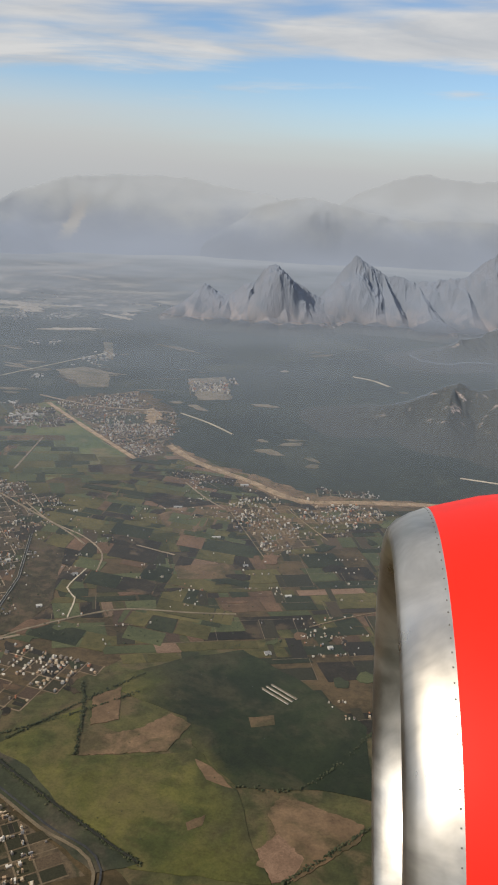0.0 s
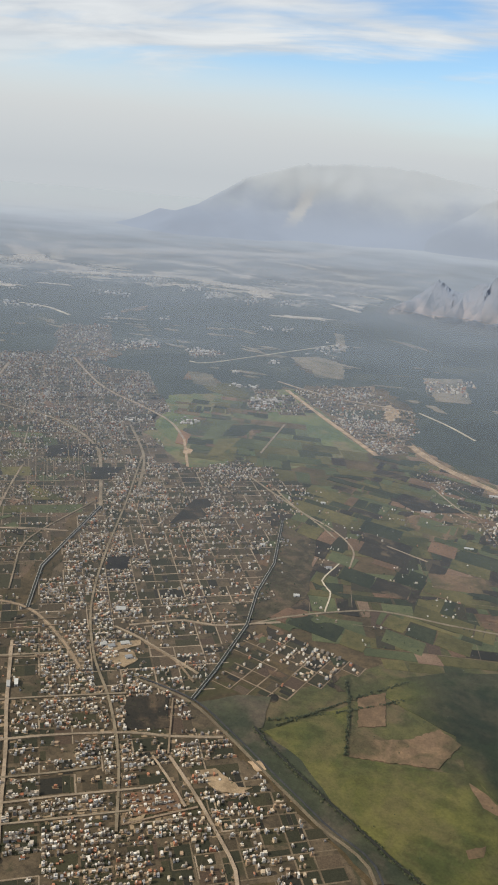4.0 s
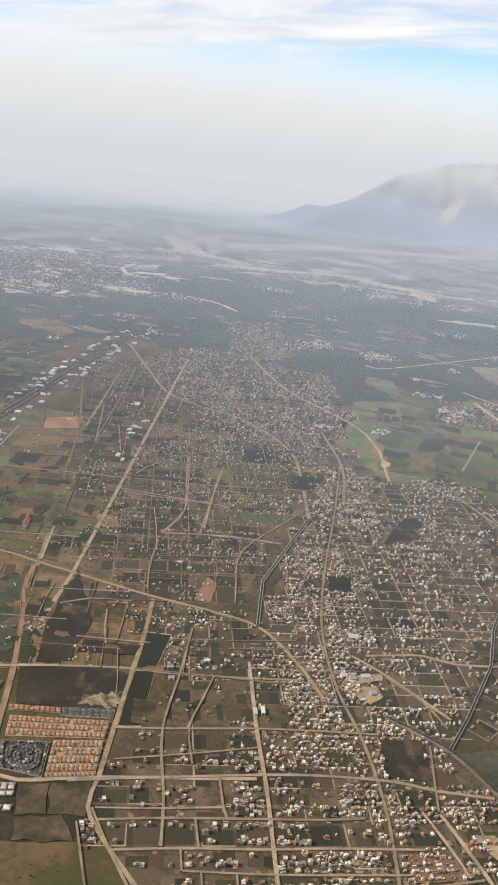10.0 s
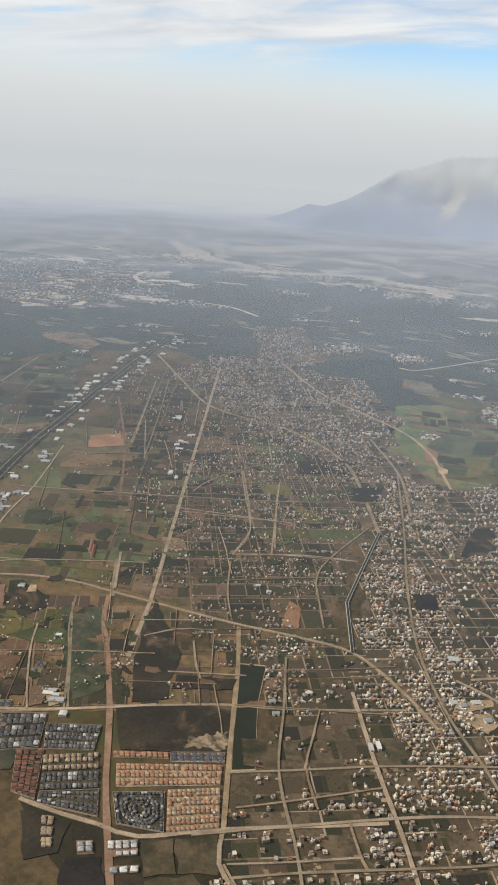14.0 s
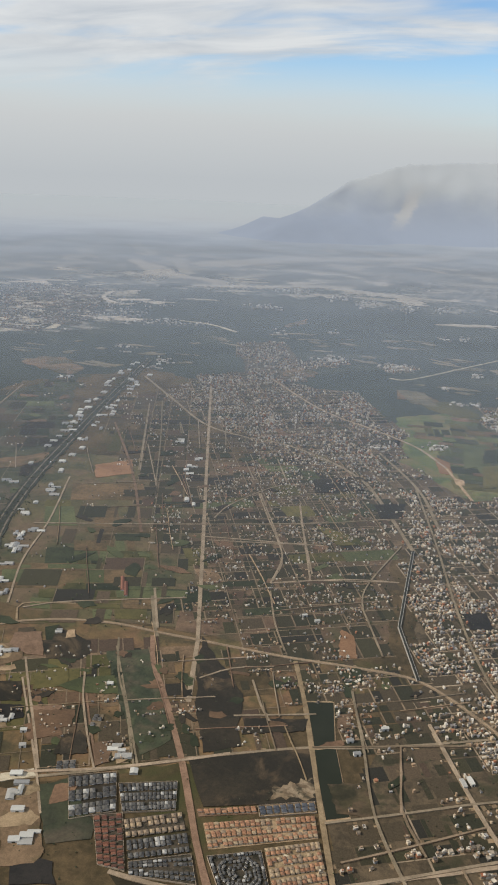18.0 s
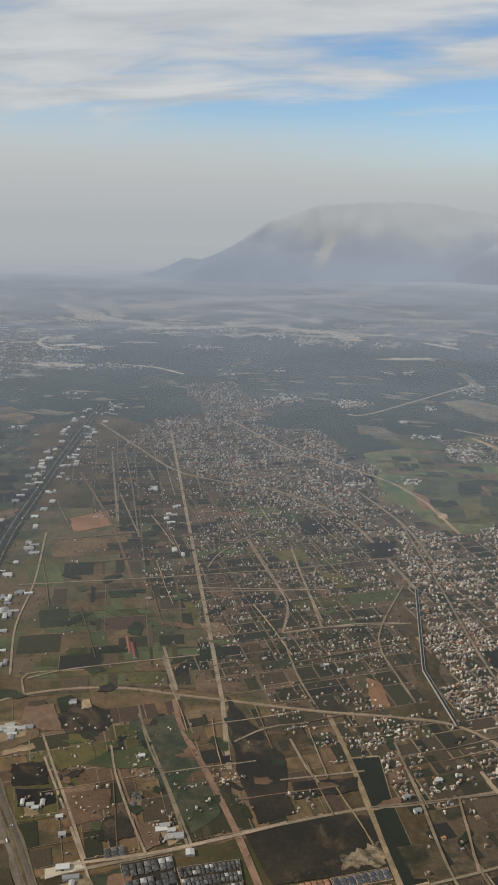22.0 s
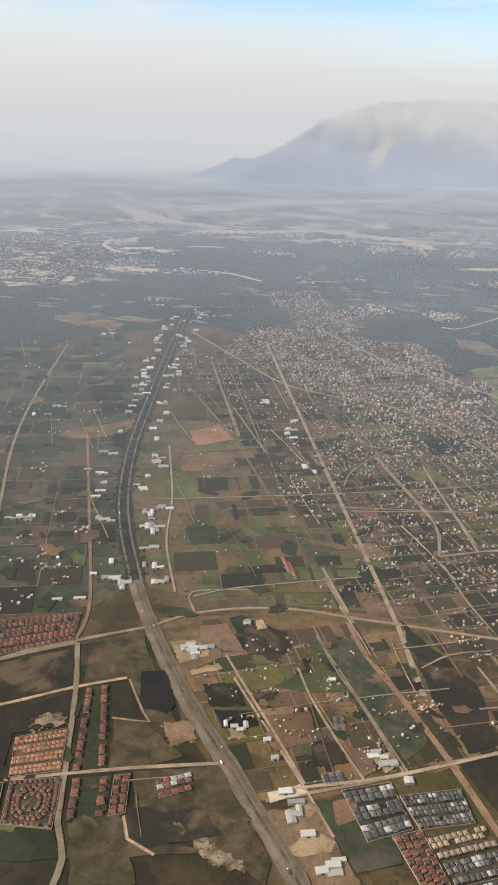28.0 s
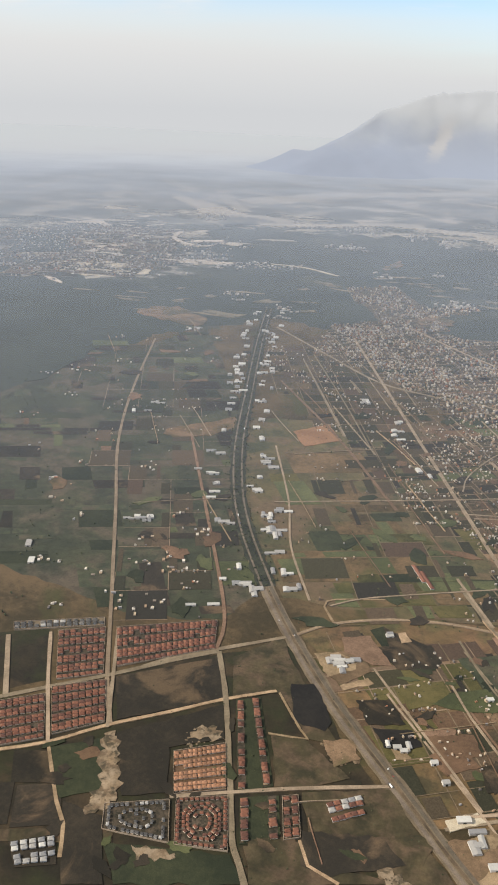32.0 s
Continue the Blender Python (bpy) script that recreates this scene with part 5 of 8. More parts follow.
road([(-412.7, 347.6), (-400.9, 325.0), (-383.3, 302.0), (-365.3, 276.4), (-355.1, 261.2), (-340.9, 238.1), (-328.3, 218.3)] + [(-290, 165)], 3.6, REDDIRT, 0.2, label="broad reddish dirt road")
road([(-422.4, 225.7), (-398.0, 240.1), (-376.7, 253.2), (-361.7, 263.6)], 2.2, ROADPALE, 0.21)
road([(-356.3, 267.1), (-334.6, 280.3), (-309.7, 294.2), (-292.6, 300.8), (-265.4, 314.5), (-237.0, 330.3)], 2.0, ROADPALE, 0.21)
road([(-335.2, 354.8), (-321.0, 323.7), (-309.3, 295.0), (-297.1, 264.5), (-281.4, 226.6)], 3.0, TAN, 0.22, label="pale dirt road along the ponds")
road([(-281.4, 226.6), (-275.6, 211.2), (-260.6, 200.8)] + [(-240, 190)], 2.4, ROADPALE, 0.22)
road([(-357.8, 203.0), (-341.7, 203.9), (-323.4, 206.4), (-307.8, 208.3), (-281.1, 226.1), (-226.0, 259.0)], 2.6, ROADPALE, 0.23)
road([(-453.7, 289.0), (-415.0, 242.3), (-395.5, 217.2)], 1.3, ROADPALE, 0.2)
road([(-431.0, 307.9), (-408.6, 275.5), (-389.3, 248.7)], 1.3, REDDIRT, 0.2)
road([(-425.3, 331.2), (-394.0, 285.5), (-374.2, 256.3)], 1.3, ROADPALE, 0.2)
road([(-558.4, 268.9), (-547.8, 280.3), (-532.9, 291.6), (-503.2, 313.8)], 3.0, ROADPALE, 0.2)
road([(-642.5, 528.0), (-587.3, 418.1), (-544.2, 331.5), (-534.2, 303.5), (-532.9, 291.6)], 2.4, REDDIRT, 0.21)
road([(-531.0, 290.8), (-517.0, 261.7), (-498.7, 216.5), (-489.6, 193.7), (-481.2, 181.2)] + [(-478, 160)], 3.0, ROADPALE, 0.21)
road([(-771.7, 745.9), (-724.3, 597.1), (-685.1, 494.0), (-638.8, 399.2), (-598.5, 316.2), (-570.0, 257.0), (-555.6, 232.0)], 2.6, ROADGREY, 0.21, label="pale road between dark fields")
road([(-605.5, 229.9), (-587.5, 244.4), (-568.6, 259.5), (-549.3, 276.4), (-531.0, 290.8)], 3.0, ROADPALE, 0.22)
road([(-588.3, 204.5), (-573.3, 214.3), (-556.2, 230.7), (-536.1, 246.4), (-518.1, 261.2), (-498.6, 274.4)], 2.2, TAN, 0.2)
road([(-573.3, 214.3), (-555.1, 190.0), (-547.8, 182.2), (-541.9, 169.7)], 1.8, TAN, 0.22)
road([(-518.2, 205.9), (-498.8, 215.1), (-475.1, 225.9), (-443.9, 238.4)], 2.2, ROADPALE, 0.23)
road([(-497.1, 273.7), (-483.6, 256.4), (-478.8, 251.5), (-494.4, 249.0)], 1.2, TAN, 0.21)
road([(-469.0, 203.8), (-463.7, 195.0), (-452.4, 191.7)], 1.6, TAN, 0.21)
road([(-626.5, 267.5), (-604.4, 232.2)], 3.0, ROADPALE, 0.21)
road([(-609.5, 276.4), (-592.7, 246.3), (-573.3, 214.3)], 2.2, ROADPALE, 0.22)
road([(-555.5, 229.3), (-581.8, 290.9)], 2.2, ROADPALE, 0.24)
road([(-576.5, 528.4), (-544.4, 450.0), (-526.5, 393.8), (-502.9, 345.4)], 1.6, ROADPALE, 0.19)
road([(-544.6, 445.6), (-511.3, 459.9), (-470.6, 477.7)], 1.4, ROADPALE, 0.19)
road([(-487.3, 331.7), (-494.6, 348.2), (-467.5, 360.1)], 1.4, TAN, 0.19)
road([(-462.3, 304.0), (-449.2, 287.2), (-430.2, 263.5), (-410.4, 238.1)], 1.5, ROADPALE, 0.2)
road([(-417.9, 232.8), (-390.3, 245.9), (-378.3, 252.7), (-357.8, 265.4), (-340.4, 277.3)], 2.0, ROADPALE, 0.22)
road([(-428.3, 338.7), (-413.3, 311.3), (-396.9, 288.7), (-382.0, 265.6), (-375.3, 255.2)], 1.4, ROADPALE, 0.2)
road([(-413.7, 355.1), (-434.7, 394.0)], 2.0, ROADPALE, 0.2)
road([(-614.9, 669.8), (-539.2, 562.1), (-477.8, 460.0)], 2.6, REDDIRT, 0.18)
road([(-373.8, 427.4), (-336.1, 449.2), (-308.8, 458.9)], 1.5, ROADPALE, 0.19)
road([(-383.9, 523.8), (-353.0, 446.8)], 1.4, ROADPALE, 0.19)
road([(-318.9, 622.1), (-287.9, 521.8), (-266.0, 445.2), (-244.1, 382.1), (-219.7, 337.1), (-194.4, 304.1), (-173.4, 269.4), (-156.9, 232.9)], 1.7, ROADPALE, 0.24, label="dusty main street of the town")
road([(-302.3, 678.5), (-274.2, 614.2)], 3.2, TAN, 0.2, label="wide bare earth road beside the town")
road([(-423.5, 782.4), (-373.6, 752.0), (-332.9, 720.9), (-302.3, 678.5)], 3.2, ROADPALE, 0.2)
road([(-534.7, 899.4), (-463.5, 817.9), (-423.5, 782.4)], 3.2, ROADPALE, 0.2)
road([(-362.6, 692.6), (-316.6, 619.5), (-290.5, 550.8)], 3.0, ROADPALE, 0.2)
for line in ([(-608.0, 758.5), (-554.8, 646.6), (-506.8, 539.7)], [(-614.4, 741.9), (-533.4, 565.0)], [(-555.9, 692.9), (-541.6, 667.3)], [(-510.5, 694.3), (-493.8, 653.8)], [(-426.8, 558.9), (-380.5, 469.9), (-373.3, 430.6)],
             [(-392.8, 549.8), (-352.6, 441.2)], [(-436.1, 471.4), (-358.0, 490.6)], [(-463.2, 622.1), (-441.2, 583.3)], [(-439.9, 638.7), (-416.1, 590.6)]):
    road(line, 1.0, ROADPALE, 0.19, label="narrow pale street among the houses")
road(RAIL, 1.7, ROADGREY, 0.22, label="grey road along the railway")
road([(x + 2.4, y + 1.6) for x, y in RAIL], 0.8, ASPHALT, 0.26, "railway", "dark railway line beside the road")
road([(-221.0, 365.0), (-205.3, 360.4), (-184.6, 351.5), (-163.6, 341.9)], 1.8, ROADPALE, 0.23)
road([(-214.6, 369.2), (-188.6, 386.3), (-170.8, 388.8), (-137.9, 407.2)], 2.4, ROADPALE, 0.23)
road([(-153.9, 397.0), (-138.2, 412.8), (-109.0, 433.2), (-83.8, 444.8), (-44.1, 445.7), (-17.8, 447.7)], 2.0, ROADPALE, 0.22)
road([(-116.8, 429.6), (-118.5, 454.4), (-126.5, 466.5), (-121.1, 494.5)], 1.2, SAND, 0.23)
road([(-195.9, 603.7), (-166.3, 568.9), (-135.3, 545.6), (-116.2, 519.9), (-113.3, 493.8)], 1.6, ROADPALE, 0.22)
road([(-154.2, 280.2), (-137.9, 264.9), (-122.1, 248.2), (-105.9, 226.7)] + [(-110, 200)], 1.8, ROADPALE, 0.23)
road([(-408.2, 967.7), (-383.9, 974.4), (-328.7, 1071.7), (-259.4, 1197.5)], 3.6, SAND, 0.2, label="pale straight embankment across the scrub")
road([(-262.0, 902.0), (-209.0, 829.0), (-130.5, 725.4)], 4.8, TAN, 0.22, label="wide pale earth road through the village")
road([(-281.6, 935.4), (-239.1, 913.4), (-193.9, 898.5), (-152.6, 896.0), (-116.0, 891.7)], 4.0, ROADPALE, 0.2)
road([(-231.1, 772.2), (-228.8, 677.6)], 2.4, ROADPALE, 0.2)
road([(-109.6, 893.3), (-74.4, 859.5), (-46.1, 823.0)], 2.2, SAND, 0.2, "gravel_track", "pale gravel track in the dark scrub")
road([(100.6, 1135.2), (126.5, 1117.6), (146.2, 1086.0)], 4.0, SAND, 0.2, "gravel_track", "pale gravel track in the dark scrub")
road([(171.4, 728.6), (203.9, 719.6)], 2.2, SAND, 0.2, "gravel_track", "pale gravel track in the dark scrub")
road([(-104.9, 771.4), (-72.0, 725.8), (-22.5, 684.3), (22.0, 644.5), (73.9, 648.6), (135.7, 653.2), (188.1, 652.2)], 7.5, TAN, 0.22, "shore_bank", "bare pale bank along the scrub")
road([(-783.1, 1179.4), (-729.7, 1174.3), (-670.8, 1138.1)], 5, SAND, 0.2, "gravel_track", "pale track in the dark scrub")
for line, broad in (([(-1060, 1850), (-984.8, 1924.5), (-933.5, 2037.7), (-866.5, 2122.2), (-763.8, 2200.0), (-679.9, 2258.9), (-595.9, 2328.1), (-548.9, 2449.5), (-496.2, 2761.5)], 95),
                    ([(-917.7, 1537.9), (-796.3, 1586.2), (-715.0, 1650.0), (-661.3, 1665.4), (-614.2, 1640.5), (-571.2, 1622.6), (-525.3, 1615.9), (-492.8, 1590.0), (-468.8, 1520.9)], 36),
                    ([(-1165.7, 1801.9), (-1094.7, 1739.5), (-1005.4, 1641.7), (-942.8, 1628.3), (-871.0, 1584.5)], 40), ([(-1129.1, 1916.5), (-1041.9, 1760.5), (-991.4, 1686.3)], 26),
                    ([(-1219.0, 1853.2), (-1096.8, 1709.0), (-1054.0, 1633.6), (-982.7, 1659.0)], 34), ([(-1012.5, 1382.6), (-998.9, 1319.1), (-966.1, 1280.1), (-940.8, 1265.0)], 8)):
    road(line, broad, GRAVEL, 1.9, "dry_riverbed", "pale dry riverbed far across the plain", wob=0.35)
patch("gravel_bank", [(-870.2, 2185.5), (-604.0, 2370.2), (-541.1, 2238.9), (-585.7, 2037.0), (-741.9, 1973.7), (-840.0, 2022.6)], PALE, 1.3, "pale gravel flats beside the riverbed", "gravel bank", "", "structure", 30, 26, 4, lift=False)
patch("shore_bank", [(-110.2, 788.4), (-82.1, 754.3), (-50.9, 719.2), (-13.2, 699.1), (9.8, 681.4), (28.5, 663.8), (71.1, 657.4), (128.7, 659.3), (125.6, 648.8), (69.8, 640.7), (39.8, 633.3), (19.1, 640.4), (-2.2, 651.7), (-21.7, 670.2), (-56.1, 702.4), (-93.9, 736.3)], TRODDEN, 0.30, "broad bare bank of tan earth along the scrub", "bank", "", "structure", 5, 2.5, 81, lift=False)
patch("field", [(-105.3, 629.8), (-99.7, 642.4), (-66.1, 644.1), (-48.8, 623.4), (-74.2, 612.3), (-101.2, 614.4)], DARKGREEN, 0.32, "dark green field before the bank", "field", "", "", 5, 0.8, 82, lift=False)
patch("field", [(-107.0, 597.2), (-91.0, 597.3), (-86.3, 576.2), (-98.3, 580.6)], OLIVE, 0.33, "small olive field", "field", "", "", 5, 0.8, 83, lift=False)
patch("yard", [(-150.8, 897.0), (-142.4, 909.5), (-128.1, 877.8), (-129.9, 847.6), (-138.8, 843.1)], TAN, 0.36, "pale scraped ground at the village edge", "ground", "", "", 5, 3.0, 84, lift=False)
patch("field", [(-205.1, 845.5), (-175.5, 865.4), (-146.3, 880.6), (-144.1, 840.4), (-179.0, 822.6)], MUTED, 0.34, "dull green field inside the village", "field", "", "", 5, 2.0, 85, lift=False)
patch("rough_ground", [(-339.2, 888.5), (-321.0, 898.7), (-287.4, 873.3), (-286.8, 844.2), (-313.6, 850.9), (-329.7, 867.3)], MUTED, 0.34, "dull green grass at the edge of the scrub", "ground", "", "structure", 5, 3.0, 86, lift=False)
patch("rough_ground", [(-388.3, 907.6), (-378.4, 923.1), (-341.9, 896.1), (-334.1, 873.6), (-357.3, 878.5), (-375.6, 886.4)], TRODDEN, 0.35, "bare brownish strip at the edge of the scrub", "ground", "", "structure", 5, 3.0, 87, lift=False)
patch("rough_ground", [(-288.5, 1039.6), (-265.9, 1088.7), (-232.7, 1096.6), (-250.1, 1039.8), (-245.7, 999.4), (-264.1, 999.2)], BRUSH, 0.33, "dry brushy clearing in the scrub", "ground", "", "structure", 8, 5.0, 88, lift=False)
patch("rough_ground", [(-96.4, 1033.3), (-67.3, 1069.9), (-60.3, 1024.1), (-80.2, 994.6)], MUTED, 0.33, "green clearing in the dark scrub", "ground", "", "structure", 8, 5.0, 89, lift=False)
patch("gravel_bank", [(-1069.9, 1028.3), (-1052.4, 1076.4), (-971.8, 1080.8), (-934.3, 1077.3), (-912.2, 1031.3), (-925.9, 1015.7), (-979.1, 979.8), (-1037.9, 991.2)], SAND, 1.3, "pale quarried ground at the edge of the far town", "quarry", "", "structure", 9, 7, 5, lift=False)
patch("scrub_patch", [(-1263.6, 1233.6), (-1191.8, 1297.1), (-1089.0, 1129.4), (-1154.8, 1071.6)], SCRUB, 1.7, "dark scrub beside the far town", "scrub", "", "structure", 16, 8, 6, lift=False)
patch("clearing", [(-832.9, 866.0), (-803.3, 880.5), (-749.0, 834.7), (-751.0, 807.3), (-804.7, 821.6), (-835.7, 834.9)], BARE, 0.5, "bare tan clearing in the dark scrub", "clearing", "", "structure", 8, 4, 7)
patch("clearing", [(-623.9, 1227.8), (-610.9, 1299.5), (-599.1, 1255.5), (-616.9, 1212.8)], BARE, 0.5, "bare reddish clearing in the dark scrub", "clearing", "", "structure", 8, 3, 8)
patch("clearing", [(-540.5, 987.3), (-496.5, 955.6), (-490.5, 931.1), (-526.8, 919.2)], BARE, 0.5, "bare reddish clearing beside the village", "clearing", "", "structure", 8, 3, 9)

for line in ([(-557.1, 625.5), (-505.9, 539.6)], [(-612.3, 736.4), (-534.4, 564.1)], [(-551.5, 442.7), (-471.2, 477.0), (-403.4, 508.0)], [(-441.8, 502.1), (-440.5, 527.8), (-427.5, 565.9), (-417.9, 581.9)], [(-544.3, 707.4), (-510.7, 634.1)], [(-558.4, 695.9), (-543.4, 666.2)], [(-438.2, 491.7), (-372.3, 523.5), (-321.7, 554.5), (-278.2, 573.0)], [(-431.9, 466.8), (-367.7, 487.5)], [(-428.7, 559.5), (-408.2, 520.8), (-385.5, 479.9), (-377.4, 460.0), (-373.8, 427.5)], [(-393.6, 553.4), (-378.7, 511.4), (-352.5, 440.2)], [(-373.8, 427.5), (-352.5, 440.2), (-317.8, 454.1), (-301.7, 460.1)],
             [(-370.8, 418.4), (-356.6, 385.3), (-343.1, 361.4)], [(-309.9, 511.5), (-318.7, 451.8), (-316.7, 425.3), (-306.8, 402.5), (-294.5, 376.3)], [(-492.2, 344.5), (-477.8, 356.7), (-450.6, 371.7), (-412.8, 391.1)], [(-428.1, 304.4), (-418.6, 286.9), (-402.0, 263.1), (-389.1, 246.6)],
             [(-374.4, 321.9), (-362.3, 336.1), (-343.6, 345.7)], [(-349.7, 330.8), (-338.7, 312.7), (-331.8, 304.1)], [(-348.3, 301.5), (-327.6, 310.8), (-313.5, 317.3)]):
    road(line, 1.25, ROADPALE, 0.2, label="narrow pale street between the plots", wob=0.15)
for line, broad, mat_ in (([(-76.1, 669.8), (-59.5, 642.8), (-49.3, 628.1), (-37.4, 614.8)], 1.6, ROADPALE), ([(-95.1, 536.7), (-65.7, 524.6)], 1.3, ROADPALE), ([(-221.7, 619.0), (-182.7, 583.1), (-148.0, 551.3), (-131.1, 532.0)], 1.8, ROADPALE),
                          ([(-161.0, 277.5), (-148.0, 266.0), (-136.8, 254.8)], 1.2, ROADPALE), ([(-156.6, 236.7), (-144.0, 247.0), (-132.2, 256.6)], 1.3, DIRTSTREET)):
    road(line, broad, mat_, 0.21, label="narrow pale road between the fields", wob=0.14)
# the streets of the near town
for line, broad in (([(-263.6, 330.4), (-238.5, 285.9), (-221.0, 257.5), (-205.5, 230.0), (-191.7, 205.7)], 2.2), ([(-302.4, 341.3), (-288.8, 305.3), (-274.3, 264.2), (-253.1, 229.9), (-241.8, 209.2)], 1.5),
                    ([(-292.1, 254.1), (-265.4, 270.3), (-239.6, 286.5), (-215.5, 299.8), (-190, 313)], 1.6), ([(-290.7, 218.1), (-279.3, 226.0), (-259.5, 239.2), (-225.5, 261.6), (-204.0, 274.3), (-176.1, 287.4), (-158.5, 292.1), (-136.4, 300.6)], 1.9),
                    ([(-273.0, 212.2), (-254.5, 222.9), (-230.6, 237.9)], 1.2), ([(-268.7, 207.8), (-246.3, 222.1), (-212.6, 241.7), (-194.1, 252.5), (-180, 262)], 1.5), ([(-256.8, 198.4), (-235.1, 212.1), (-205.3, 229.2), (-188.4, 239.8), (-155.0, 259.0)], 1.6),
                    ([(-229.6, 203.8), (-199.9, 219.4), (-156.6, 244.7)], 1.3)):
    road(line, broad, ROADPALE, 0.2, label="dusty street of the town", wob=0.14)
for line in ([(-239.7, 252.0), (-230.1, 237.2), (-226.5, 233.6)], [(-237.6, 227.8), (-229.3, 215.5)], [(-223.8, 207.2), (-214.7, 192.8)], [(-211.9, 212.2), (-204.1, 198.8)], [(-235.1, 212.1), (-229.8, 203.7)], [(-269.7, 294.8), (-265.3, 272.2), (-252.7, 252.3)],
             [(-272.9, 309.7), (-265.5, 270.6)], [(-308.8, 294.6), (-271.6, 310.7), (-245, 322)], [(-274.0, 211.6), (-258.5, 199.6), (-233.3, 182.4)], [(-275.0, 203.1), (-248.6, 173.9)], [(-281.6, 237.9), (-258, 256), (-233.2, 276.1)], [(-200.1, 357.0), (-178.9, 348.0), (-163.3, 334.3)], [(-167.9, 318.0), (-155.1, 280.9)]):
    road(line, 1.15, DIRTSTREET, 0.2, label="narrow dirt street of the town", wob=0.16)
rt = random.Random(5)
for poly, count, reach in (([(-492.5, 310.1), (-362.5, 350.7), (-340.5, 288.9), (-394.6, 246.0), (-441.8, 246.4)], 6, 26), ([(-584.4, 537.2), (-478.4, 588.2), (-394.6, 368.0), (-496.6, 328.6)], 7, 40), ([(-803.4, 668.9), (-732.8, 784.9), (-539.2, 362.9), (-540.1, 316.7), (-579.6, 303.5)], 7, 40),
                           ([(-600.1, 657.8), (-358.4, 621.1), (-311.6, 511.9), (-337.3, 400.9), (-392.1, 363.6)], 18, 40), ([(-440.6, 323.1), (-272.8, 360.8), (-267.2, 275.4), (-356.4, 269.2)], 10, 22), ([(-489.1, 251.0), (-461.3, 230.4), (-435.4, 199.7), (-466.6, 188.3)], 2, 12), ([(-185.8, 592.6), (-30.8, 658.8), (128.2, 635.6), (50.3, 350.1), (-133.0, 417.7)], 3, 40)):
    made = 0
    while made < count:
        x, y = rt.uniform(min(p[0] for p in poly), max(p[0] for p in poly)), rt.uniform(min(p[1] for p in poly), max(p[1] for p in poly))
        if not inside(x, y, poly):
            continue
        made += 1
        way, line = radians(rt.choice((30, 30, 120, 120, 122)) + rt.uniform(-4, 4)), [(x, y)]
        for _ in range(4):
            way += rt.uniform(-0.05, 0.05)
            x, y = x + math.cos(way) * reach * 0.4, y + math.sin(way) * reach * 0.4
            line.append((x, y))
        road(line, rt.uniform(0.3, 0.55), rt.choice((DIRTSTREET, REDDIRT, ROADPALE, TAN)), 0.10, "dirt_track", "narrow dirt track across the plots", wob=0.25)

CONCRETE = plain_mat("canal_concrete", (0.30, 0.28, 0.25), 0.85)
DITCH = plain_mat("wet_ditch", (0.020, 0.021, 0.016), 0.9)


def canal(pts, width):
    road(pts, width * 1.45, CONCRETE, 0.27, "canal_bank", "pale concrete banks of the canal", straight=True, wob=0.05)
    road(pts, width, DITCH, 0.33, "canal_water", "dark water in the canal", straight=True, wob=0.05)


canal(CANAL, 1.2)
canal([(-172.7, 542.8), (-160.5, 475.3), (-160.1, 434.9), (-154.8, 396.6), (-156.8, 347.3), (-159.2, 321.1)], 1.1)
road([(-125.3, 312.8), (-107.7, 297.5), (-80.8, 277.7), (-52.6, 258.0), (-42.4, 251.5)], 1.0, DITCH, 0.33, "ditch", "dark overgrown ditch", wob=0.3)


def pond(poly, label):
    patch("pond_bank", [tuple(Vector(p) + (Vector(p) - Vector(poly[0]).lerp(Vector(poly[2]), 0.5)).normalized() * 1.2) for p in poly], TAN, 0.28, "low pale bank of the pond", "bank")
    patch("pond", poly, WATER, 0.36, label, "pond")
    for i in range(int(min(p[0] for p in poly) // 1.5) - 1, int(max(p[0] for p in poly) // 1.5) + 2):
        for j in range(int(min(p[1] for p in poly) // 1.5) - 1, int(max(p[1] for p in poly) // 1.5) + 2):
            if inside((i + 0.5) * 1.5, (j + 0.5) * 1.5, poly):
                PAVED.add((i, j))


pond([(-320.1, 324.4), (-308.4, 329.0), (-300.3, 300.7), (-308.6, 295.4)], "rectangular pond of dark green water")
pond([(-307.9, 293.0), (-299.3, 298.3), (-283.9, 261.2), (-292.1, 256.2)], "long rectangular pond of dark green water")

# ---------------------------------------------------------------- houses
def box(v, f, x, y, a, w, d, z0, z1):
    c, s = math.cos(a) / 2, math.sin(a) / 2
    n = len(v)
    for z in (z0, z1):
        for i, j in ((-1, -1), (1, -1), (1, 1), (-1, 1)):
            v.append((x + c * w * i - s * d * j, y + s * w * i + c * d * j, z))
    f += [(n + 4, n + 5, n + 6, n + 7), (n, n + 1, n + 5, n + 4), (n + 1, n + 2, n + 6, n + 5), (n + 2, n + 3, n + 7, n + 6), (n + 3, n, n + 4, n + 7)]


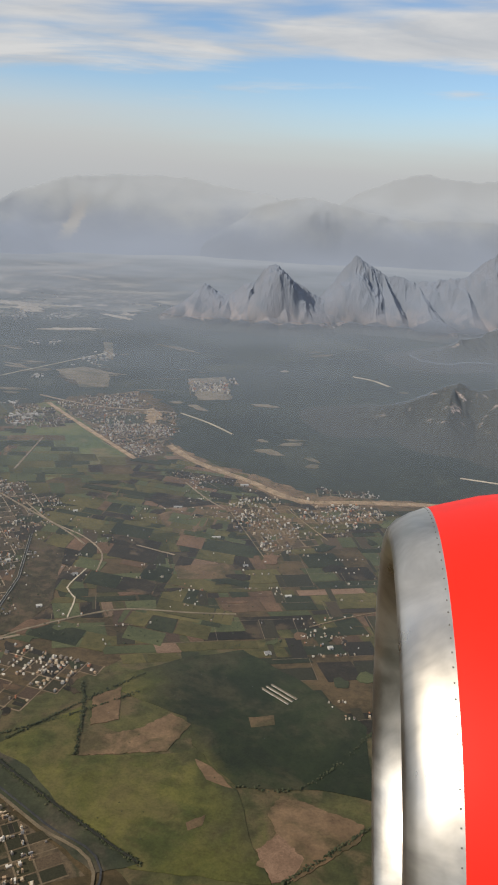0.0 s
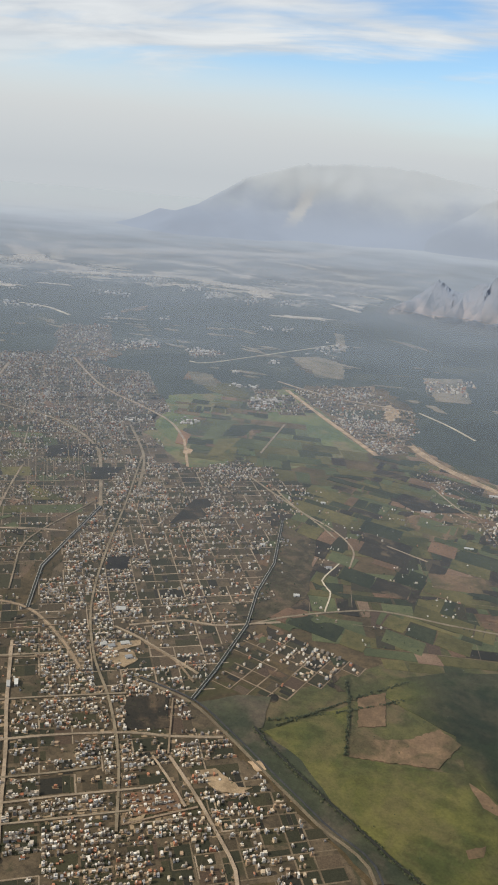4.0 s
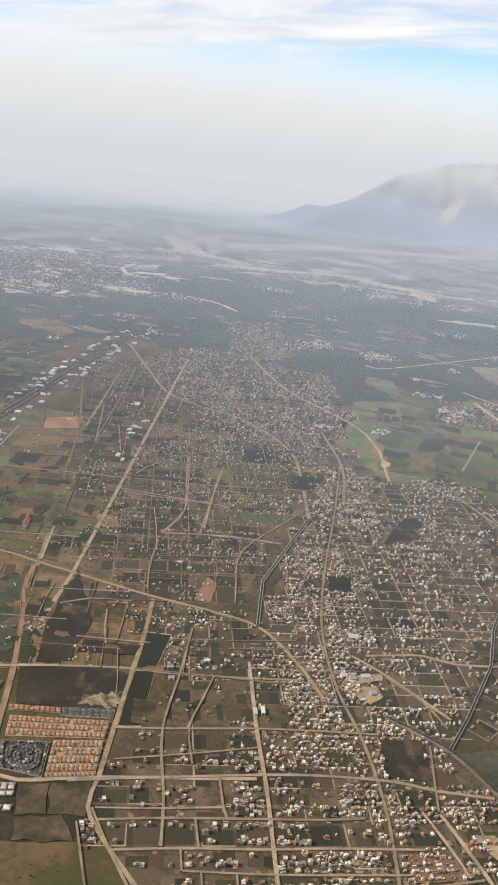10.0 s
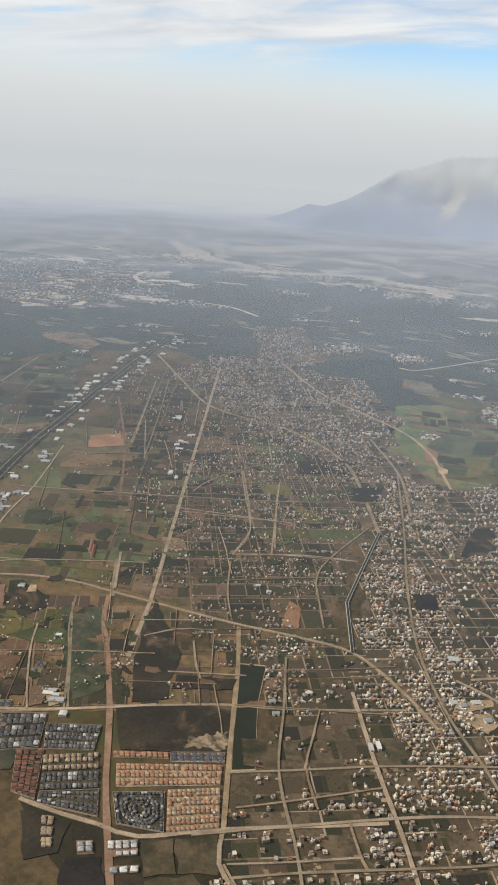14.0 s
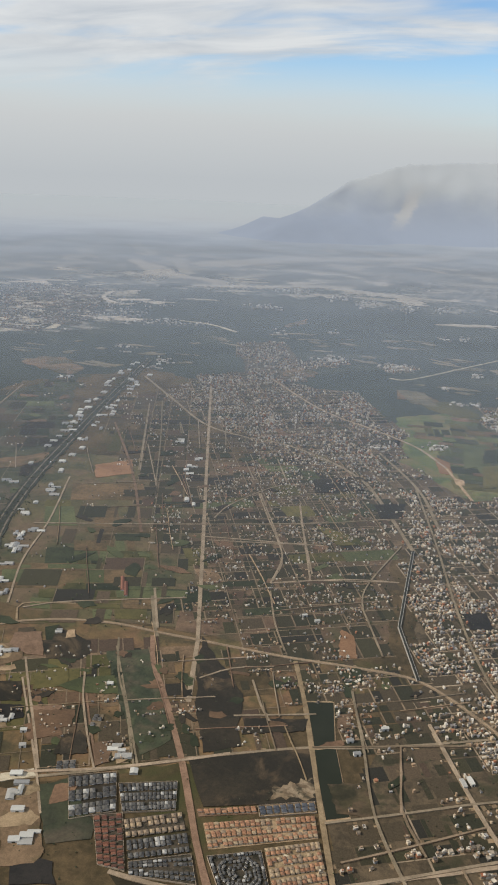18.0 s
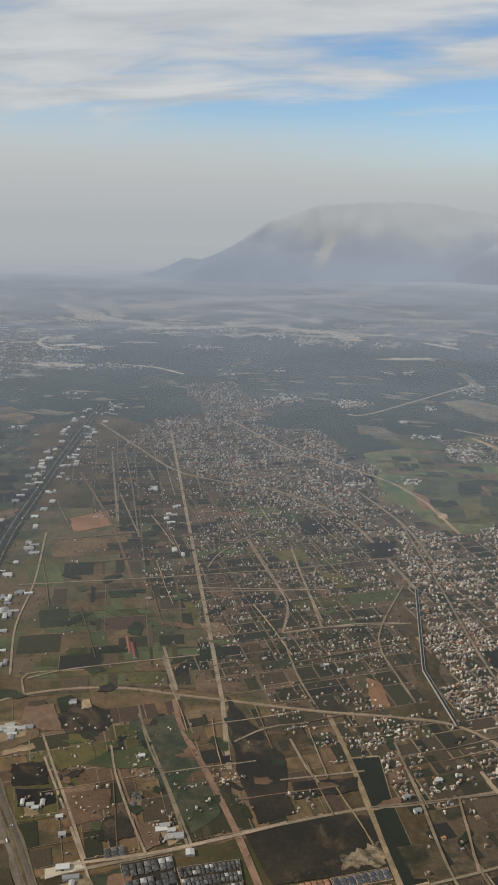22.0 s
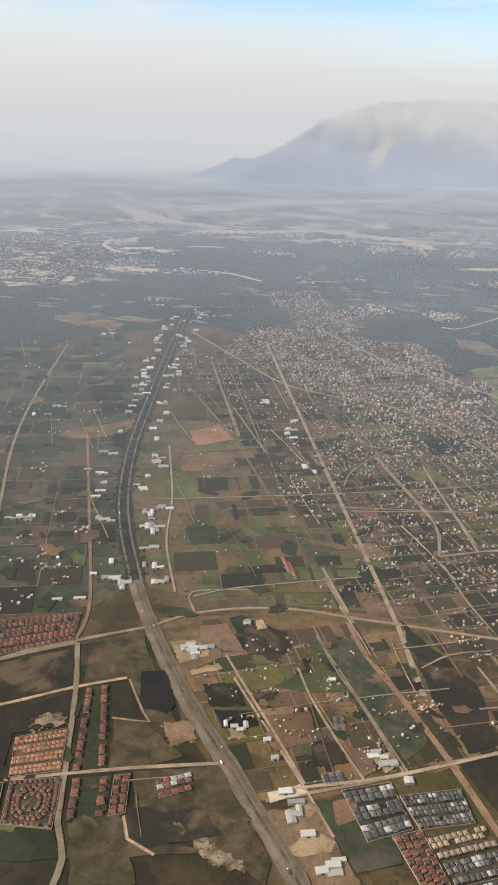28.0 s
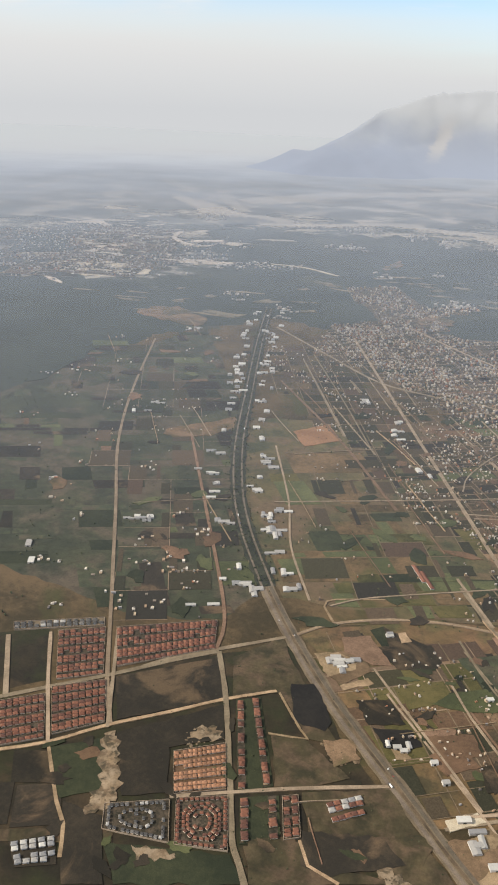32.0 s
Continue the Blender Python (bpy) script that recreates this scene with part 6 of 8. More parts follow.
def flat_house(kind):
    """A flat-roofed block house: walls, roof slab with a rim, and on some an upper room and a tank."""
    r = random.Random(kind)
    w, d, h = r.uniform(1.0, 1.8), r.uniform(1.0, 1.6), r.choice((0.66, 0.75, 1.2, 1.3))
    v, f = [], []
    box(v, f, 0, 0, 0, w, d, 0, h)
    if r.random() < 0.5:
        box(v, f, w * 0.35, -d * 0.45, 0, w * 0.55, d * 0.6, 0, h * 0.72)
    walls = mesh_of("house", v, f, HOUSE_ONE)
    v, f = [], []
    box(v, f, 0, 0, 0, w + 0.1, d + 0.1, h, h + 0.07)
    for s in (-1, 1):
        box(v, f, 0, s * (d / 2), 0, w + 0.1, 0.09, h + 0.07, h + 0.2)
        box(v, f, s * (w / 2), 0, 0, 0.09, d - 0.09, h + 0.07, h + 0.2)
    roof = mesh_of("roof", v, f, ROOF_ONE)
    v, f = [], []
    room = None
    if r.random() < 0.6:
        box(v, f, -w * 0.2, d * 0.12, 0, w * 0.42, d * 0.5, h + 0.07, h + 0.6)
        room = mesh_of("upper_room", v, f, HOUSE_ONE)
    ob = new("house", walls)
    part("roof", roof, ob, "flat screed roof with a low rim")
    if room:
        part("upper_room", room, ob)
    v, f = [], []
    box(v, f, w * 0.1, -d / 2 - 0.012, 0, 0.2, 0.03, 0.0, 0.42)
    part("door", mesh_of("door", v, f, DITCH), ob, "dark doorway")
    return tagged(ob, ("single-storey " if h < 1 else "two-storey ") + "flat-roofed masonry house beside a dusty street", "house", "houses of the town")


KINDS = [flat_house(i) for i in range(10)]
YARD_SPOTS = [(-272.6, 203.1), (-271.7, 204.8), (-269.1, 204.1), (-270.6, 200.8), (-268.4, 201.0), (-266.3, 201.1), (-267.8, 197.9), (-265.4, 197.7), (-264.1, 199.1), (-265.1, 195.1)]
for k in KINDS[:]:
    x, y = YARD_SPOTS[KINDS.index(k)]
    k.matrix_basis = pose(x, y, 0.15, 0, 0, 30)
SPENT = {"n": 0}
HOMES = []


def town(poly, angle, bw, bd, density, seed, street=0.9, gaps=None, single=None, size=1.0, mat=None, street_mat=None, lots=LOT, z=0.10, skip=0.18, core=None, traced=None):
    """Blocks on a grid inside an outline: streets between, houses along them."""
    r = random.Random(seed)
    c = (sum(p[0] for p in poly) / len(poly), sum(p[1] for p in poly) / len(poly))
    a = radians(angle)
    ux, uy = Vector((math.cos(a), math.sin(a))), Vector((-math.sin(a), math.cos(a)))
    la = [(p[0] - c[0]) * ux.x + (p[1] - c[1]) * ux.y for p in poly]
    lb = [(p[0] - c[0]) * uy.x + (p[1] - c[1]) * uy.y for p in poly]
    cv = Vector(c)
    if lots:
        patch("town_ground", poly, lots, z * 0.8, "trodden brown ground of the town", "ground", "", "structure", 10, 2.0, seed, lift=False)
    hv, hf, sv, sf, pv, pf, yv, yf = [], [], [], [], [], [], [], []
    na, nb = int((max(la) - min(la)) / bw) + 1, int((max(lb) - min(lb)) / bd) + 1
    offs = [r.uniform(-0.12, 0.12) * bw for _ in range(na + 1)]
    offb = [r.uniform(-0.15, 0.15) * bd for _ in range(nb + 1)]
    for i in range(na):
        for j in range(nb):
            a0, a1 = min(la) + i * bw + offs[i], min(la) + (i + 1) * bw + offs[i + 1]
            b0, b1 = min(lb) + j * bd + offb[j], min(lb) + (j + 1) * bd + offb[j + 1]
            m = cv + ux * (a0 + a1) / 2 + uy * (b0 + b1) / 2
            if not inside(m.x, m.y, poly):
                continue
            for (p0, q0, p1, q1) in ((a0, b0, a1, b0), (a0, b0, a0, b1)):
                if r.random() < skip or traced and inside(m.x, m.y, traced) and r.random() < 0.8:
                    continue
                s, e = cv + ux * p0 + uy * q0, cv + ux * p1 + uy * q1
                t = (e - s).normalized()
                k = Vector((-t.y, t.x)) * street * r.uniform(0.26, 0.48)
                n = len(sv)
                zz = z + 0.05 + (0.012 if p0 == p1 else 0)
                sv += [(*(s - k), zz), (*(e - k), zz), (*(e + k), zz), (*(s + k), zz)]
                sf.append((n, n + 1, n + 2, n + 3))
            # this block's own fill
            near = 1.0
            if core:
                near = max(0.3, 2.0 - min((Vector(q) - m).length for q in core) / 46)
            fill = density * near * max(0.1, 0.8 + 2.3 * noise.noise(Vector((m.x * 0.025, m.y * 0.025, seed)))) * r.uniform(0.55, 1.4)
            if r.random() < 0.08:
                fill *= 0.1
            if density < 0.2:
                fill *= r.choice((0.0, 0.0, 0.5, 1.0, 3.5))
            # plots of the block, each with its own soil
            cuts = sorted([a0 + street * 0.55, a1 - street * 0.55] + [r.uniform(a0 + 1, a1 - 1) for _ in range(r.choice((0, 1, 2, 3)))])
            for c0, c1 in zip(cuts, cuts[1:]):
                if c1 - c0 < 1.2 or r.random() < (0.2 if density > 0.2 else 0.75):
                    continue
                n = len(pv)
                zz = z + 0.02 + r.uniform(0, 0.012)
                e = street * 0.55 if r.random() < 0.6 else r.uniform(1, bd * 0.5)
                pv += [(*(cv + ux * p0 + uy * q0), zz) for p0, q0 in ((c0, b0 + street * 0.55), (c1 - 0.15, b0 + street * 0.55), (c1 - 0.15, b1 - e), (c0, b1 - e))]
                pf.append((n, n + 1, n + 2, n + 3))
            for side in (0, 1, 2) if core and near > 1.35 else (0, 1):
                x = a0 + street
                while x < a1 - street:
                    w = r.choice((0.7, 0.9, 1.1, 1.5)) * r.uniform(0.85, 1.15) * size
                    if r.random() < fill:
                        d, h = r.choice((0.7, 0.9, 1.2, 1.6)) * r.uniform(0.85, 1.15) * size, r.choice((0.6, 0.7, 0.8, 1.2, 1.3, 1.6)) * size
                        y = (b0 + street * 0.7 + d / 2 + r.uniform(0, 0.5)) if side == 0 else (b1 - street * 0.7 - d / 2 - r.uniform(0, 0.5))
                        if side > 1:
                            y = (b0 + b1) / 2 + r.uniform(-1.2, 1.2)
                        elif r.random() < 0.34:
                            y = r.uniform(b0 + street + d / 2, b1 - street - d / 2)
                        p = cv + ux * (x + w / 2) + uy * y
                        ang = a + r.gauss(0, 0.13)
                        HOMES.append(p)
                        if r.random() < 0.65:
                            n, zz = len(yv), z + 0.04 + r.uniform(0, 0.009)
                            e, g = w * r.uniform(0.6, 1.1), d * r.uniform(0.6, 1.0)
                            yv += [(*(p + ux * e * i + uy * g * j + Vector((r.uniform(-0.4, 0.4), r.uniform(-0.4, 0.4)))), zz) for i, j in ((-1, -1), (1, -1), (1, 1), (-1, 1))]
                            yf.append((n, n + 1, n + 2, n + 3))
                        if (int(p.x // 1.5), int(p.y // 1.5)) in PAVED or gaps and any(inside(p.x, p.y, g) for g in gaps):
                            pass
                        elif single and single(p.x, p.y) and SPENT["n"] < 300:
                            SPENT["n"] += 1
                            copy_thing(r.choice(KINDS), pose(p.x, p.y, z, 0, 0, math.degrees(ang) + r.choice((0, 90, 180, 270))))
                        else:
                            box(hv, hf, p.x, p.y, ang, w, d, z, z + h)
                            if r.random() < 0.55:
                                box(hv, hf, p.x + r.uniform(-0.3, 0.3), p.y + r.uniform(-0.3, 0.3), ang, w * r.uniform(0.3, 0.7), d * r.uniform(0.4, 0.8), z + h, z + h + 0.5 * size)
                            if r.random() < 0.25:
                                box(hv, hf, p.x + r.uniform(-1, 1), p.y + r.uniform(-1, 1), ang, w * 0.5, d * 0.5, z, z + 0.45 * size)
                    x += w + r.choice((0.05, 0.08, 0.2, 0.5)) * size
    if sv:
        tagged(new("street_grid", mesh_of("street_grid", sv, sf, street_mat or (ROADPALE if density > 0.55 else DIRTSTREET))), "dusty unpaved streets between the blocks", "street", "", "structure")
    if pv:
        tagged(new("town_plots", mesh_of("town_plots", pv, pf, PLOTS)), "small plots of weeds, grass and bare soil", "plots", "", "stuff")
    if yv:
        tagged(new("house_yards", mesh_of("house_yards", yv, yf, YARDS)), "trodden pale dirt yards round the houses", "yards", "", "stuff")
    if hv:
        tagged(new("town_houses", mesh_of("town_houses", hv, hf, mat or HOUSE)), "crowded low masonry houses, white, grey and tan", "houses", "", "stuff")


def hamlets(spots, seed):
    """Tight knots of pale houses and sheds on the far plain: centre, spread both ways, number."""
    r = random.Random(seed)
    for x, y, sx, sy, count in spots:
        v, f = [], []
        big = 0.8 + y / 900
        for _ in range(int(count * 1.6)):
            z = 2.2 if y > 1290 or x < -860 else 0.3
            box(v, f, x + r.gauss(0, sx), y + r.gauss(0, sy), r.gauss(0.3, 0.15), r.uniform(0.9, 2.2) * big, r.uniform(0.8, 1.6) * big, z - 1.9 if z > 1 else 0.1, z + r.uniform(0.4, 0.8) * big)
        tagged(new("hamlet", mesh_of("hamlet", v, f, FARWALL)), "knot of pale houses far across the plain", "hamlet", "", "stuff")


hamlets([(-894, 1166, 24, 28, 30), (-841, 1135, 12, 13, 14), (-801, 1158, 13, 15, 26), (-772, 1154, 5, 8, 6), (-747, 1172, 7, 8, 8), (-701, 1369, 16, 13, 16), (-614, 1167, 9, 10, 9), (-808, 1558, 7, 13, 7), (-749, 1572, 12, 17, 10), (-703, 1573, 12, 17, 9), (-768, 968, 8, 6, 9), (-750, 942, 4, 4, 4)], 1)
hamlets([(-685, 919, 7, 7, 12), (-677, 883, 6, 6, 9), (-412, 1024, 11, 11, 46), (-311, 1028, 5, 7, 10), (-341, 947, 3, 3, 5), (-378, 1243, 6, 7, 6), (-352, 1256, 5, 8, 6), (-500, 1028, 11, 11, 36), (-538, 1202, 5, 7, 6), (-553, 1516, 9, 15, 9), (-618, 1543, 11, 24, 12), (-554, 1461, 6, 7, 5)], 2)
hamlets([(-476, 1489, 13, 33, 16), (-418, 1497, 8, 18, 12), (-478, 1857, 18, 56, 24), (-514, 1894, 15, 35, 12), (-414, 1832, 17, 32, 14), (-352, 1764, 30, 45, 60), (-298, 1784, 9, 20, 10), (-540, 2120, 33, 58, 10), (-898, 1574, 25, 13, 14), (-1019, 1599, 26, 29, 16), (-1036, 1396, 3, 8, 3), (-265, 1160, 11, 22, 30)], 3)
hamlets([(-319, 885, 5, 5, 9), (-298, 892, 4, 4, 7), (-280, 844, 5, 6, 12), (-263, 845, 5, 7, 16), (-270, 813, 4, 4, 9), (-318, 730, 5, 5, 16), (-369, 706, 6, 5, 10)], 4)
far_houses([(-1011.3, 935.7), (-872.2, 1181.8), (-926.9, 1331.8), (-1218.8, 1519.6), (-1290.3, 1248.6)], 40, 2)
STREET = [(-318.9, 622.1), (-287.9, 521.8), (-266.0, 445.2), (-244.1, 382.1), (-219.7, 337.1), (-194.4, 304.1), (-173.4, 269.4), (-156.9, 232.9)]
HOLES = [[(-261.2, 438.0), (-248.6, 444.3), (-243.1, 427.3), (-255.0, 422.3)], [(-188.1, 311.1), (-172.5, 319.9), (-163.2, 296.1), (-179.0, 288.5)], [(-244.5, 551.2), (-231.9, 560.2), (-226.3, 525.9), (-234.5, 508.8), (-245.2, 503.2), (-245.6, 525.3)]]
town([(-291.2, 254.8), (-281.9, 302.4), (-270.5, 361.0), (-310.2, 516.9), (-325.2, 625.2), (-279.2, 607.3), (-256.1, 625.4), (-230.0, 653.5), (-171.8, 614.8), (-149.6, 402.6), (-160.2, 323.1), (-118.0, 285.4)] + [(-100, 190), (-190, 175)] + [(-261.1, 200.5), (-275.6, 211.2), (-280.2, 226.7)], 30.5, 14, 10, 1.15, 1, size=0.92, skip=0.34, traced=[(-292, 254), (-300, 345), (-215, 300), (-150, 330), (-110, 240), (-200, 170), (-290, 200)],
     gaps=HOLES, single=lambda x, y: y < 268 - (x + 300) * 0.05, core=STREET)
town([(-123.9, 290.8), (-108.0, 279.9), (-90.1, 266.7), (-74.0, 255.3), (-61.2, 244.1), (-104.0, 227.4)] + [(-105, 205), (-135, 215)], 30.5, 9, 7, 0.26, 51, street=0.8, z=0.13)
town([(-614.2, 871.4), (-572.7, 915.9), (-500.7, 879.3), (-427.8, 884.3), (-354.4, 751.3), (-343.2, 707.2), (-342.2, 549.2), (-395.7, 631.4), (-455.2, 665.1), (-523.2, 703.7), (-613.9, 786.4)], 30, 15, 10, 0.50, 2, size=0.92, mat=FARHOUSE, street=1.1)
town([(-579.6, 836.0), (-472.4, 746.7), (-385.1, 662.5), (-319.1, 530.6), (-293.5, 378.6), (-339.8, 360.1), (-388.5, 357.4)], 30, 20, 15, 0.3, 3, size=0.75, street=0.8, lots=None, z=0.12)
town([(-674.0, 738.7), (-588.0, 831.8), (-430.0, 446.6), (-451.5, 437.6), (-524.3, 543.5)], 23, 20, 16, 0.22, 13, size=0.85, street=0.8, lots=None, z=0.12)
town([(-151.8, 395.4), (-123.5, 393.7), (-86.2, 378.4), (-124.3, 338.5), (-148.6, 328.1)], 73, 10, 9, 0.34, 4, lots=None, z=0.16)
town([(-255.4, 906.2), (-172.5, 966.6), (-110.7, 862.9), (-109.9, 770.5), (-136.0, 733.7)], 40, 16, 11, 0.40, 5, size=1.2, mat=FARHOUSE, lots=PLAIN)
town([(-30.0, 645.5), (73.6, 644.7), (96.1, 636.1), (69.4, 590.9), (1.2, 534.4), (-34.7, 584.4)], 20, 12, 10, 0.28, 6, lots=None, z=0.16, size=1.2, street_mat=TAN)
town([(-642.3, 1067.4), (-584.6, 1107.1), (-531.9, 998.6), (-494.5, 906.3), (-552.0, 871.8)], 20, 14, 10, 0.6, 8, size=1.3, mat=FARHOUSE)
town([(-535.2, 996.9), (-479.6, 1043.6), (-474.0, 1004.3), (-515.9, 956.5)], 20, 14, 10, 0.6, 9, size=1.6, lots=None)
town([(-429.3, 1034.2), (-388.1, 1048.5), (-382.0, 1008.5), (-419.0, 999.4)], 20, 12, 10, 0.6, 16, size=1.8, lots=None)
town([(-1079.2, 928.3), (-991.3, 965.4), (-911.4, 1022.8), (-914.1, 1190.7), (-1049.9, 1413.3), (-1196.7, 1365.4), (-1289.0, 1237.5)], 10, 36, 20, 0.22, 10, size=1.6, lots=None, street=2.5, z=1.5, mat=FARHOUSE)
town([(-117.1, 1036.0), (-65.2, 1076.2), (-57.7, 990.7), (-102.7, 973.6)], 10, 16, 12, 0.5, 18, size=2.0, lots=None)
town([(-618.4, 868.6), (-565.8, 926.8), (-432.5, 857.7), (-350.6, 760.5), (-349.2, 687.0), (-458.7, 621.3)], 30, 16, 11, 0.45, 20, size=1.4, mat=FARHOUSE)
town([(-458.7, 621.3), (-349.2, 687.0), (-274.0, 610.6), (-238.0, 437.8), (-301.7, 510.0), (-362.6, 472.6)], 30, 16, 12, 0.22, 21, size=0.9, z=0.13)

town([(-477.8, 575.5), (-442.2, 617.7), (-323.2, 554.0), (-299.6, 414.8), (-349.5, 373.3), (-408.3, 373.2), (-434.2, 459.7)], 30, 15, 11, 0.22, 52, size=0.72, street=0.9, lots=None, z=0.13, skip=0.45, mat=FARHOUSE)
town([(-372.1, 369.7), (-332.5, 372.9), (-307.5, 368.8), (-304.3, 339.0), (-331.7, 331.5), (-366.2, 335.0)], 30, 11, 9, 0.34, 53, size=0.75, street=0.8, lots=None, z=0.13, skip=0.5)
town([(-313.8, 359.8), (-270.2, 373.1), (-256.5, 353.8), (-265.6, 310.9), (-288.5, 301.3), (-321.6, 326.1)], 30, 11, 9, 0.42, 54, size=0.8, street=0.8, lots=None, z=0.14, skip=0.5)
town([(-237.8, 944.9), (-218.7, 937.1), (-172.4, 981.2), (-166.3, 930.2), (-193.9, 898.5), (-219.5, 901.6)], 40, 13, 9, 0.75, 71, size=1.15, mat=FARHOUSE, lots=TRODDEN, z=0.40)
town([(-185.1, 805.8), (-169.8, 834.4), (-129.9, 847.6), (-112.6, 815.3), (-109.6, 750.0), (-131.4, 725.4), (-160.9, 766.4)], 40, 12, 9, 0.75, 72, size=1.0, mat=FARHOUSE, lots=TRODDEN, z=0.40)
town([(-291.8, 888.1), (-258.3, 889.1), (-227.4, 864.6), (-211.4, 865.2), (-217.8, 824.2), (-236.7, 807.4), (-267.2, 806.0), (-283.3, 819.8)], 25, 14, 10, 0.55, 73, size=1.1, mat=FARHOUSE, lots=None, z=0.40)
town([(-36.6, 618.4), (-1.9, 639.2), (27.9, 626.4), (92.8, 634.5), (87.0, 606.8), (27.3, 596.2), (18.7, 560.1), (0.8, 531.2), (-16.6, 571.8)], 20, 10, 9, 0.20, 74, size=0.85, mat=FARHOUSE, lots=PLAIN, z=0.36, street_mat=TAN)
town([(-100.3, 698.1), (-75.4, 695.3), (-34.8, 679.1), (-40.0, 664.0), (-67.5, 656.9), (-79.4, 676.8)], 40, 10, 9, 0.4, 75, size=0.8, mat=FARHOUSE, lots=None, z=0.34)
town([(36.6, 677.4), (69.4, 676.9), (104.3, 670.0), (98.8, 661.8), (40.5, 660.0)], 5, 10, 8, 0.6, 76, size=0.9, mat=FARWALL, lots=None, z=0.36)
town([(-252.2, 622.2), (-249.9, 641.0), (-235.4, 664.0), (-218.1, 631.2), (-219.1, 573.3), (-217.2, 538.0), (-222.4, 523.5), (-251.5, 596.8)], 40, 11, 9, 0.4, 77, size=0.85, mat=FARHOUSE, lots=None, z=0.36)
# farmsteads and loose houses over the plain
town([(-803.4, 668.9), (-735.5, 783.8), (-537.8, 363.4), (-540.1, 316.7), (-580.9, 305.6)], 23, 26, 22, 0.07, 31, size=0.7, street=0.5, lots=None, z=0.25, skip=0.6)
town([(-492.5, 310.1), (-459.1, 330.9), (-362.4, 348.4), (-358.1, 270.0), (-394.6, 246.0), (-441.8, 246.4)], 30, 18, 14, 0.10, 32, size=0.7, street=0.6, lots=None, z=0.25, skip=0.45)
town([(-486.2, 317.9), (-417.5, 342.8), (-362.3, 266.3), (-424.3, 228.3)], 30, 17, 14, 0.12, 33, size=0.7, street=0.6, lots=None, z=0.25, skip=0.4)
town([(-185.8, 592.6), (-30.8, 658.8), (128.2, 635.6), (50.3, 350.1), (-11.6, 409.5), (-133.0, 417.7)], 12, 24, 20, 0.07, 34, size=0.7, street=0.4, lots=None, z=0.25, skip=0.6)
town([(-576.6, 517.1), (-473.8, 565.8), (-394.6, 368.0), (-497.5, 330.9)], 23, 24, 20, 0.08, 35, size=0.7, street=0.5, lots=None, z=0.25, skip=0.5)
town([(-440.6, 323.1), (-335.7, 354.4), (-309.9, 296.1), (-356.4, 269.2), (-387.7, 259.4)], 30, 16, 14, 0.14, 36, size=0.7, street=0.6, lots=None, z=0.25, skip=0.4)


def house_shape(v, f, rv, rf, x, y, z, ang, w, d, h):
    """Walls into v, f and a hip roof into rv, rf."""
    box(v, f, x, y, ang, w, d, z, z + h)
    e, t, i = 0.11, h + min(w, d) * 0.27, min(w, d) / 2 * 0.85
    W, D = w / 2 + e, d / 2 + e
    q = [(-W, -D, h), (W, -D, h), (W, D, h), (-W, D, h)] + ([(-W + i, 0, t), (W - i, 0, t)] if w >= d else [(0, -D + i, t), (0, D - i, t)])
    k = [(0, 1, 5, 4), (1, 2, 5), (2, 3, 4, 5), (3, 0, 4)] if w >= d else [(0, 1, 4), (1, 2, 5, 4), (2, 3, 5), (3, 0, 4, 5)]
    q += [(a, b, c - 0.09) for a, b, c in q[:4]]
    k += [(6, 7, 1, 0), (7, 8, 2, 1), (8, 9, 3, 2), (9, 6, 0, 3)]
    n, ca, sa = len(rv), math.cos(ang), math.sin(ang)
    rv += [(x + ca * a - sa * b, y + sa * a + ca * b, z + c) for a, b, c in q]
    rf += [tuple(n + m for m in g) for g in k]


TANROOF = plain_mat("tan_sheet_roof", (0.15, 0.125, 0.095), 0.8)


def warehouse(x, y, w, d, angle, h=1.3, roof=None):
    v, f = [], []
    box(v, f, 0, 0, 0, w, d, 0, h)
    ob = new("warehouse", mesh_of("warehouse", v, f, SHEDWALL))
    ob.matrix_basis = pose(x, y, 0.1, 0, 0, angle)
    n = max(1, int(d / 4.5))
    v, f = [], []
    for i in range(n):
        b0, b1 = -d / 2 + d * i / n, -d / 2 + d * (i + 1) / n
        k = len(v)
        for xx in (-w / 2 - 0.12, w / 2 + 0.12):
            v += [(xx, b0, h), (xx, (b0 + b1) / 2, h + 0.35), (xx, b1, h), (xx, b0, h - 0.1), (xx, b1, h - 0.1)]
        f += [(k, k + 5, k + 6, k + 1), (k + 1, k + 6, k + 7, k + 2), (k, k + 1, k + 2), (k + 7, k + 6, k + 5), (k + 3, k + 8, k + 5, k), (k + 2, k + 7, k + 9, k + 4)]
    part("roof", mesh_of("roof", v, f, roof or WHITEROOF), ob, "dull tan sheet roof" if roof else "white sheet-metal roof")
    v, f = [], []
    box(v, f, 0, -d / 2 - 0.02, 0, min(1.2, w * 0.3), 0.04, 0, h * 0.7)
    part("gate", mesh_of("gate", v, f, DITCH), ob, "dark loading gate")
    return tagged(ob, "long narrow shed with a dull tan roof" if roof else "long shed with a white sheet-metal roof", "warehouse", "sheds and warehouses")


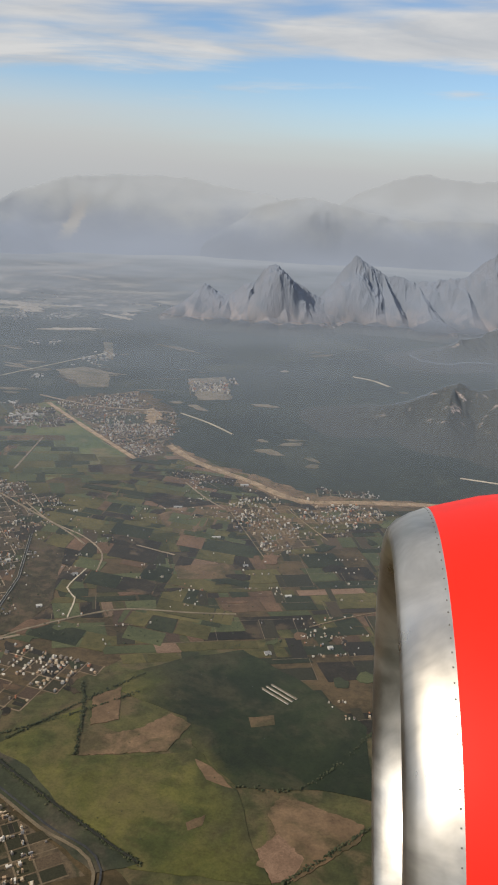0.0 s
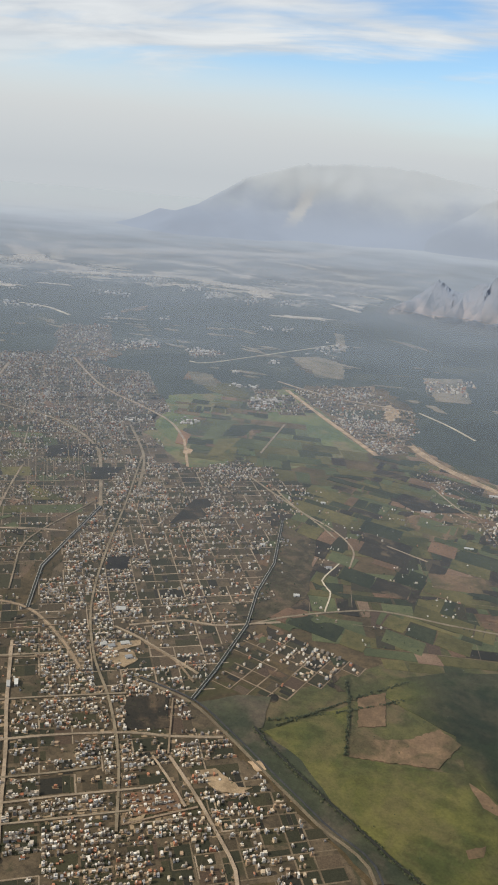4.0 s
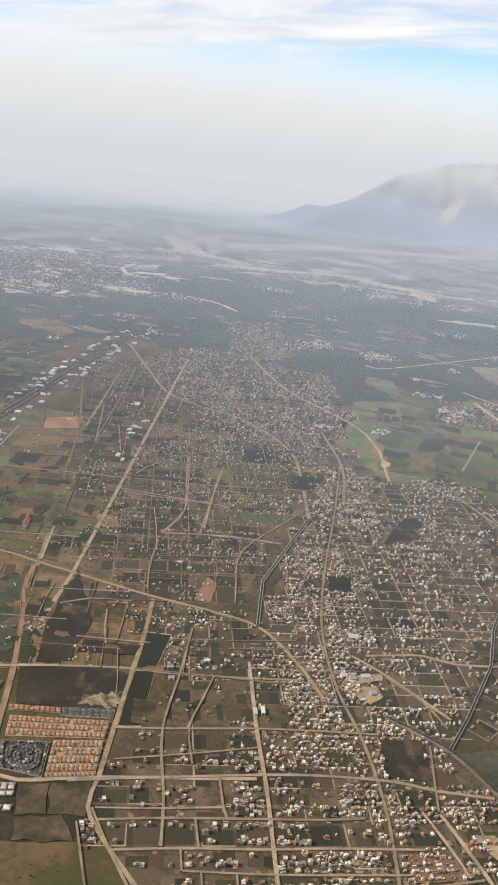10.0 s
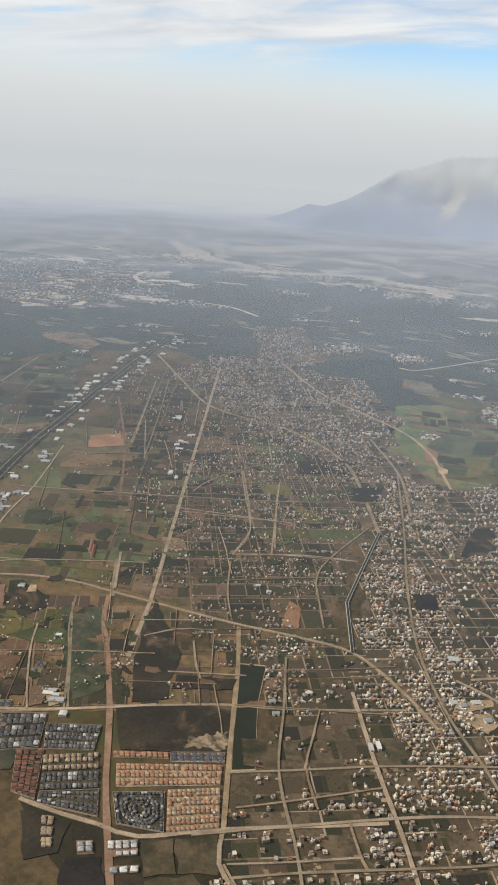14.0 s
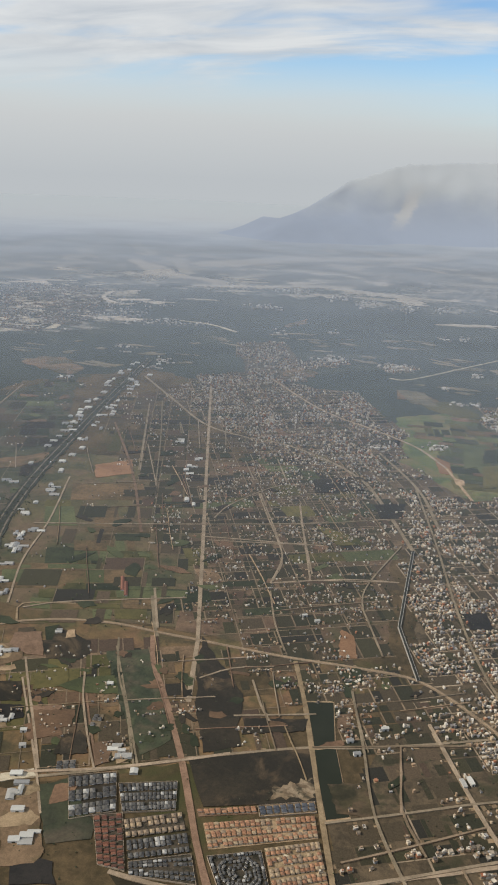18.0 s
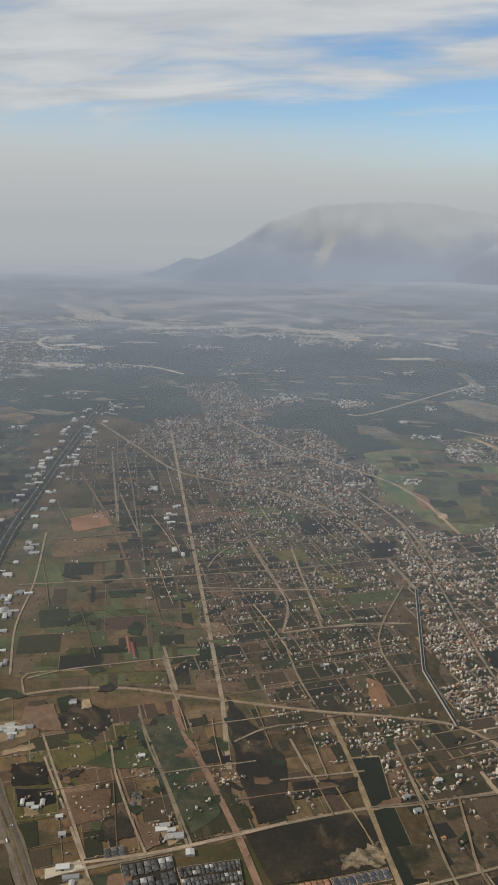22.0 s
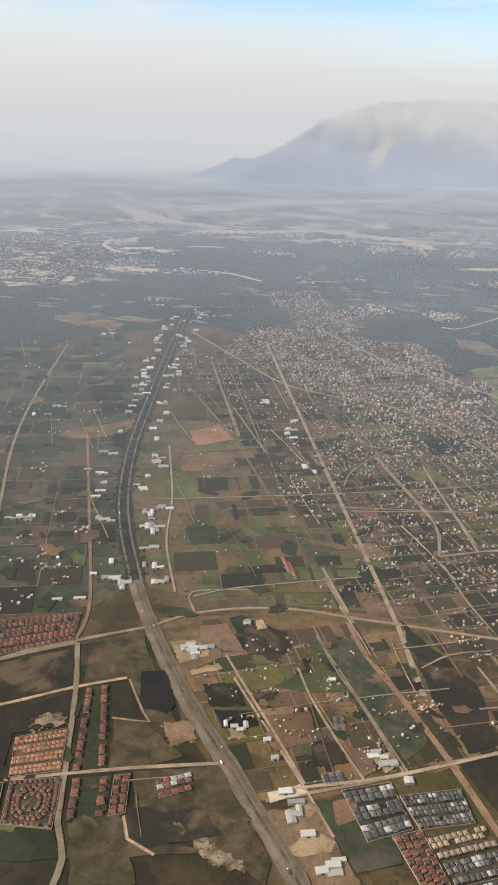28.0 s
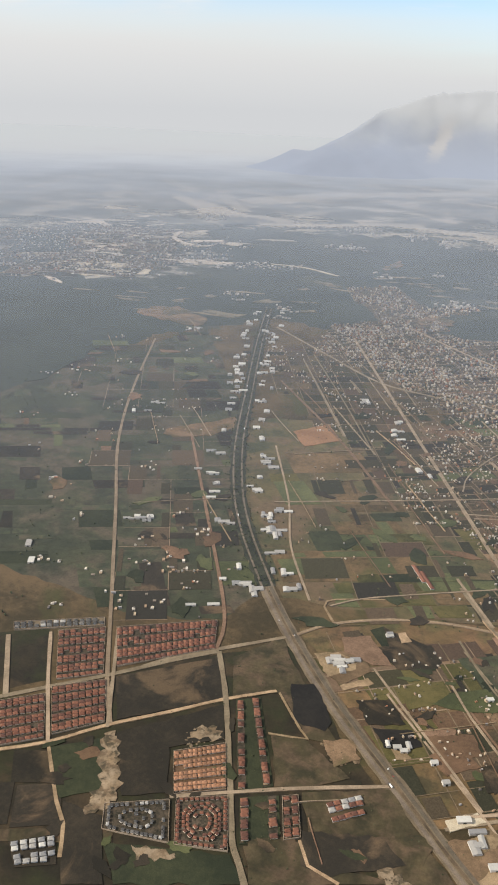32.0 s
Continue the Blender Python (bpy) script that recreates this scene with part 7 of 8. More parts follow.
for (x, y), w, d, ang in (
        *((p, 5, 3.2, 30) for p in [(-294.5, 304.8), (-289.6, 297.6), (-281.7, 319.0)]), *((p, 4.5, 3, 30) for p in [(-335.5, 396.2), (-343.7, 399.2)]),
        *((p, 9, 6.5, 25) for p in [(-225.8, 382.2)]), *((p, 2.6, 8, 30) for p in [(-244.5, 296.8), (-241.8, 299.4)]), *((p, 5.5, 4.5, 40) for p in [(-214.1, 346.2), (-201.6, 340.6), (-218.6, 346.1)]),
        *((p, 5.5, 4, 20) for p in [(-152.5, 590.6), (-126.0, 485.1), (-136.7, 440.6), (-175.0, 498.5)]), *((p, 11, 4, 10) for p in [(-75.3, 612.1), (-25.3, 672.3)]), *((p, 4.5, 4, 20) for p in [(2.2, 406.0), (37.9, 416.1)]),
        *((p, 4.5, 3.4, 25) for p in [(-459.9, 331.6), (-429.8, 255.8), (-424.4, 247.2), (-411.8, 300.6)]), *((p, 8, 4.5, 22) for p in [(-477.8, 301.1), (-404.4, 215.5), (-393.6, 205.6), (-416.5, 231.8)]), *((p, 5, 3.5, 22) for p in [(-444.5, 258.9), (-411.1, 222.5), (-383.6, 260.3)])):
    warehouse(x, y, w * 0.62, d * 0.62, ang)
for (x, y), w, d in zip([(-621.7, 391.0), (-614.2, 391.0), (-626.7, 389.8), (-663.7, 343.2), (-652.5, 328.0), (-691.1, 556.1), (-688.5, 575.6), (-557.1, 320.2), (-546.8, 324.7), (-613.5, 470.0), (-590.3, 433.7)], (7, 5, 4, 3, 3, 6, 7, 5, 6, 5, 6), (1.4, 1.4, 1.6, 7, 6, 1.6, 1.4, 2, 2, 2, 2.4)):
    warehouse(x, y, w, d, 23, 0.8)
for (x, y), w, d, ang in (((-481.5, 303.5), 5.2, 2.2, 22), ((-476.0, 300.0), 4.4, 1.8, 22), ((-459.8, 330.5), 3.6, 2.4, 25), ((2.6, 405.9), 3.6, 2.6, 20), ((-15.7, 515.0), 3.4, 2.2, 15), ((13.6, 475.2), 4.0, 2.0, 15), ((-39.9, 559.1), 6.5, 1.8, 10), ((-209.0, 352.0), 4.6, 3.0, 36)):
    warehouse(x, y, w, d, ang, 0.9)
for (ax, ay), (bx, by) in (((0.8, 372.2), (14.2, 360.4)), ((3.1, 374.2), (16.4, 362.6)), ((5.6, 376.2), (18.6, 364.8))):
    warehouse((ax + bx) / 2, (ay + by) / 2, math.hypot(bx - ax, by - ay), 1.1, math.degrees(math.atan2(by - ay, bx - ax)), 0.6, TANROOF)
for x, y in [(-454.7, 391.2), (-449.8, 386.3)]:
    v, f, rv, rf = [], [], [], []
    house_shape(v, f, rv, rf, 0, 0, 0, 0, 17, 2.0, 0.7)
    ob = tagged(new("long_shed", mesh_of("long_shed", v, f, SHEDWALL)), "long narrow shed with a dull red tiled roof", "shed", "sheds and warehouses")
    ob.matrix_basis = pose(x, y, 0.15, 0, 0, 118)
    part("roof", mesh_of("roof", rv, rf, TILE_RED), ob, "dull red tiled hip roof")
rs = random.Random(77)
for x, y in [(-600.6, 466.6), (-591.0, 442.1), (-594.4, 453.2), (-570.8, 473.2), (-578.9, 505.9), (-574.6, 498.3), (-568.3, 491.8), (-589.7, 537.2), (-613.2, 611.3), (-639.1, 681.0), (-657.4, 672.8), (-650.2, 653.4), (-643.0, 625.6), (-635.7, 597.1), (-551.3, 422.5), (-545.2, 417.2), (-543.4, 406.7), (-536.9, 409.3), (-535.1, 382.2), (-528.3, 365.2), (-520.3, 365.2), (-513.9, 351.9), (-537.2, 349.1), (-546.6, 362.3), (-571.5, 406.7), (-616.7, 500.9), (-608.6, 500.0), (-669.5, 815.7), (-666.5, 793.2), (-651.1, 766.5), (-675.3, 725.7), (-753.1, 793.7), (-745.0, 797.5), (-641.4, 705.7), (-626.5, 650.5), (-662.2, 696.3), (-639.7, 610.1), (-545.5, 431.2), (-538.2, 401.6), (-539.7, 433.5), (-533.2, 344.3), (-542.7, 346.9), (-575.7, 407.3), (-564.9, 452.7)] + [(-496.3, 590.1), (-498.8, 581.9), (-499.8, 610.6), (-534.9, 642.8), (-472.7, 523.3), (-691.2, 1382.5), (-807.4, 1179.4), (-552.4, 1537.7)] + [(-482.3, 301.9), (-475.2, 297.5), (-473.6, 304.7), (-701.0, 551.5), (-693.7, 575.4), (-448.3, 259.4), (-441.8, 258.0), (-411.8, 221.0), (-409.5, 224.4), (-396.8, 202.3), (-392.2, 208.4), (-388.0, 260.4), (-381.1, 258.0), (-618.9, 392.7), (-614.1, 394.4)]:
    for k in range(rs.choice((1, 2, 3))):
        warehouse(x + rs.uniform(-5, 5) * k, y + rs.uniform(-4, 4) * k, rs.uniform(2.4, 5.4) * (1 + y / 1500), rs.uniform(1.4, 3.0) * (1 + y / 1500), 23 + rs.choice((0, 0, 90)) + rs.uniform(-3, 3), rs.uniform(0.7, 1.2))

frontage = smooth_line(DARKWAY, 9.0)
for k, p in enumerate(frontage[1:-1]):
    t = (frontage[k + 2] - frontage[k]).normalized()
    for side in (-1, 1):
        if rs.random() < (0.42 if side > 0 else 0.34) and p.y > 540:
            q = p + Vector((t.y, -t.x)) * side * rs.uniform(10.5, 19)
            warehouse(q.x, q.y, rs.uniform(2.4, 5.0) * (1 + p.y / 1600), rs.uniform(2.0, 4.4) * (1 + p.y / 1600), math.degrees(math.atan2(t.y, t.x)) + rs.choice((0, 90)) + rs.uniform(-4, 4), rs.uniform(0.7, 1.2))


def farm_houses(spots, seed):
    """Knots of a few small farm buildings standing close together."""
    r = random.Random(seed)
    v, f = [], []
    for i, (x, y) in enumerate(spots):
        for _ in range(3 + i % 4):
            px, py, a = x + r.gauss(0, 3 + y / 300), y + r.gauss(0, 2 + y / 400), radians(23 + r.choice((0, 90)) + r.uniform(-6, 6))
            w, d, h = r.uniform(1.1, 2.6), r.uniform(0.9, 1.7), r.uniform(0.5, 0.9)
            box(v, f, px, py, a, w, d, 0.1, 0.1 + h)
            if r.random() < 0.5:
                box(v, f, px + 0.3, py + 0.2, a, w * 0.5, d * 0.6, 0.1 + h, 0.1 + h * 1.6)
    tagged(new("farm_houses", mesh_of("farm_houses", v, f, HOUSE)), "small farm houses in knots among the fields", "houses", "", "stuff")


farm_houses([(-731.2, 463.8), (-688.2, 449.0), (-644.8, 459.1), (-691.6, 420.6), (-679.9, 394.7), (-657.4, 380.5), (-602.4, 407.4), (-582.0, 391.3), (-606.0, 372.4), (-600.8, 350.3), (-586.2, 356.1), (-578.7, 347.2), (-567.5, 341.3), (-620.1, 295.7), (-582.1, 307.3), (-646.4, 330.4), (-615.4, 330.3), (-596.7, 314.5), (-574.5, 317.7), (-801.6, 734.7), (-780.1, 740.2), (-751.8, 796.8), (-691.6, 700.3), (-712.7, 776.3), (-728.3, 724.4), (-769.4, 661.2), (-809.7, 609.9), (-791.2, 627.1), (-698.2, 499.4), (-772.8, 518.1), (-765.3, 564.2)], 500)
# ---------------------------------------------------------------- housing estates
def row_house(w, d, h, tile, wall):
    v, f, rv, rf = [], [], [], []
    house_shape(v, f, rv, rf, 0, 0, 0, 0, w, d, h)
    ob = new("terraced_house", mesh_of("terraced_house", v, f, wall))
    part("roof", mesh_of("roof", rv, rf, tile), ob)
    return ob


def spots_rows(p, rows, count, r):
    """Pairs of rows back to back, with a lane between the pairs."""
    ang = math.atan2((p[1] - p[0]).y, (p[1] - p[0]).x)
    for j in range(rows):
        for i in range(count):
            u, w = (i + 0.5) / count, (j + 0.5 + (0.14 if j % 2 == 0 else -0.14)) / rows
            yield p[0].lerp(p[1], u).lerp(p[3].lerp(p[2], u), w), ang


def spots_rings(p, rows, count, r):
    """Houses along closed lanes inside one another."""
    c = (p[0] + p[1] + p[2] + p[3]) / 4
    lw = (p[1] - p[0]).length / count * 0.92
    deep = min((p[3] - p[0]).length, (p[1] - p[0]).length) / 2
    s, k = lw * 0.55, 0
    while s < deep * 0.92:
        q = [a.lerp(c, s / deep) for a in p]
        if k:
            q = [b for i in range(4) for b in (q[i].lerp(q[i - 1], 0.24), q[i].lerp(q[(i + 1) % 4], 0.24))]
        for a, b in zip(q, q[1:] + q[:1]):
            n = int((b - a).length / lw)
            for i in range(n):
                yield a.lerp(b, (i + 0.5) / n), math.atan2((b - a).y, (b - a).x)
        s += lw * (0.84 if k % 2 else 1.18)
        k += 1


def estate(quad, rows, count, tiles, label, group, wall=None, ground=None, seed=0, fill=0.7, rim=True, rings=False, single=True):
    """Many alike small houses between four corners."""
    r = random.Random(seed)
    p = [Vector(q) for q in quad]
    wall = wall or CREAM
    patch("estate_ground", quad, ground or REDDIRT, 0.30, "paved ground and small gardens of the housing estate", "ground", "", "structure")
    lw, ld = (p[1] - p[0]).length / count, (p[3] - p[0]).length / rows
    hw, hd = (lw * 0.66, lw * 0.52) if rings else (lw * fill * 1.0, ld * (0.72 if count == 1 else 0.56))
    v, f, rv, rf, yv, yf, first = [], [], [], [], [], [], []
    for q, ang in (spots_rings if rings else spots_rows)(p, rows, count, r):
        if r.random() < 0.05:
            continue
        x, y, a = q.x + r.uniform(-0.1, 0.1), q.y + r.uniform(-0.1, 0.1), ang + r.uniform(-0.07, 0.07)
        if r.random() < (0.3 if rings else 0.6):
            box(yv, yf, x + r.uniform(-0.3, 0.3), y - hd * 0.55, a, hw * 0.7, hd * 0.35, 0.40, 0.452 + r.uniform(0, 0.01))
        if not single:
            house_shape(v, f, rv, rf, x, y, 0.40, a, hw * r.uniform(0.85, 1.1), hd, 0.62)
        else:
            k = r.randrange(len(tiles))
            while len(first) <= k:
                first.append(None)
            m = pose(x, y, 0.40, 0, 0, math.degrees(a))
            if first[k] is None:
                first[k] = tagged(row_house(hw, hd, 0.62, tiles[k], wall), label, "house", group)
                first[k].matrix_basis = m
            else:
                copy_thing(first[k], m)
    tagged(new("front_yards", mesh_of("front_yards", yv, yf, YARDS)), "pale paved yards before the houses", "yards", "", "stuff")
    if v:
        ob = tagged(new("terraced_houses", mesh_of("terraced_houses", v, f, wall)), "many " + label.replace("house", "houses"), "houses", "", "stuff")
        part("roofs", mesh_of("roofs", rv, rf, ROOF_MIX[tiles[0].name]), ob, "tiled hip roofs")
    if rim:
        v, f = [], []
        for a, b in zip(p, p[1:] + p[:1]):
            m = (a + b) / 2
            box(v, f, m.x, m.y, math.atan2((b - a).y, (b - a).x), (b - a).length, 0.12, 0.0, 0.75)
        tagged(new("estate_wall", mesh_of("estate_wall", v, f, RIMWALL)), "low rendered wall round the housing estate", "wall", "", "structure")


O, R_, G = "small house with an orange tiled hip roof", "small house with a dark red tiled hip roof", "small house with a grey tiled roof"
estate([(-335.5, 236.7), (-296.6, 256.6), (-292.3, 246.0), (-328.6, 225.5)], 6, 22, [TILE_ORANGE, TILE_ORANGE, TILE_TAN], O, "orange-roofed estate", seed=1, ground=TAN, rim=False)
estate([(-309.7, 234.0), (-291.7, 244.9), (-282.7, 225.8), (-299.4, 214.8)], 9, 11, [TILE_ORANGE, TILE_TAN], O, "orange-roofed estate", seed=2, ground=TAN, rim=False)
estate([(-327.8, 222.3), (-310.2, 232.2), (-300.3, 214.3), (-317.9, 209.7)], 7, 14, [TILE_GREY], G, "grey-roofed estate", GREYWALL, GARDEN, 3, rings=True, single=False)
estate([(-340.7, 242.2), (-319.9, 252.5), (-317.8, 249.3), (-338.4, 239.1)], 2, 10, [TILE_ORANGE], O, "orange-roofed estate", seed=4, rim=False)
estate([(-319.1, 253.0), (-298.9, 263.8), (-296.5, 258.3), (-316.3, 247.8)], 2, 8, [TILE_BLUE], "long house with a dark blue-grey roof", "blue-roofed terrace", GREYWALL, TAN, 5)
estate([(-396.6, 239.0), (-379.5, 248.5), (-369.2, 229.2), (-383.7, 218.6)], 6, 7, [TILE_GREY, TILE_BLUE], G, "grey-roofed terraces", GREYWALL, DARKFIELD, 6, 0.8, single=False)
estate([(-375.5, 242.9), (-354.0, 253.1), (-348.0, 238.5), (-366.6, 229.5)], 6, 14, [TILE_GREY], G, "grey-roofed rows", GREYWALL, GARDEN, 7, single=False)
estate([(-376.0, 223.7), (-366.3, 229.3), (-352.4, 205.1), (-362.9, 204.2)], 15, 4, [TILE_RED, TILE_ORANGE], R_, "red-roofed rows", seed=8, ground=GARDEN, single=False)
estate([(-364.9, 226.8), (-345.5, 238.8), (-340.1, 230.8), (-359.4, 218.9)], 3, 10, [TILE_TAN], "small house with a tan tiled roof", "tan-roofed rows", CREAM, GARDEN, 9, rim=False, single=False)
estate([(-358.8, 218.1), (-339.5, 230.0), (-334.3, 222.0), (-353.8, 210.2)], 3, 11, [TILE_GREY], G, "grey-roofed rows", GREYWALL, GARDEN, 10, rim=False, single=False)
estate([(-353.1, 209.1), (-333.6, 221.0), (-326.2, 209.1), (-350.2, 204.0)], 4, 13, [TILE_GREY], G, "grey-roofed rows", GREYWALL, GARDEN, 11, single=False)
estate([(-316.7, 201.3), (-307.0, 207.1), (-303.2, 201.0), (-312.2, 195.3)], 3, 4, [WHITEROOF], "white-roofed town house in a dirt lot", "white-roofed houses", GREYWALL, REDDIRT, 12, 0.66, False)
estate([(-310.0, 192.1), (-300.5, 197.8), (-298.9, 194.8), (-307.8, 189.1)], 1, 3, [WHITEROOF], "long white-roofed house in a dirt lot", "white-roofed houses", GREYWALL, REDDIRT, 13, 0.66, False)
estate([(-326.5, 196.1), (-321.3, 199.2), (-317.4, 194.1), (-322.4, 191.1)], 2, 2, [WHITEROOF], "white-roofed town house in a dirt lot", "white-roofed houses", GREYWALL, REDDIRT, 14, 0.66, False)
estate([(-345.3, 200.0), (-340.5, 201.9), (-332.4, 188.9), (-335.2, 187.2)], 6, 2, [TILE_TAN], "small house with a tan roof", "tan-roofed rows", CREAM, TAN, 15, 0.7, False, single=False)
estate([(-606.6, 278.5), (-587.5, 288.7), (-572.4, 258.0), (-589.4, 247.6)], 11, 8, [TILE_RED], R_, "red-roofed estate", seed=21, ground=GARDEN, fill=0.78, single=False)
estate([(-582.6, 290.6), (-540.2, 312.9), (-533.7, 292.0), (-569.3, 264.6)], 7, 18, [TILE_RED], R_, "red-roofed estate", seed=22, ground=GARDEN, fill=0.78, single=False)
estate([(-588.7, 242.8), (-569.6, 255.1), (-558.0, 231.8), (-574.0, 218.3)], 10, 8, [TILE_RED], R_, "red-roofed estate", seed=23, ground=GARDEN, fill=0.78, single=False)
estate([(-604.1, 227.8), (-589.1, 238.0), (-575.9, 215.6), (-589.4, 206.0)], 9, 7, [TILE_RED], R_, "red-roofed estate", seed=24, ground=GARDEN, fill=0.78, single=False)
estate([(-525.6, 226.8), (-508.3, 237.8), (-500.2, 216.0), (-517.1, 207.4)], 8, 11, [TILE_ORANGE], O, "orange-roofed estate under construction", seed=25, ground=BROWN, fill=0.8, single=False)
estate([(-538.5, 194.8), (-517.6, 204.5), (-510.5, 187.3), (-534.3, 184.7)], 6, 13, [TILE_GREY], G, "grey-roofed estate", GREYWALL, GARDEN, 26, rings=True, single=False)
estate([(-515.6, 206.0), (-498.4, 213.3), (-490.4, 191.0), (-508.4, 187.3)], 8, 10, [TILE_RED, TILE_ORANGE], R_, "red-roofed estate", seed=27, ground=GARDEN, rings=True, single=False)
patch("rough_grass", [(-513.0, 263.2), (-503.7, 268.2), (-484.4, 223.6), (-496.2, 216.9)], DARKGREEN, 0.24, "dark green shared garden between the terraces", "garden", "", "structure")
patch("rough_grass", [(-494.4, 214.5), (-481.2, 220.2), (-475.0, 201.1), (-487.7, 195.2)], DARKGREEN, 0.24, "dark green shared garden between the terraces", "garden", "", "structure")
estate([(-512.4, 262.7), (-509.7, 263.7), (-493.6, 219.6), (-496.2, 217.5)], 15, 1, [TILE_RED], R_, "red-roofed terrace", seed=28, fill=0.8, ground=GARDEN, rim=False, single=False)
estate([(-507.0, 266.2), (-504.4, 267.2), (-485.4, 223.8), (-487.8, 222.0)], 16, 1, [TILE_RED], R_, "red-roofed terrace", seed=29, fill=0.8, ground=GARDEN, rim=False, single=False)
estate([(-494.1, 214.1), (-491.3, 215.4), (-485.0, 196.9), (-487.7, 195.7)], 8, 1, [TILE_RED], R_, "red-roofed terrace", seed=30, fill=0.8, ground=GARDEN, rim=False, single=False)
estate([(-484.9, 218.3), (-482.2, 219.9), (-475.7, 201.3), (-478.7, 199.7)], 8, 1, [TILE_RED], R_, "red-roofed terrace", seed=31, fill=0.8, ground=GARDEN, rim=False, single=False)
estate([(-479.9, 220.1), (-474.7, 222.7), (-468.9, 205.0), (-474.1, 201.9)], 8, 2, [TILE_RED], R_, "red-roofed terrace", seed=32, ground=GARDEN, single=False)
estate([(-561.1, 169.3), (-548.1, 177.5), (-541.5, 167.1), (-553.6, 161.3)], 4, 5, [WHITEROOF], "white-roofed town house in a dirt lot", "white-roofed houses", GREYWALL, DARKFIELD, 33, 0.66, False)
estate([(-464.8, 223.0), (-453.1, 231.3), (-450.2, 222.2), (-459.7, 214.8)], 3, 5, [WHITEROOF, TILE_RED], "small town house with a pale roof", "town houses", GREYWALL, REDDIRT, 34, 0.8, False)
estate([(-629.6, 276.8), (-591.6, 295.4), (-588.6, 289.7), (-626.1, 271.4)], 2, 14, [TILE_GREY], G, "grey-roofed rows", GREYWALL, ROADGREY, 35, single=False)
estate([(-407.1, 278.0), (-403.0, 279.3), (-400.6, 271.0), (-405.0, 269.5)], 3, 2, [TILE_GREY], G, "grey-roofed houses", GREYWALL, ROADGREY, 36, 0.8, False)
estate([(-405.7, 244.9), (-399.0, 248.8), (-395.9, 243.3), (-403.1, 239.2)], 2, 3, [TILE_GREY], G, "grey-roofed houses", GREYWALL, ROADGREY, 37, 0.8, False)


# ---------------------------------------------------------------- spoil heaps, pools, vehicles
def heap(poly, count, seed, label, mat, hi=1.3):
    """Tipped earth: many low uneven mounds on one spot."""
    r = random.Random(seed)
    v, f = [], []
    xs, ys = [p[0] for p in poly], [p[1] for p in poly]
    made = 0
    while made < count * 0.5:
        x, y = r.uniform(min(xs), max(xs)), r.uniform(min(ys), max(ys))
        if not inside(x, y, poly):
            continue
        made += 1
        n, rad, h, m = len(v), r.uniform(0.2, 0.75) * hi, r.uniform(0.04, 0.2) * hi, 7
        for k, q in ((1.0, 0.0), (0.72, 0.55), (0.34, 0.92)):
            v += [(x + math.cos(6.283 * i / m) * rad * k * r.uniform(0.75, 1.2), y + math.sin(6.283 * i / m) * rad * k * r.uniform(0.75, 1.2), 0.2 + h * q) for i in range(m)]
        v.append((x, y, 0.2 + h))
        for ring in (0, 1):
            f += [(n + ring * m + i, n + ring * m + (i + 1) % m, n + (ring + 1) * m + (i + 1) % m, n + (ring + 1) * m + i) for i in range(m)]
        f += [(n + 2 * m + i, n + 2 * m + (i + 1) % m, n + 3 * m) for i in range(m)]
    tagged(new("spoil_heap", mesh_of("spoil_heap", v, f, mat)), label, "earth heap", "", "stuff")


RUBBLE = meadow("broken_pale_ground", [(0.120, 0.086, 0.053), (0.185, 0.136, 0.086), (0.060, 0.047, 0.029), (0.22, 0.170, 0.115)], 0.14, 0.06)
heap([(-443.4, 204.5), (-423.2, 198.7), (-421.0, 194.7), (-431.6, 193.7), (-440.5, 199.2)], 120, 1, "heaps of pale broken rock and earth", RUBBLE, 1.5)
heap([(-524.9, 233.0), (-525.0, 239.9), (-520.8, 244.1), (-514.3, 241.6), (-513.3, 237.4), (-520.3, 231.7)], 100, 2, "heaps of tan dug earth beside the estate", RUBBLE, 1.5)
heap([(-473.5, 251.2), (-463.7, 254.4), (-457.1, 246.4), (-466.0, 241.2)], 80, 3, "tan earth tipped beside the highway", RUBBLE, 1.4)
heap([(-555.1, 226.1), (-551.6, 229.1), (-539.5, 210.0), (-535.4, 197.3), (-542.6, 188.0), (-546.0, 204.6)], 140, 4, "pale broken rock along the gully", RUBBLE, 1.4)
heap([(-521.9, 182.3), (-506.8, 184.5), (-507.4, 181.3), (-517.9, 177.4)], 80, 5, "pale dug bank of earth", RUBBLE, 1.2)
heap([(-315.8, 264.9), (-303.1, 275.4), (-300.3, 266.3), (-314.8, 258.6)], 72, 6, "scraped pale dirt in low heaps", RUBBLE, 1.0)
heap([(-463.8, 205.0), (-461.0, 207.0), (-457.5, 205.2), (-457.6, 201.8), (-460.9, 201.6)], 32, 7, "small heap of pale sand", RUBBLE, 1.0)

POOLBLUE = plain_mat("pool_water", (0.10, 0.26, 0.30), 0.3)
for x, y in [(-299.8, 232.3)]:
    ring = [(x + math.cos(6.283 * i / 14) * 1.1, y + math.sin(6.283 * i / 14) * 0.9) for i in range(14)]
    patch("pool_terrace", [(x - 2.2, y - 1.8), (x + 2.2, y - 1.8), (x + 2.2, y + 1.8), (x - 2.2, y + 1.8)], SAND, 0.46, "pale paved terrace round the pool", "terrace", "", "", lift=False)
    patch("swimming_pool", ring, POOLBLUE, 0.50, "small round pool of turquoise water", "pool", "", "", lift=False)

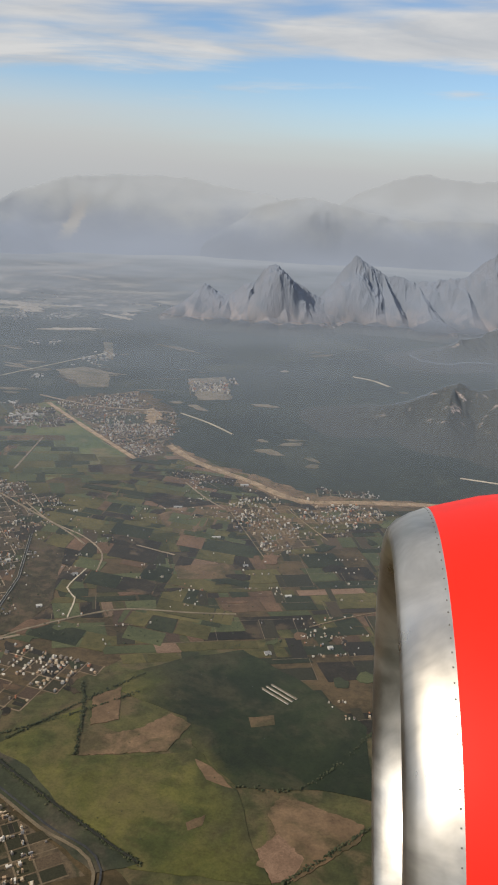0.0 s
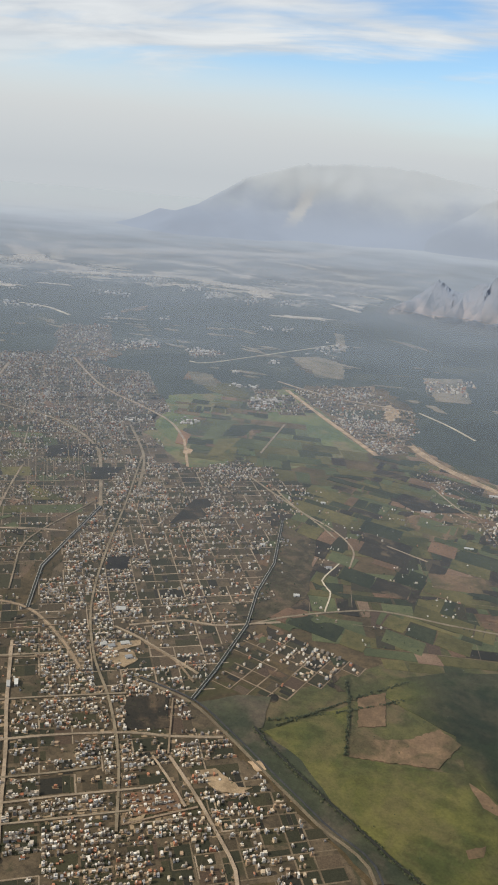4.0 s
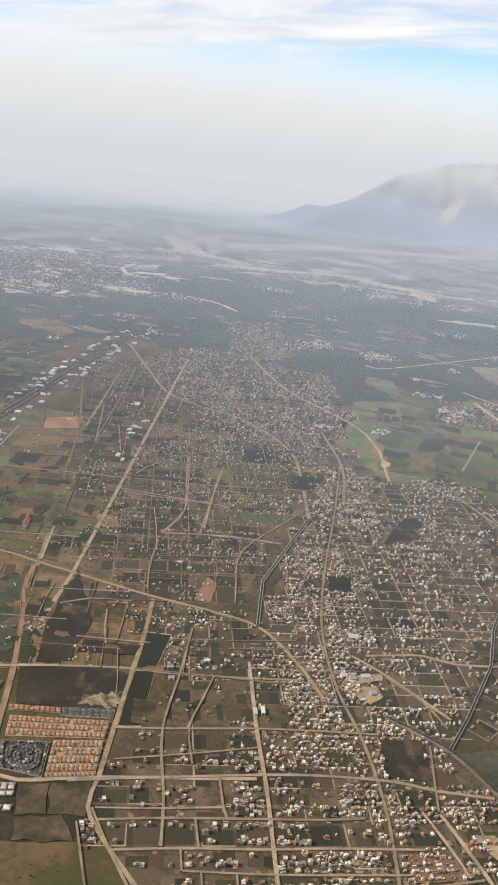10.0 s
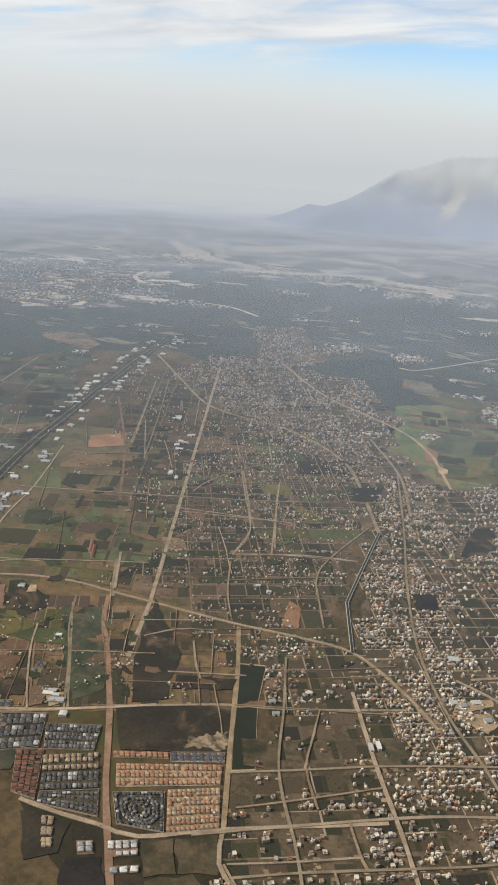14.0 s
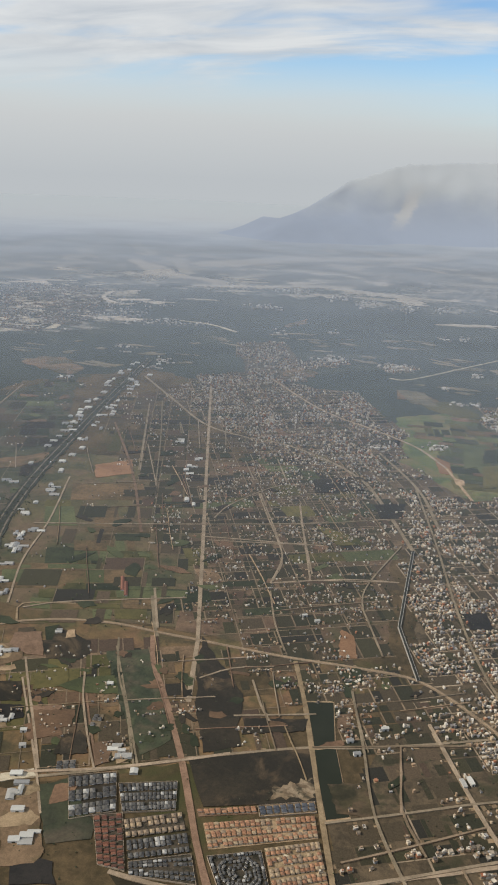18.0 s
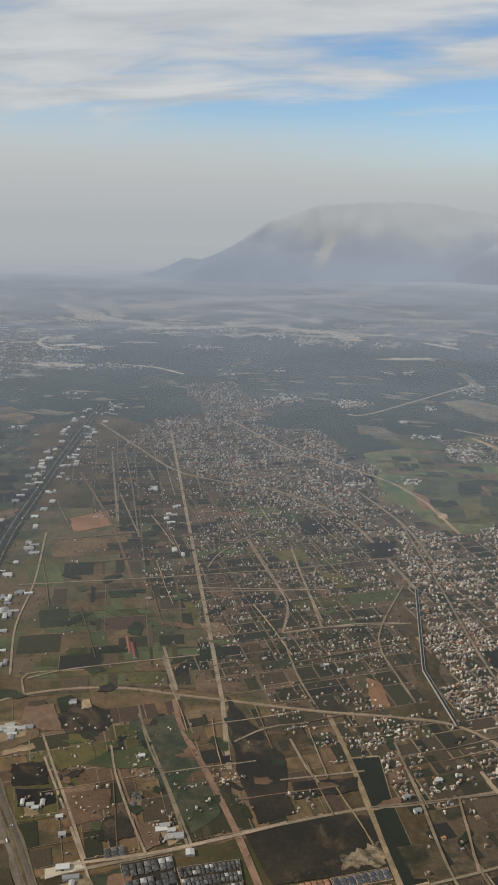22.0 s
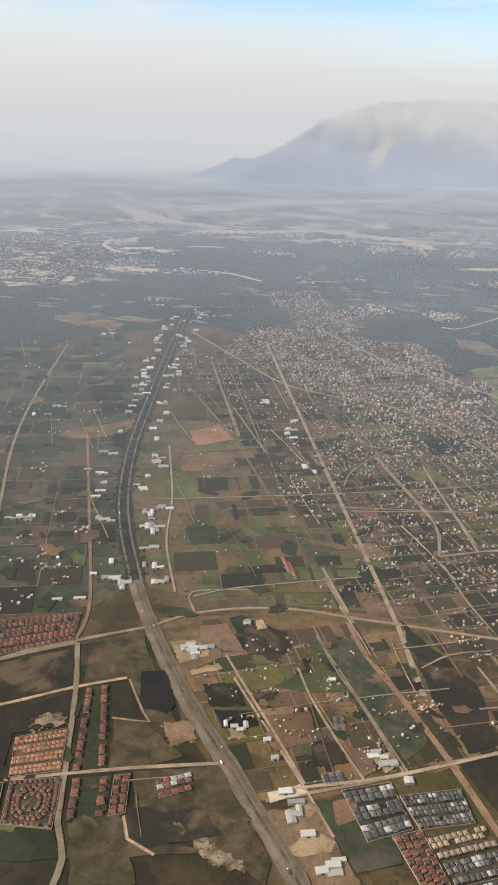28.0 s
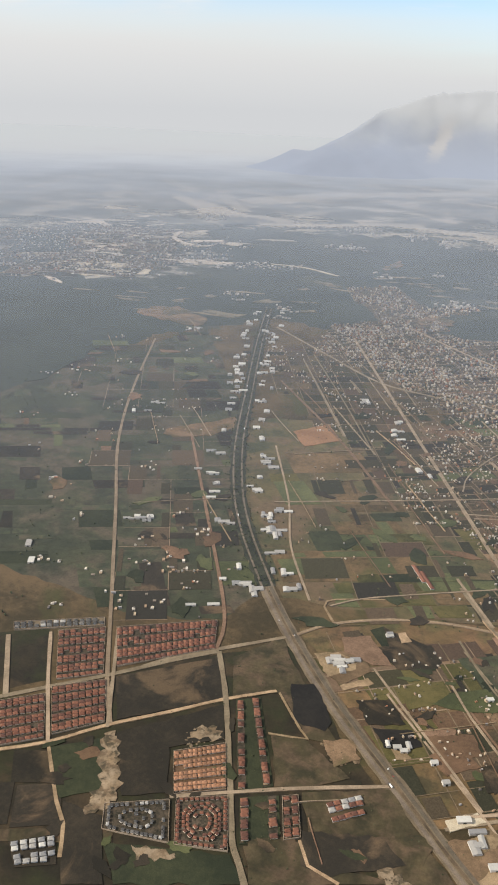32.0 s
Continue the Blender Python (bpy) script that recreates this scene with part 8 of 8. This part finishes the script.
CARPAINT = built("vehicle_paint", [(0, (0.75, 0.75, 0.74)), (0.45, (0.55, 0.56, 0.57)), (0.6, (0.06, 0.07, 0.08)), (0.75, (0.35, 0.04, 0.03)), (0.85, (0.70, 0.70, 0.68))], 0.4, 0.05, True)
TYRE = plain_mat("black_rubber", (0.02, 0.02, 0.02), 0.8)
PANE = plain_mat("dark_window_glass", (0.03, 0.035, 0.04), 0.15)


def vehicle(lorry):
    ob = empty("lorry" if lorry else "car")
    long, wide = (2.3, 0.42) if lorry else (0.75, 0.30)

    def block(name, x, w, d, z0, z1, mat, label=""):
        v, f = [], []
        box(v, f, x, 0, 0, w, d, z0, z1)
        part(name, mesh_of(name, v, f, mat), ob, label)

    if lorry:
        block("trailer", -0.25, 1.75, wide, 0.18, 0.68, CARPAINT, "pale box trailer")
        block("cab", 0.92, 0.42, wide * 0.95, 0.14, 0.58, CARPAINT)
        block("windscreen", 1.135, 0.012, wide * 0.8, 0.36, 0.54, PANE)
    else:
        block("body", 0, long, wide, 0.06, 0.17, CARPAINT)
        block("cabin", -0.04, long * 0.55, wide * 0.88, 0.17, 0.27, PANE, "dark glazed cabin")
        block("car_roof", -0.04, long * 0.45, wide * 0.8, 0.27, 0.285, CARPAINT)
    for x in ((-0.9, -0.65, 0.9) if lorry else (-0.24, 0.24)):
        for side in (-1, 1):
            v, f, m = [], [], 10
            rad = 0.09 if lorry else 0.055
            for yy in (side * wide / 2 - 0.03, side * wide / 2 + 0.03):
                v += [(x + math.cos(6.283 * i / m) * rad, yy, rad + math.sin(6.283 * i / m) * rad) for i in range(m)]
            f = [(i, (i + 1) % m, m + (i + 1) % m, m + i) for i in range(m)] + [tuple(range(m)), tuple(range(2 * m - 1, m - 1, -1))]
            part("wheel", mesh_of("wheel", v, f, TYRE), ob)
    return tagged(ob, "pale box lorry on the highway" if lorry else "small car on the dusty highway", "lorry" if lorry else "car", "traffic on the highway")


fleet = [vehicle(True), vehicle(False)]
rv_ = random.Random(12)
lanes = smooth_line(DUSTY, 4.0)[2:]
for i, ob in enumerate(fleet + [None] * 30):
    line = lanes if i % 3 else smooth_line(DARKWAY, 5.0)
    k = rv_.randrange(1, len(line) - 2)
    p, q = Vector(line[k]), Vector(line[k + 1])
    t = (q - p).normalized()
    side = rv_.choice((-1, 1))
    c = p + Vector((t.y, -t.x)) * side * (rv_.choice((1.5, 2.0)) if i % 3 else 2.4)
    m = pose(c.x, c.y, 0.46, 0, 0, math.degrees(math.atan2(t.y, t.x)) + (180 if side > 0 else 0))
    if ob:
        ob.matrix_basis = m
    else:
        copy_thing(fleet[rv_.random() > 0.4], m)


# ---------------------------------------------------------------- trees and bushes
def clump(v, f, x, y, z, s, r):
    """One small tree crown: an uneven blob of facets with a stub of trunk hidden in it."""
    n = len(v)
    k = 5
    top = s * r.uniform(0.9, 1.5)
    for zz, rad in ((0.12 * top, 0.55), (0.5 * top, 1.0), (0.82 * top, 0.62)):
        o = r.random() * 6.28
        for i in range(k):
            q = o + 6.283 * i / k
            e = s * rad * 0.62 * r.uniform(0.65, 1.3)
            v.append((x + math.cos(q) * e, y + math.sin(q) * e, z + zz * r.uniform(0.85, 1.15)))
    v.append((x + r.uniform(-0.2, 0.2) * s, y, z + top))
    v.append((x, y, z))
    for b in (0, 1):
        for i in range(k):
            j = (i + 1) % k
            f.append((n + b * k + i, n + b * k + j, n + b * k + k + j, n + b * k + k + i))
    for i in range(k):
        j = (i + 1) % k
        f.append((n + 2 * k + i, n + 2 * k + j, n + 3 * k))
        f.append((n + j, n + i, n + 3 * k + 1))


def trees(poly, count, seed, lo=0.5, hi=1.2, label="dark green trees and bushes scattered over the plain", near=None, spread=3.0):
    r = random.Random(seed)
    v, f = [], []
    xs, ys = [p[0] for p in poly], [p[1] for p in poly]
    n = tries = 0
    while n < count and tries < count * 12:
        tries += 1
        if near:
            q = r.choice(near)
            x, y = q.x + r.gauss(0, spread), q.y + r.gauss(0, spread)
        else:
            x, y = r.uniform(min(xs), max(xs)), r.uniform(min(ys), max(ys))
            if not inside(x, y, poly) or noise.noise(Vector((x * 0.03, y * 0.03, seed))) < r.uniform(-0.15, 0.45):
                continue
        clump(v, f, x, y, 0.1, r.uniform(lo, hi), r)
        n += 1
    return tagged(new("trees", mesh_of("trees", v, f, LEAVES)), label, "trees", "", "stuff")


trees([(-473.0, 332.1), (-337.1, 356.9), (-187.0, 337.6), (-171.9, 252.5)] + [(-150, 180), (-360, 140)], 420, 1, 0.3, 0.6)
trees([(-362.6, 472.6), (-302.2, 642.2), (-121.1, 494.5), (-18.1, 464.5), (-14.7, 262.2), (-184.1, 196.2)], 380, 2, 0.3, 0.65)
trees([(-823.9, 702.3), (-762.5, 850.9), (-344.1, 706.9), (-341.5, 362.6), (-498.4, 325.4), (-560.2, 271.7)], 1300, 3, 0.4, 0.9)
trees([(-560.2, 271.7), (-341.5, 362.6), (-340.4, 214.8), (-495.6, 166.3)], 330, 4, 0.3, 0.6)
trees([(-962.2, 755.7), (-805.2, 730.3), (-570.0, 257.0), (-606.6, 231.4)], 420, 5, 0.5, 1.1)
trees([(-684.7, 750.9), (-351.2, 659.6), (-266.1, 397.1), (-383.4, 361.8)], 1100, 6, 0.4, 0.9)
trees([(-241.3, 676.5), (-102.4, 753.8), (189.6, 658.9), (135.6, 429.1), (-144.0, 391.8)], 1100, 7, 0.45, 1.0)
near_homes = [p for i, p in enumerate(HOMES) if p.y < 700]
trees([(0, 0)], 5200, 21, 0.25, 0.62, "dark garden trees and bushes between the houses", near_homes, 1.3)
for line, count, seed, sp in (([(-703.7, 916.7), (-668.0, 769.2), (-628.4, 617.9), (-602.3, 521.4), (-577.4, 449.0), (-554.9, 399.8), (-526.7, 350.0)], 1500, 11, 5.0), ([(-125.3, 312.8), (-107.7, 297.5), (-80.8, 277.7), (-52.6, 258.0), (-42.4, 251.5)], 500, 12, 0.7), ([(-81.9, 311.0), (-87.0, 347.3), (-92.1, 365.1)], 160, 13, 0.5),
                              ([(-116.1, 318.9), (-100.9, 335.7), (-82.5, 356.6), (-62.5, 378.0)], 160, 14, 0.5), ([(-7.6, 297.7), (21.8, 300.9), (55.1, 341.9)], 120, 15, 0.6), ([(12.6, 247.2), (25.6, 258.8), (49.5, 280.5)], 200, 16, 0.5), ([(-172.7, 542.8), (-160.5, 475.3), (-154.8, 396.6), (-159.2, 321.1)], 260, 17, 1.4),
                              ([(-119.9, 321.3), (-90.1, 340.0), (-60.9, 362.4)], 140, 18, 0.5)):
    trees([(0, 0)], count, seed, 0.4, 1.0, "line of dark bushes along a field edge", smooth_line(line, 1.5), sp)

# ---------------------------------------------------------------- the aircraft's engine beside the window
RED = plain_mat("red_cowl_paint", (0.80, 0.016, 0.005), 0.55)


def steel_material():
    m, n, b = material("bare_polished_lip", 0.34, 1.0)
    p = n.add("ShaderNodeTexCoord").outputs["Object"]
    f = n.noise(p, 2.6, 5, 0.6, 0.5)
    n.put(b.inputs["Base Color"], n.ramp(f, [(0.35, (0.36, 0.34, 0.31)), (0.62, (0.70, 0.67, 0.62))]))
    n.put(b.inputs["Roughness"], n.span(n.noise(p, 5.0, 4), 0.3, 0.7, 0.26, 0.46))
    return m


STEEL = steel_material()
RIVET = plain_mat("rivet_metal", (0.22, 0.21, 0.19), 0.5, 0.6)
SEAM = plain_mat("dark_seam", (0.05, 0.05, 0.05), 0.6)


def lathe(name, prof, mat, n=96):
    v = [(x, r * math.cos(6.28318 * i / n), r * math.sin(6.28318 * i / n)) for x, r in prof for i in range(n)]
    f = [(j * n + i, j * n + (i + 1) % n, (j + 1) * n + (i + 1) % n, (j + 1) * n + i) for j in range(len(prof) - 1) for i in range(n)]
    return mesh_of(name, v, f, mat, smooth=True)


engine = empty("jet_engine")
tagged(engine, "red jet engine cowling with a bare metal intake lip", "engine")
lip = [(0.60, 0.80), (0.32, 0.84), (0.14, 0.895), (0.05, 0.945), (0.012, 0.98), (0.0, 1.008), (0.010, 1.036), (0.040, 1.066), (0.090, 1.093), (0.153, 1.1155)]
part("intake_lip", lathe("intake_lip", lip, STEEL), engine, "bare polished metal intake lip")
part("cowl", lathe("cowl", [(0.153, 1.1155), (0.35, 1.165), (0.7, 1.21), (1.2, 1.235), (1.8, 1.22), (2.6, 1.10), (3.3, 0.95), (3.32, 0.8)], RED), engine, "glossy red painted cowling")
part("fan_face", lathe("fan_face", [(0.60, 0.80), (0.62, 0.3), (0.4, 0.02)], SEAM), engine, "dark fan behind the intake")
v, f = [], []
box(v, f, 0, 0, 0, 0.0042, 0.0042, -0.0012, 0.0012)
stud = mesh_of("rivet", v, f, RIVET)
for i in range(150):
    part("rivet", stud, engine).matrix_basis = pose(0, 0, 0, 360 * i / 150) @ Matrix.Translation((0.143, 0, 1.1125))
v, f = [], []
box(v, f, 0, 0, 0, 0.15, 0.004, -0.002, 0.002)
part("seam", mesh_of("seam", v, f, SEAM), engine, "dark panel seam in the lip").matrix_basis = pose(0, 0, 0, 98) @ Matrix.Translation((0.085, 0, 1.089)) @ pose(0, 0, 0, 0, -20, 0)
engine.matrix_basis = aimed(*PATH[0][1:]) @ Matrix.Translation((0.516, -1.364, -3.2)) @ pose(0, 0, 0, 0, -6.36, -1.17)
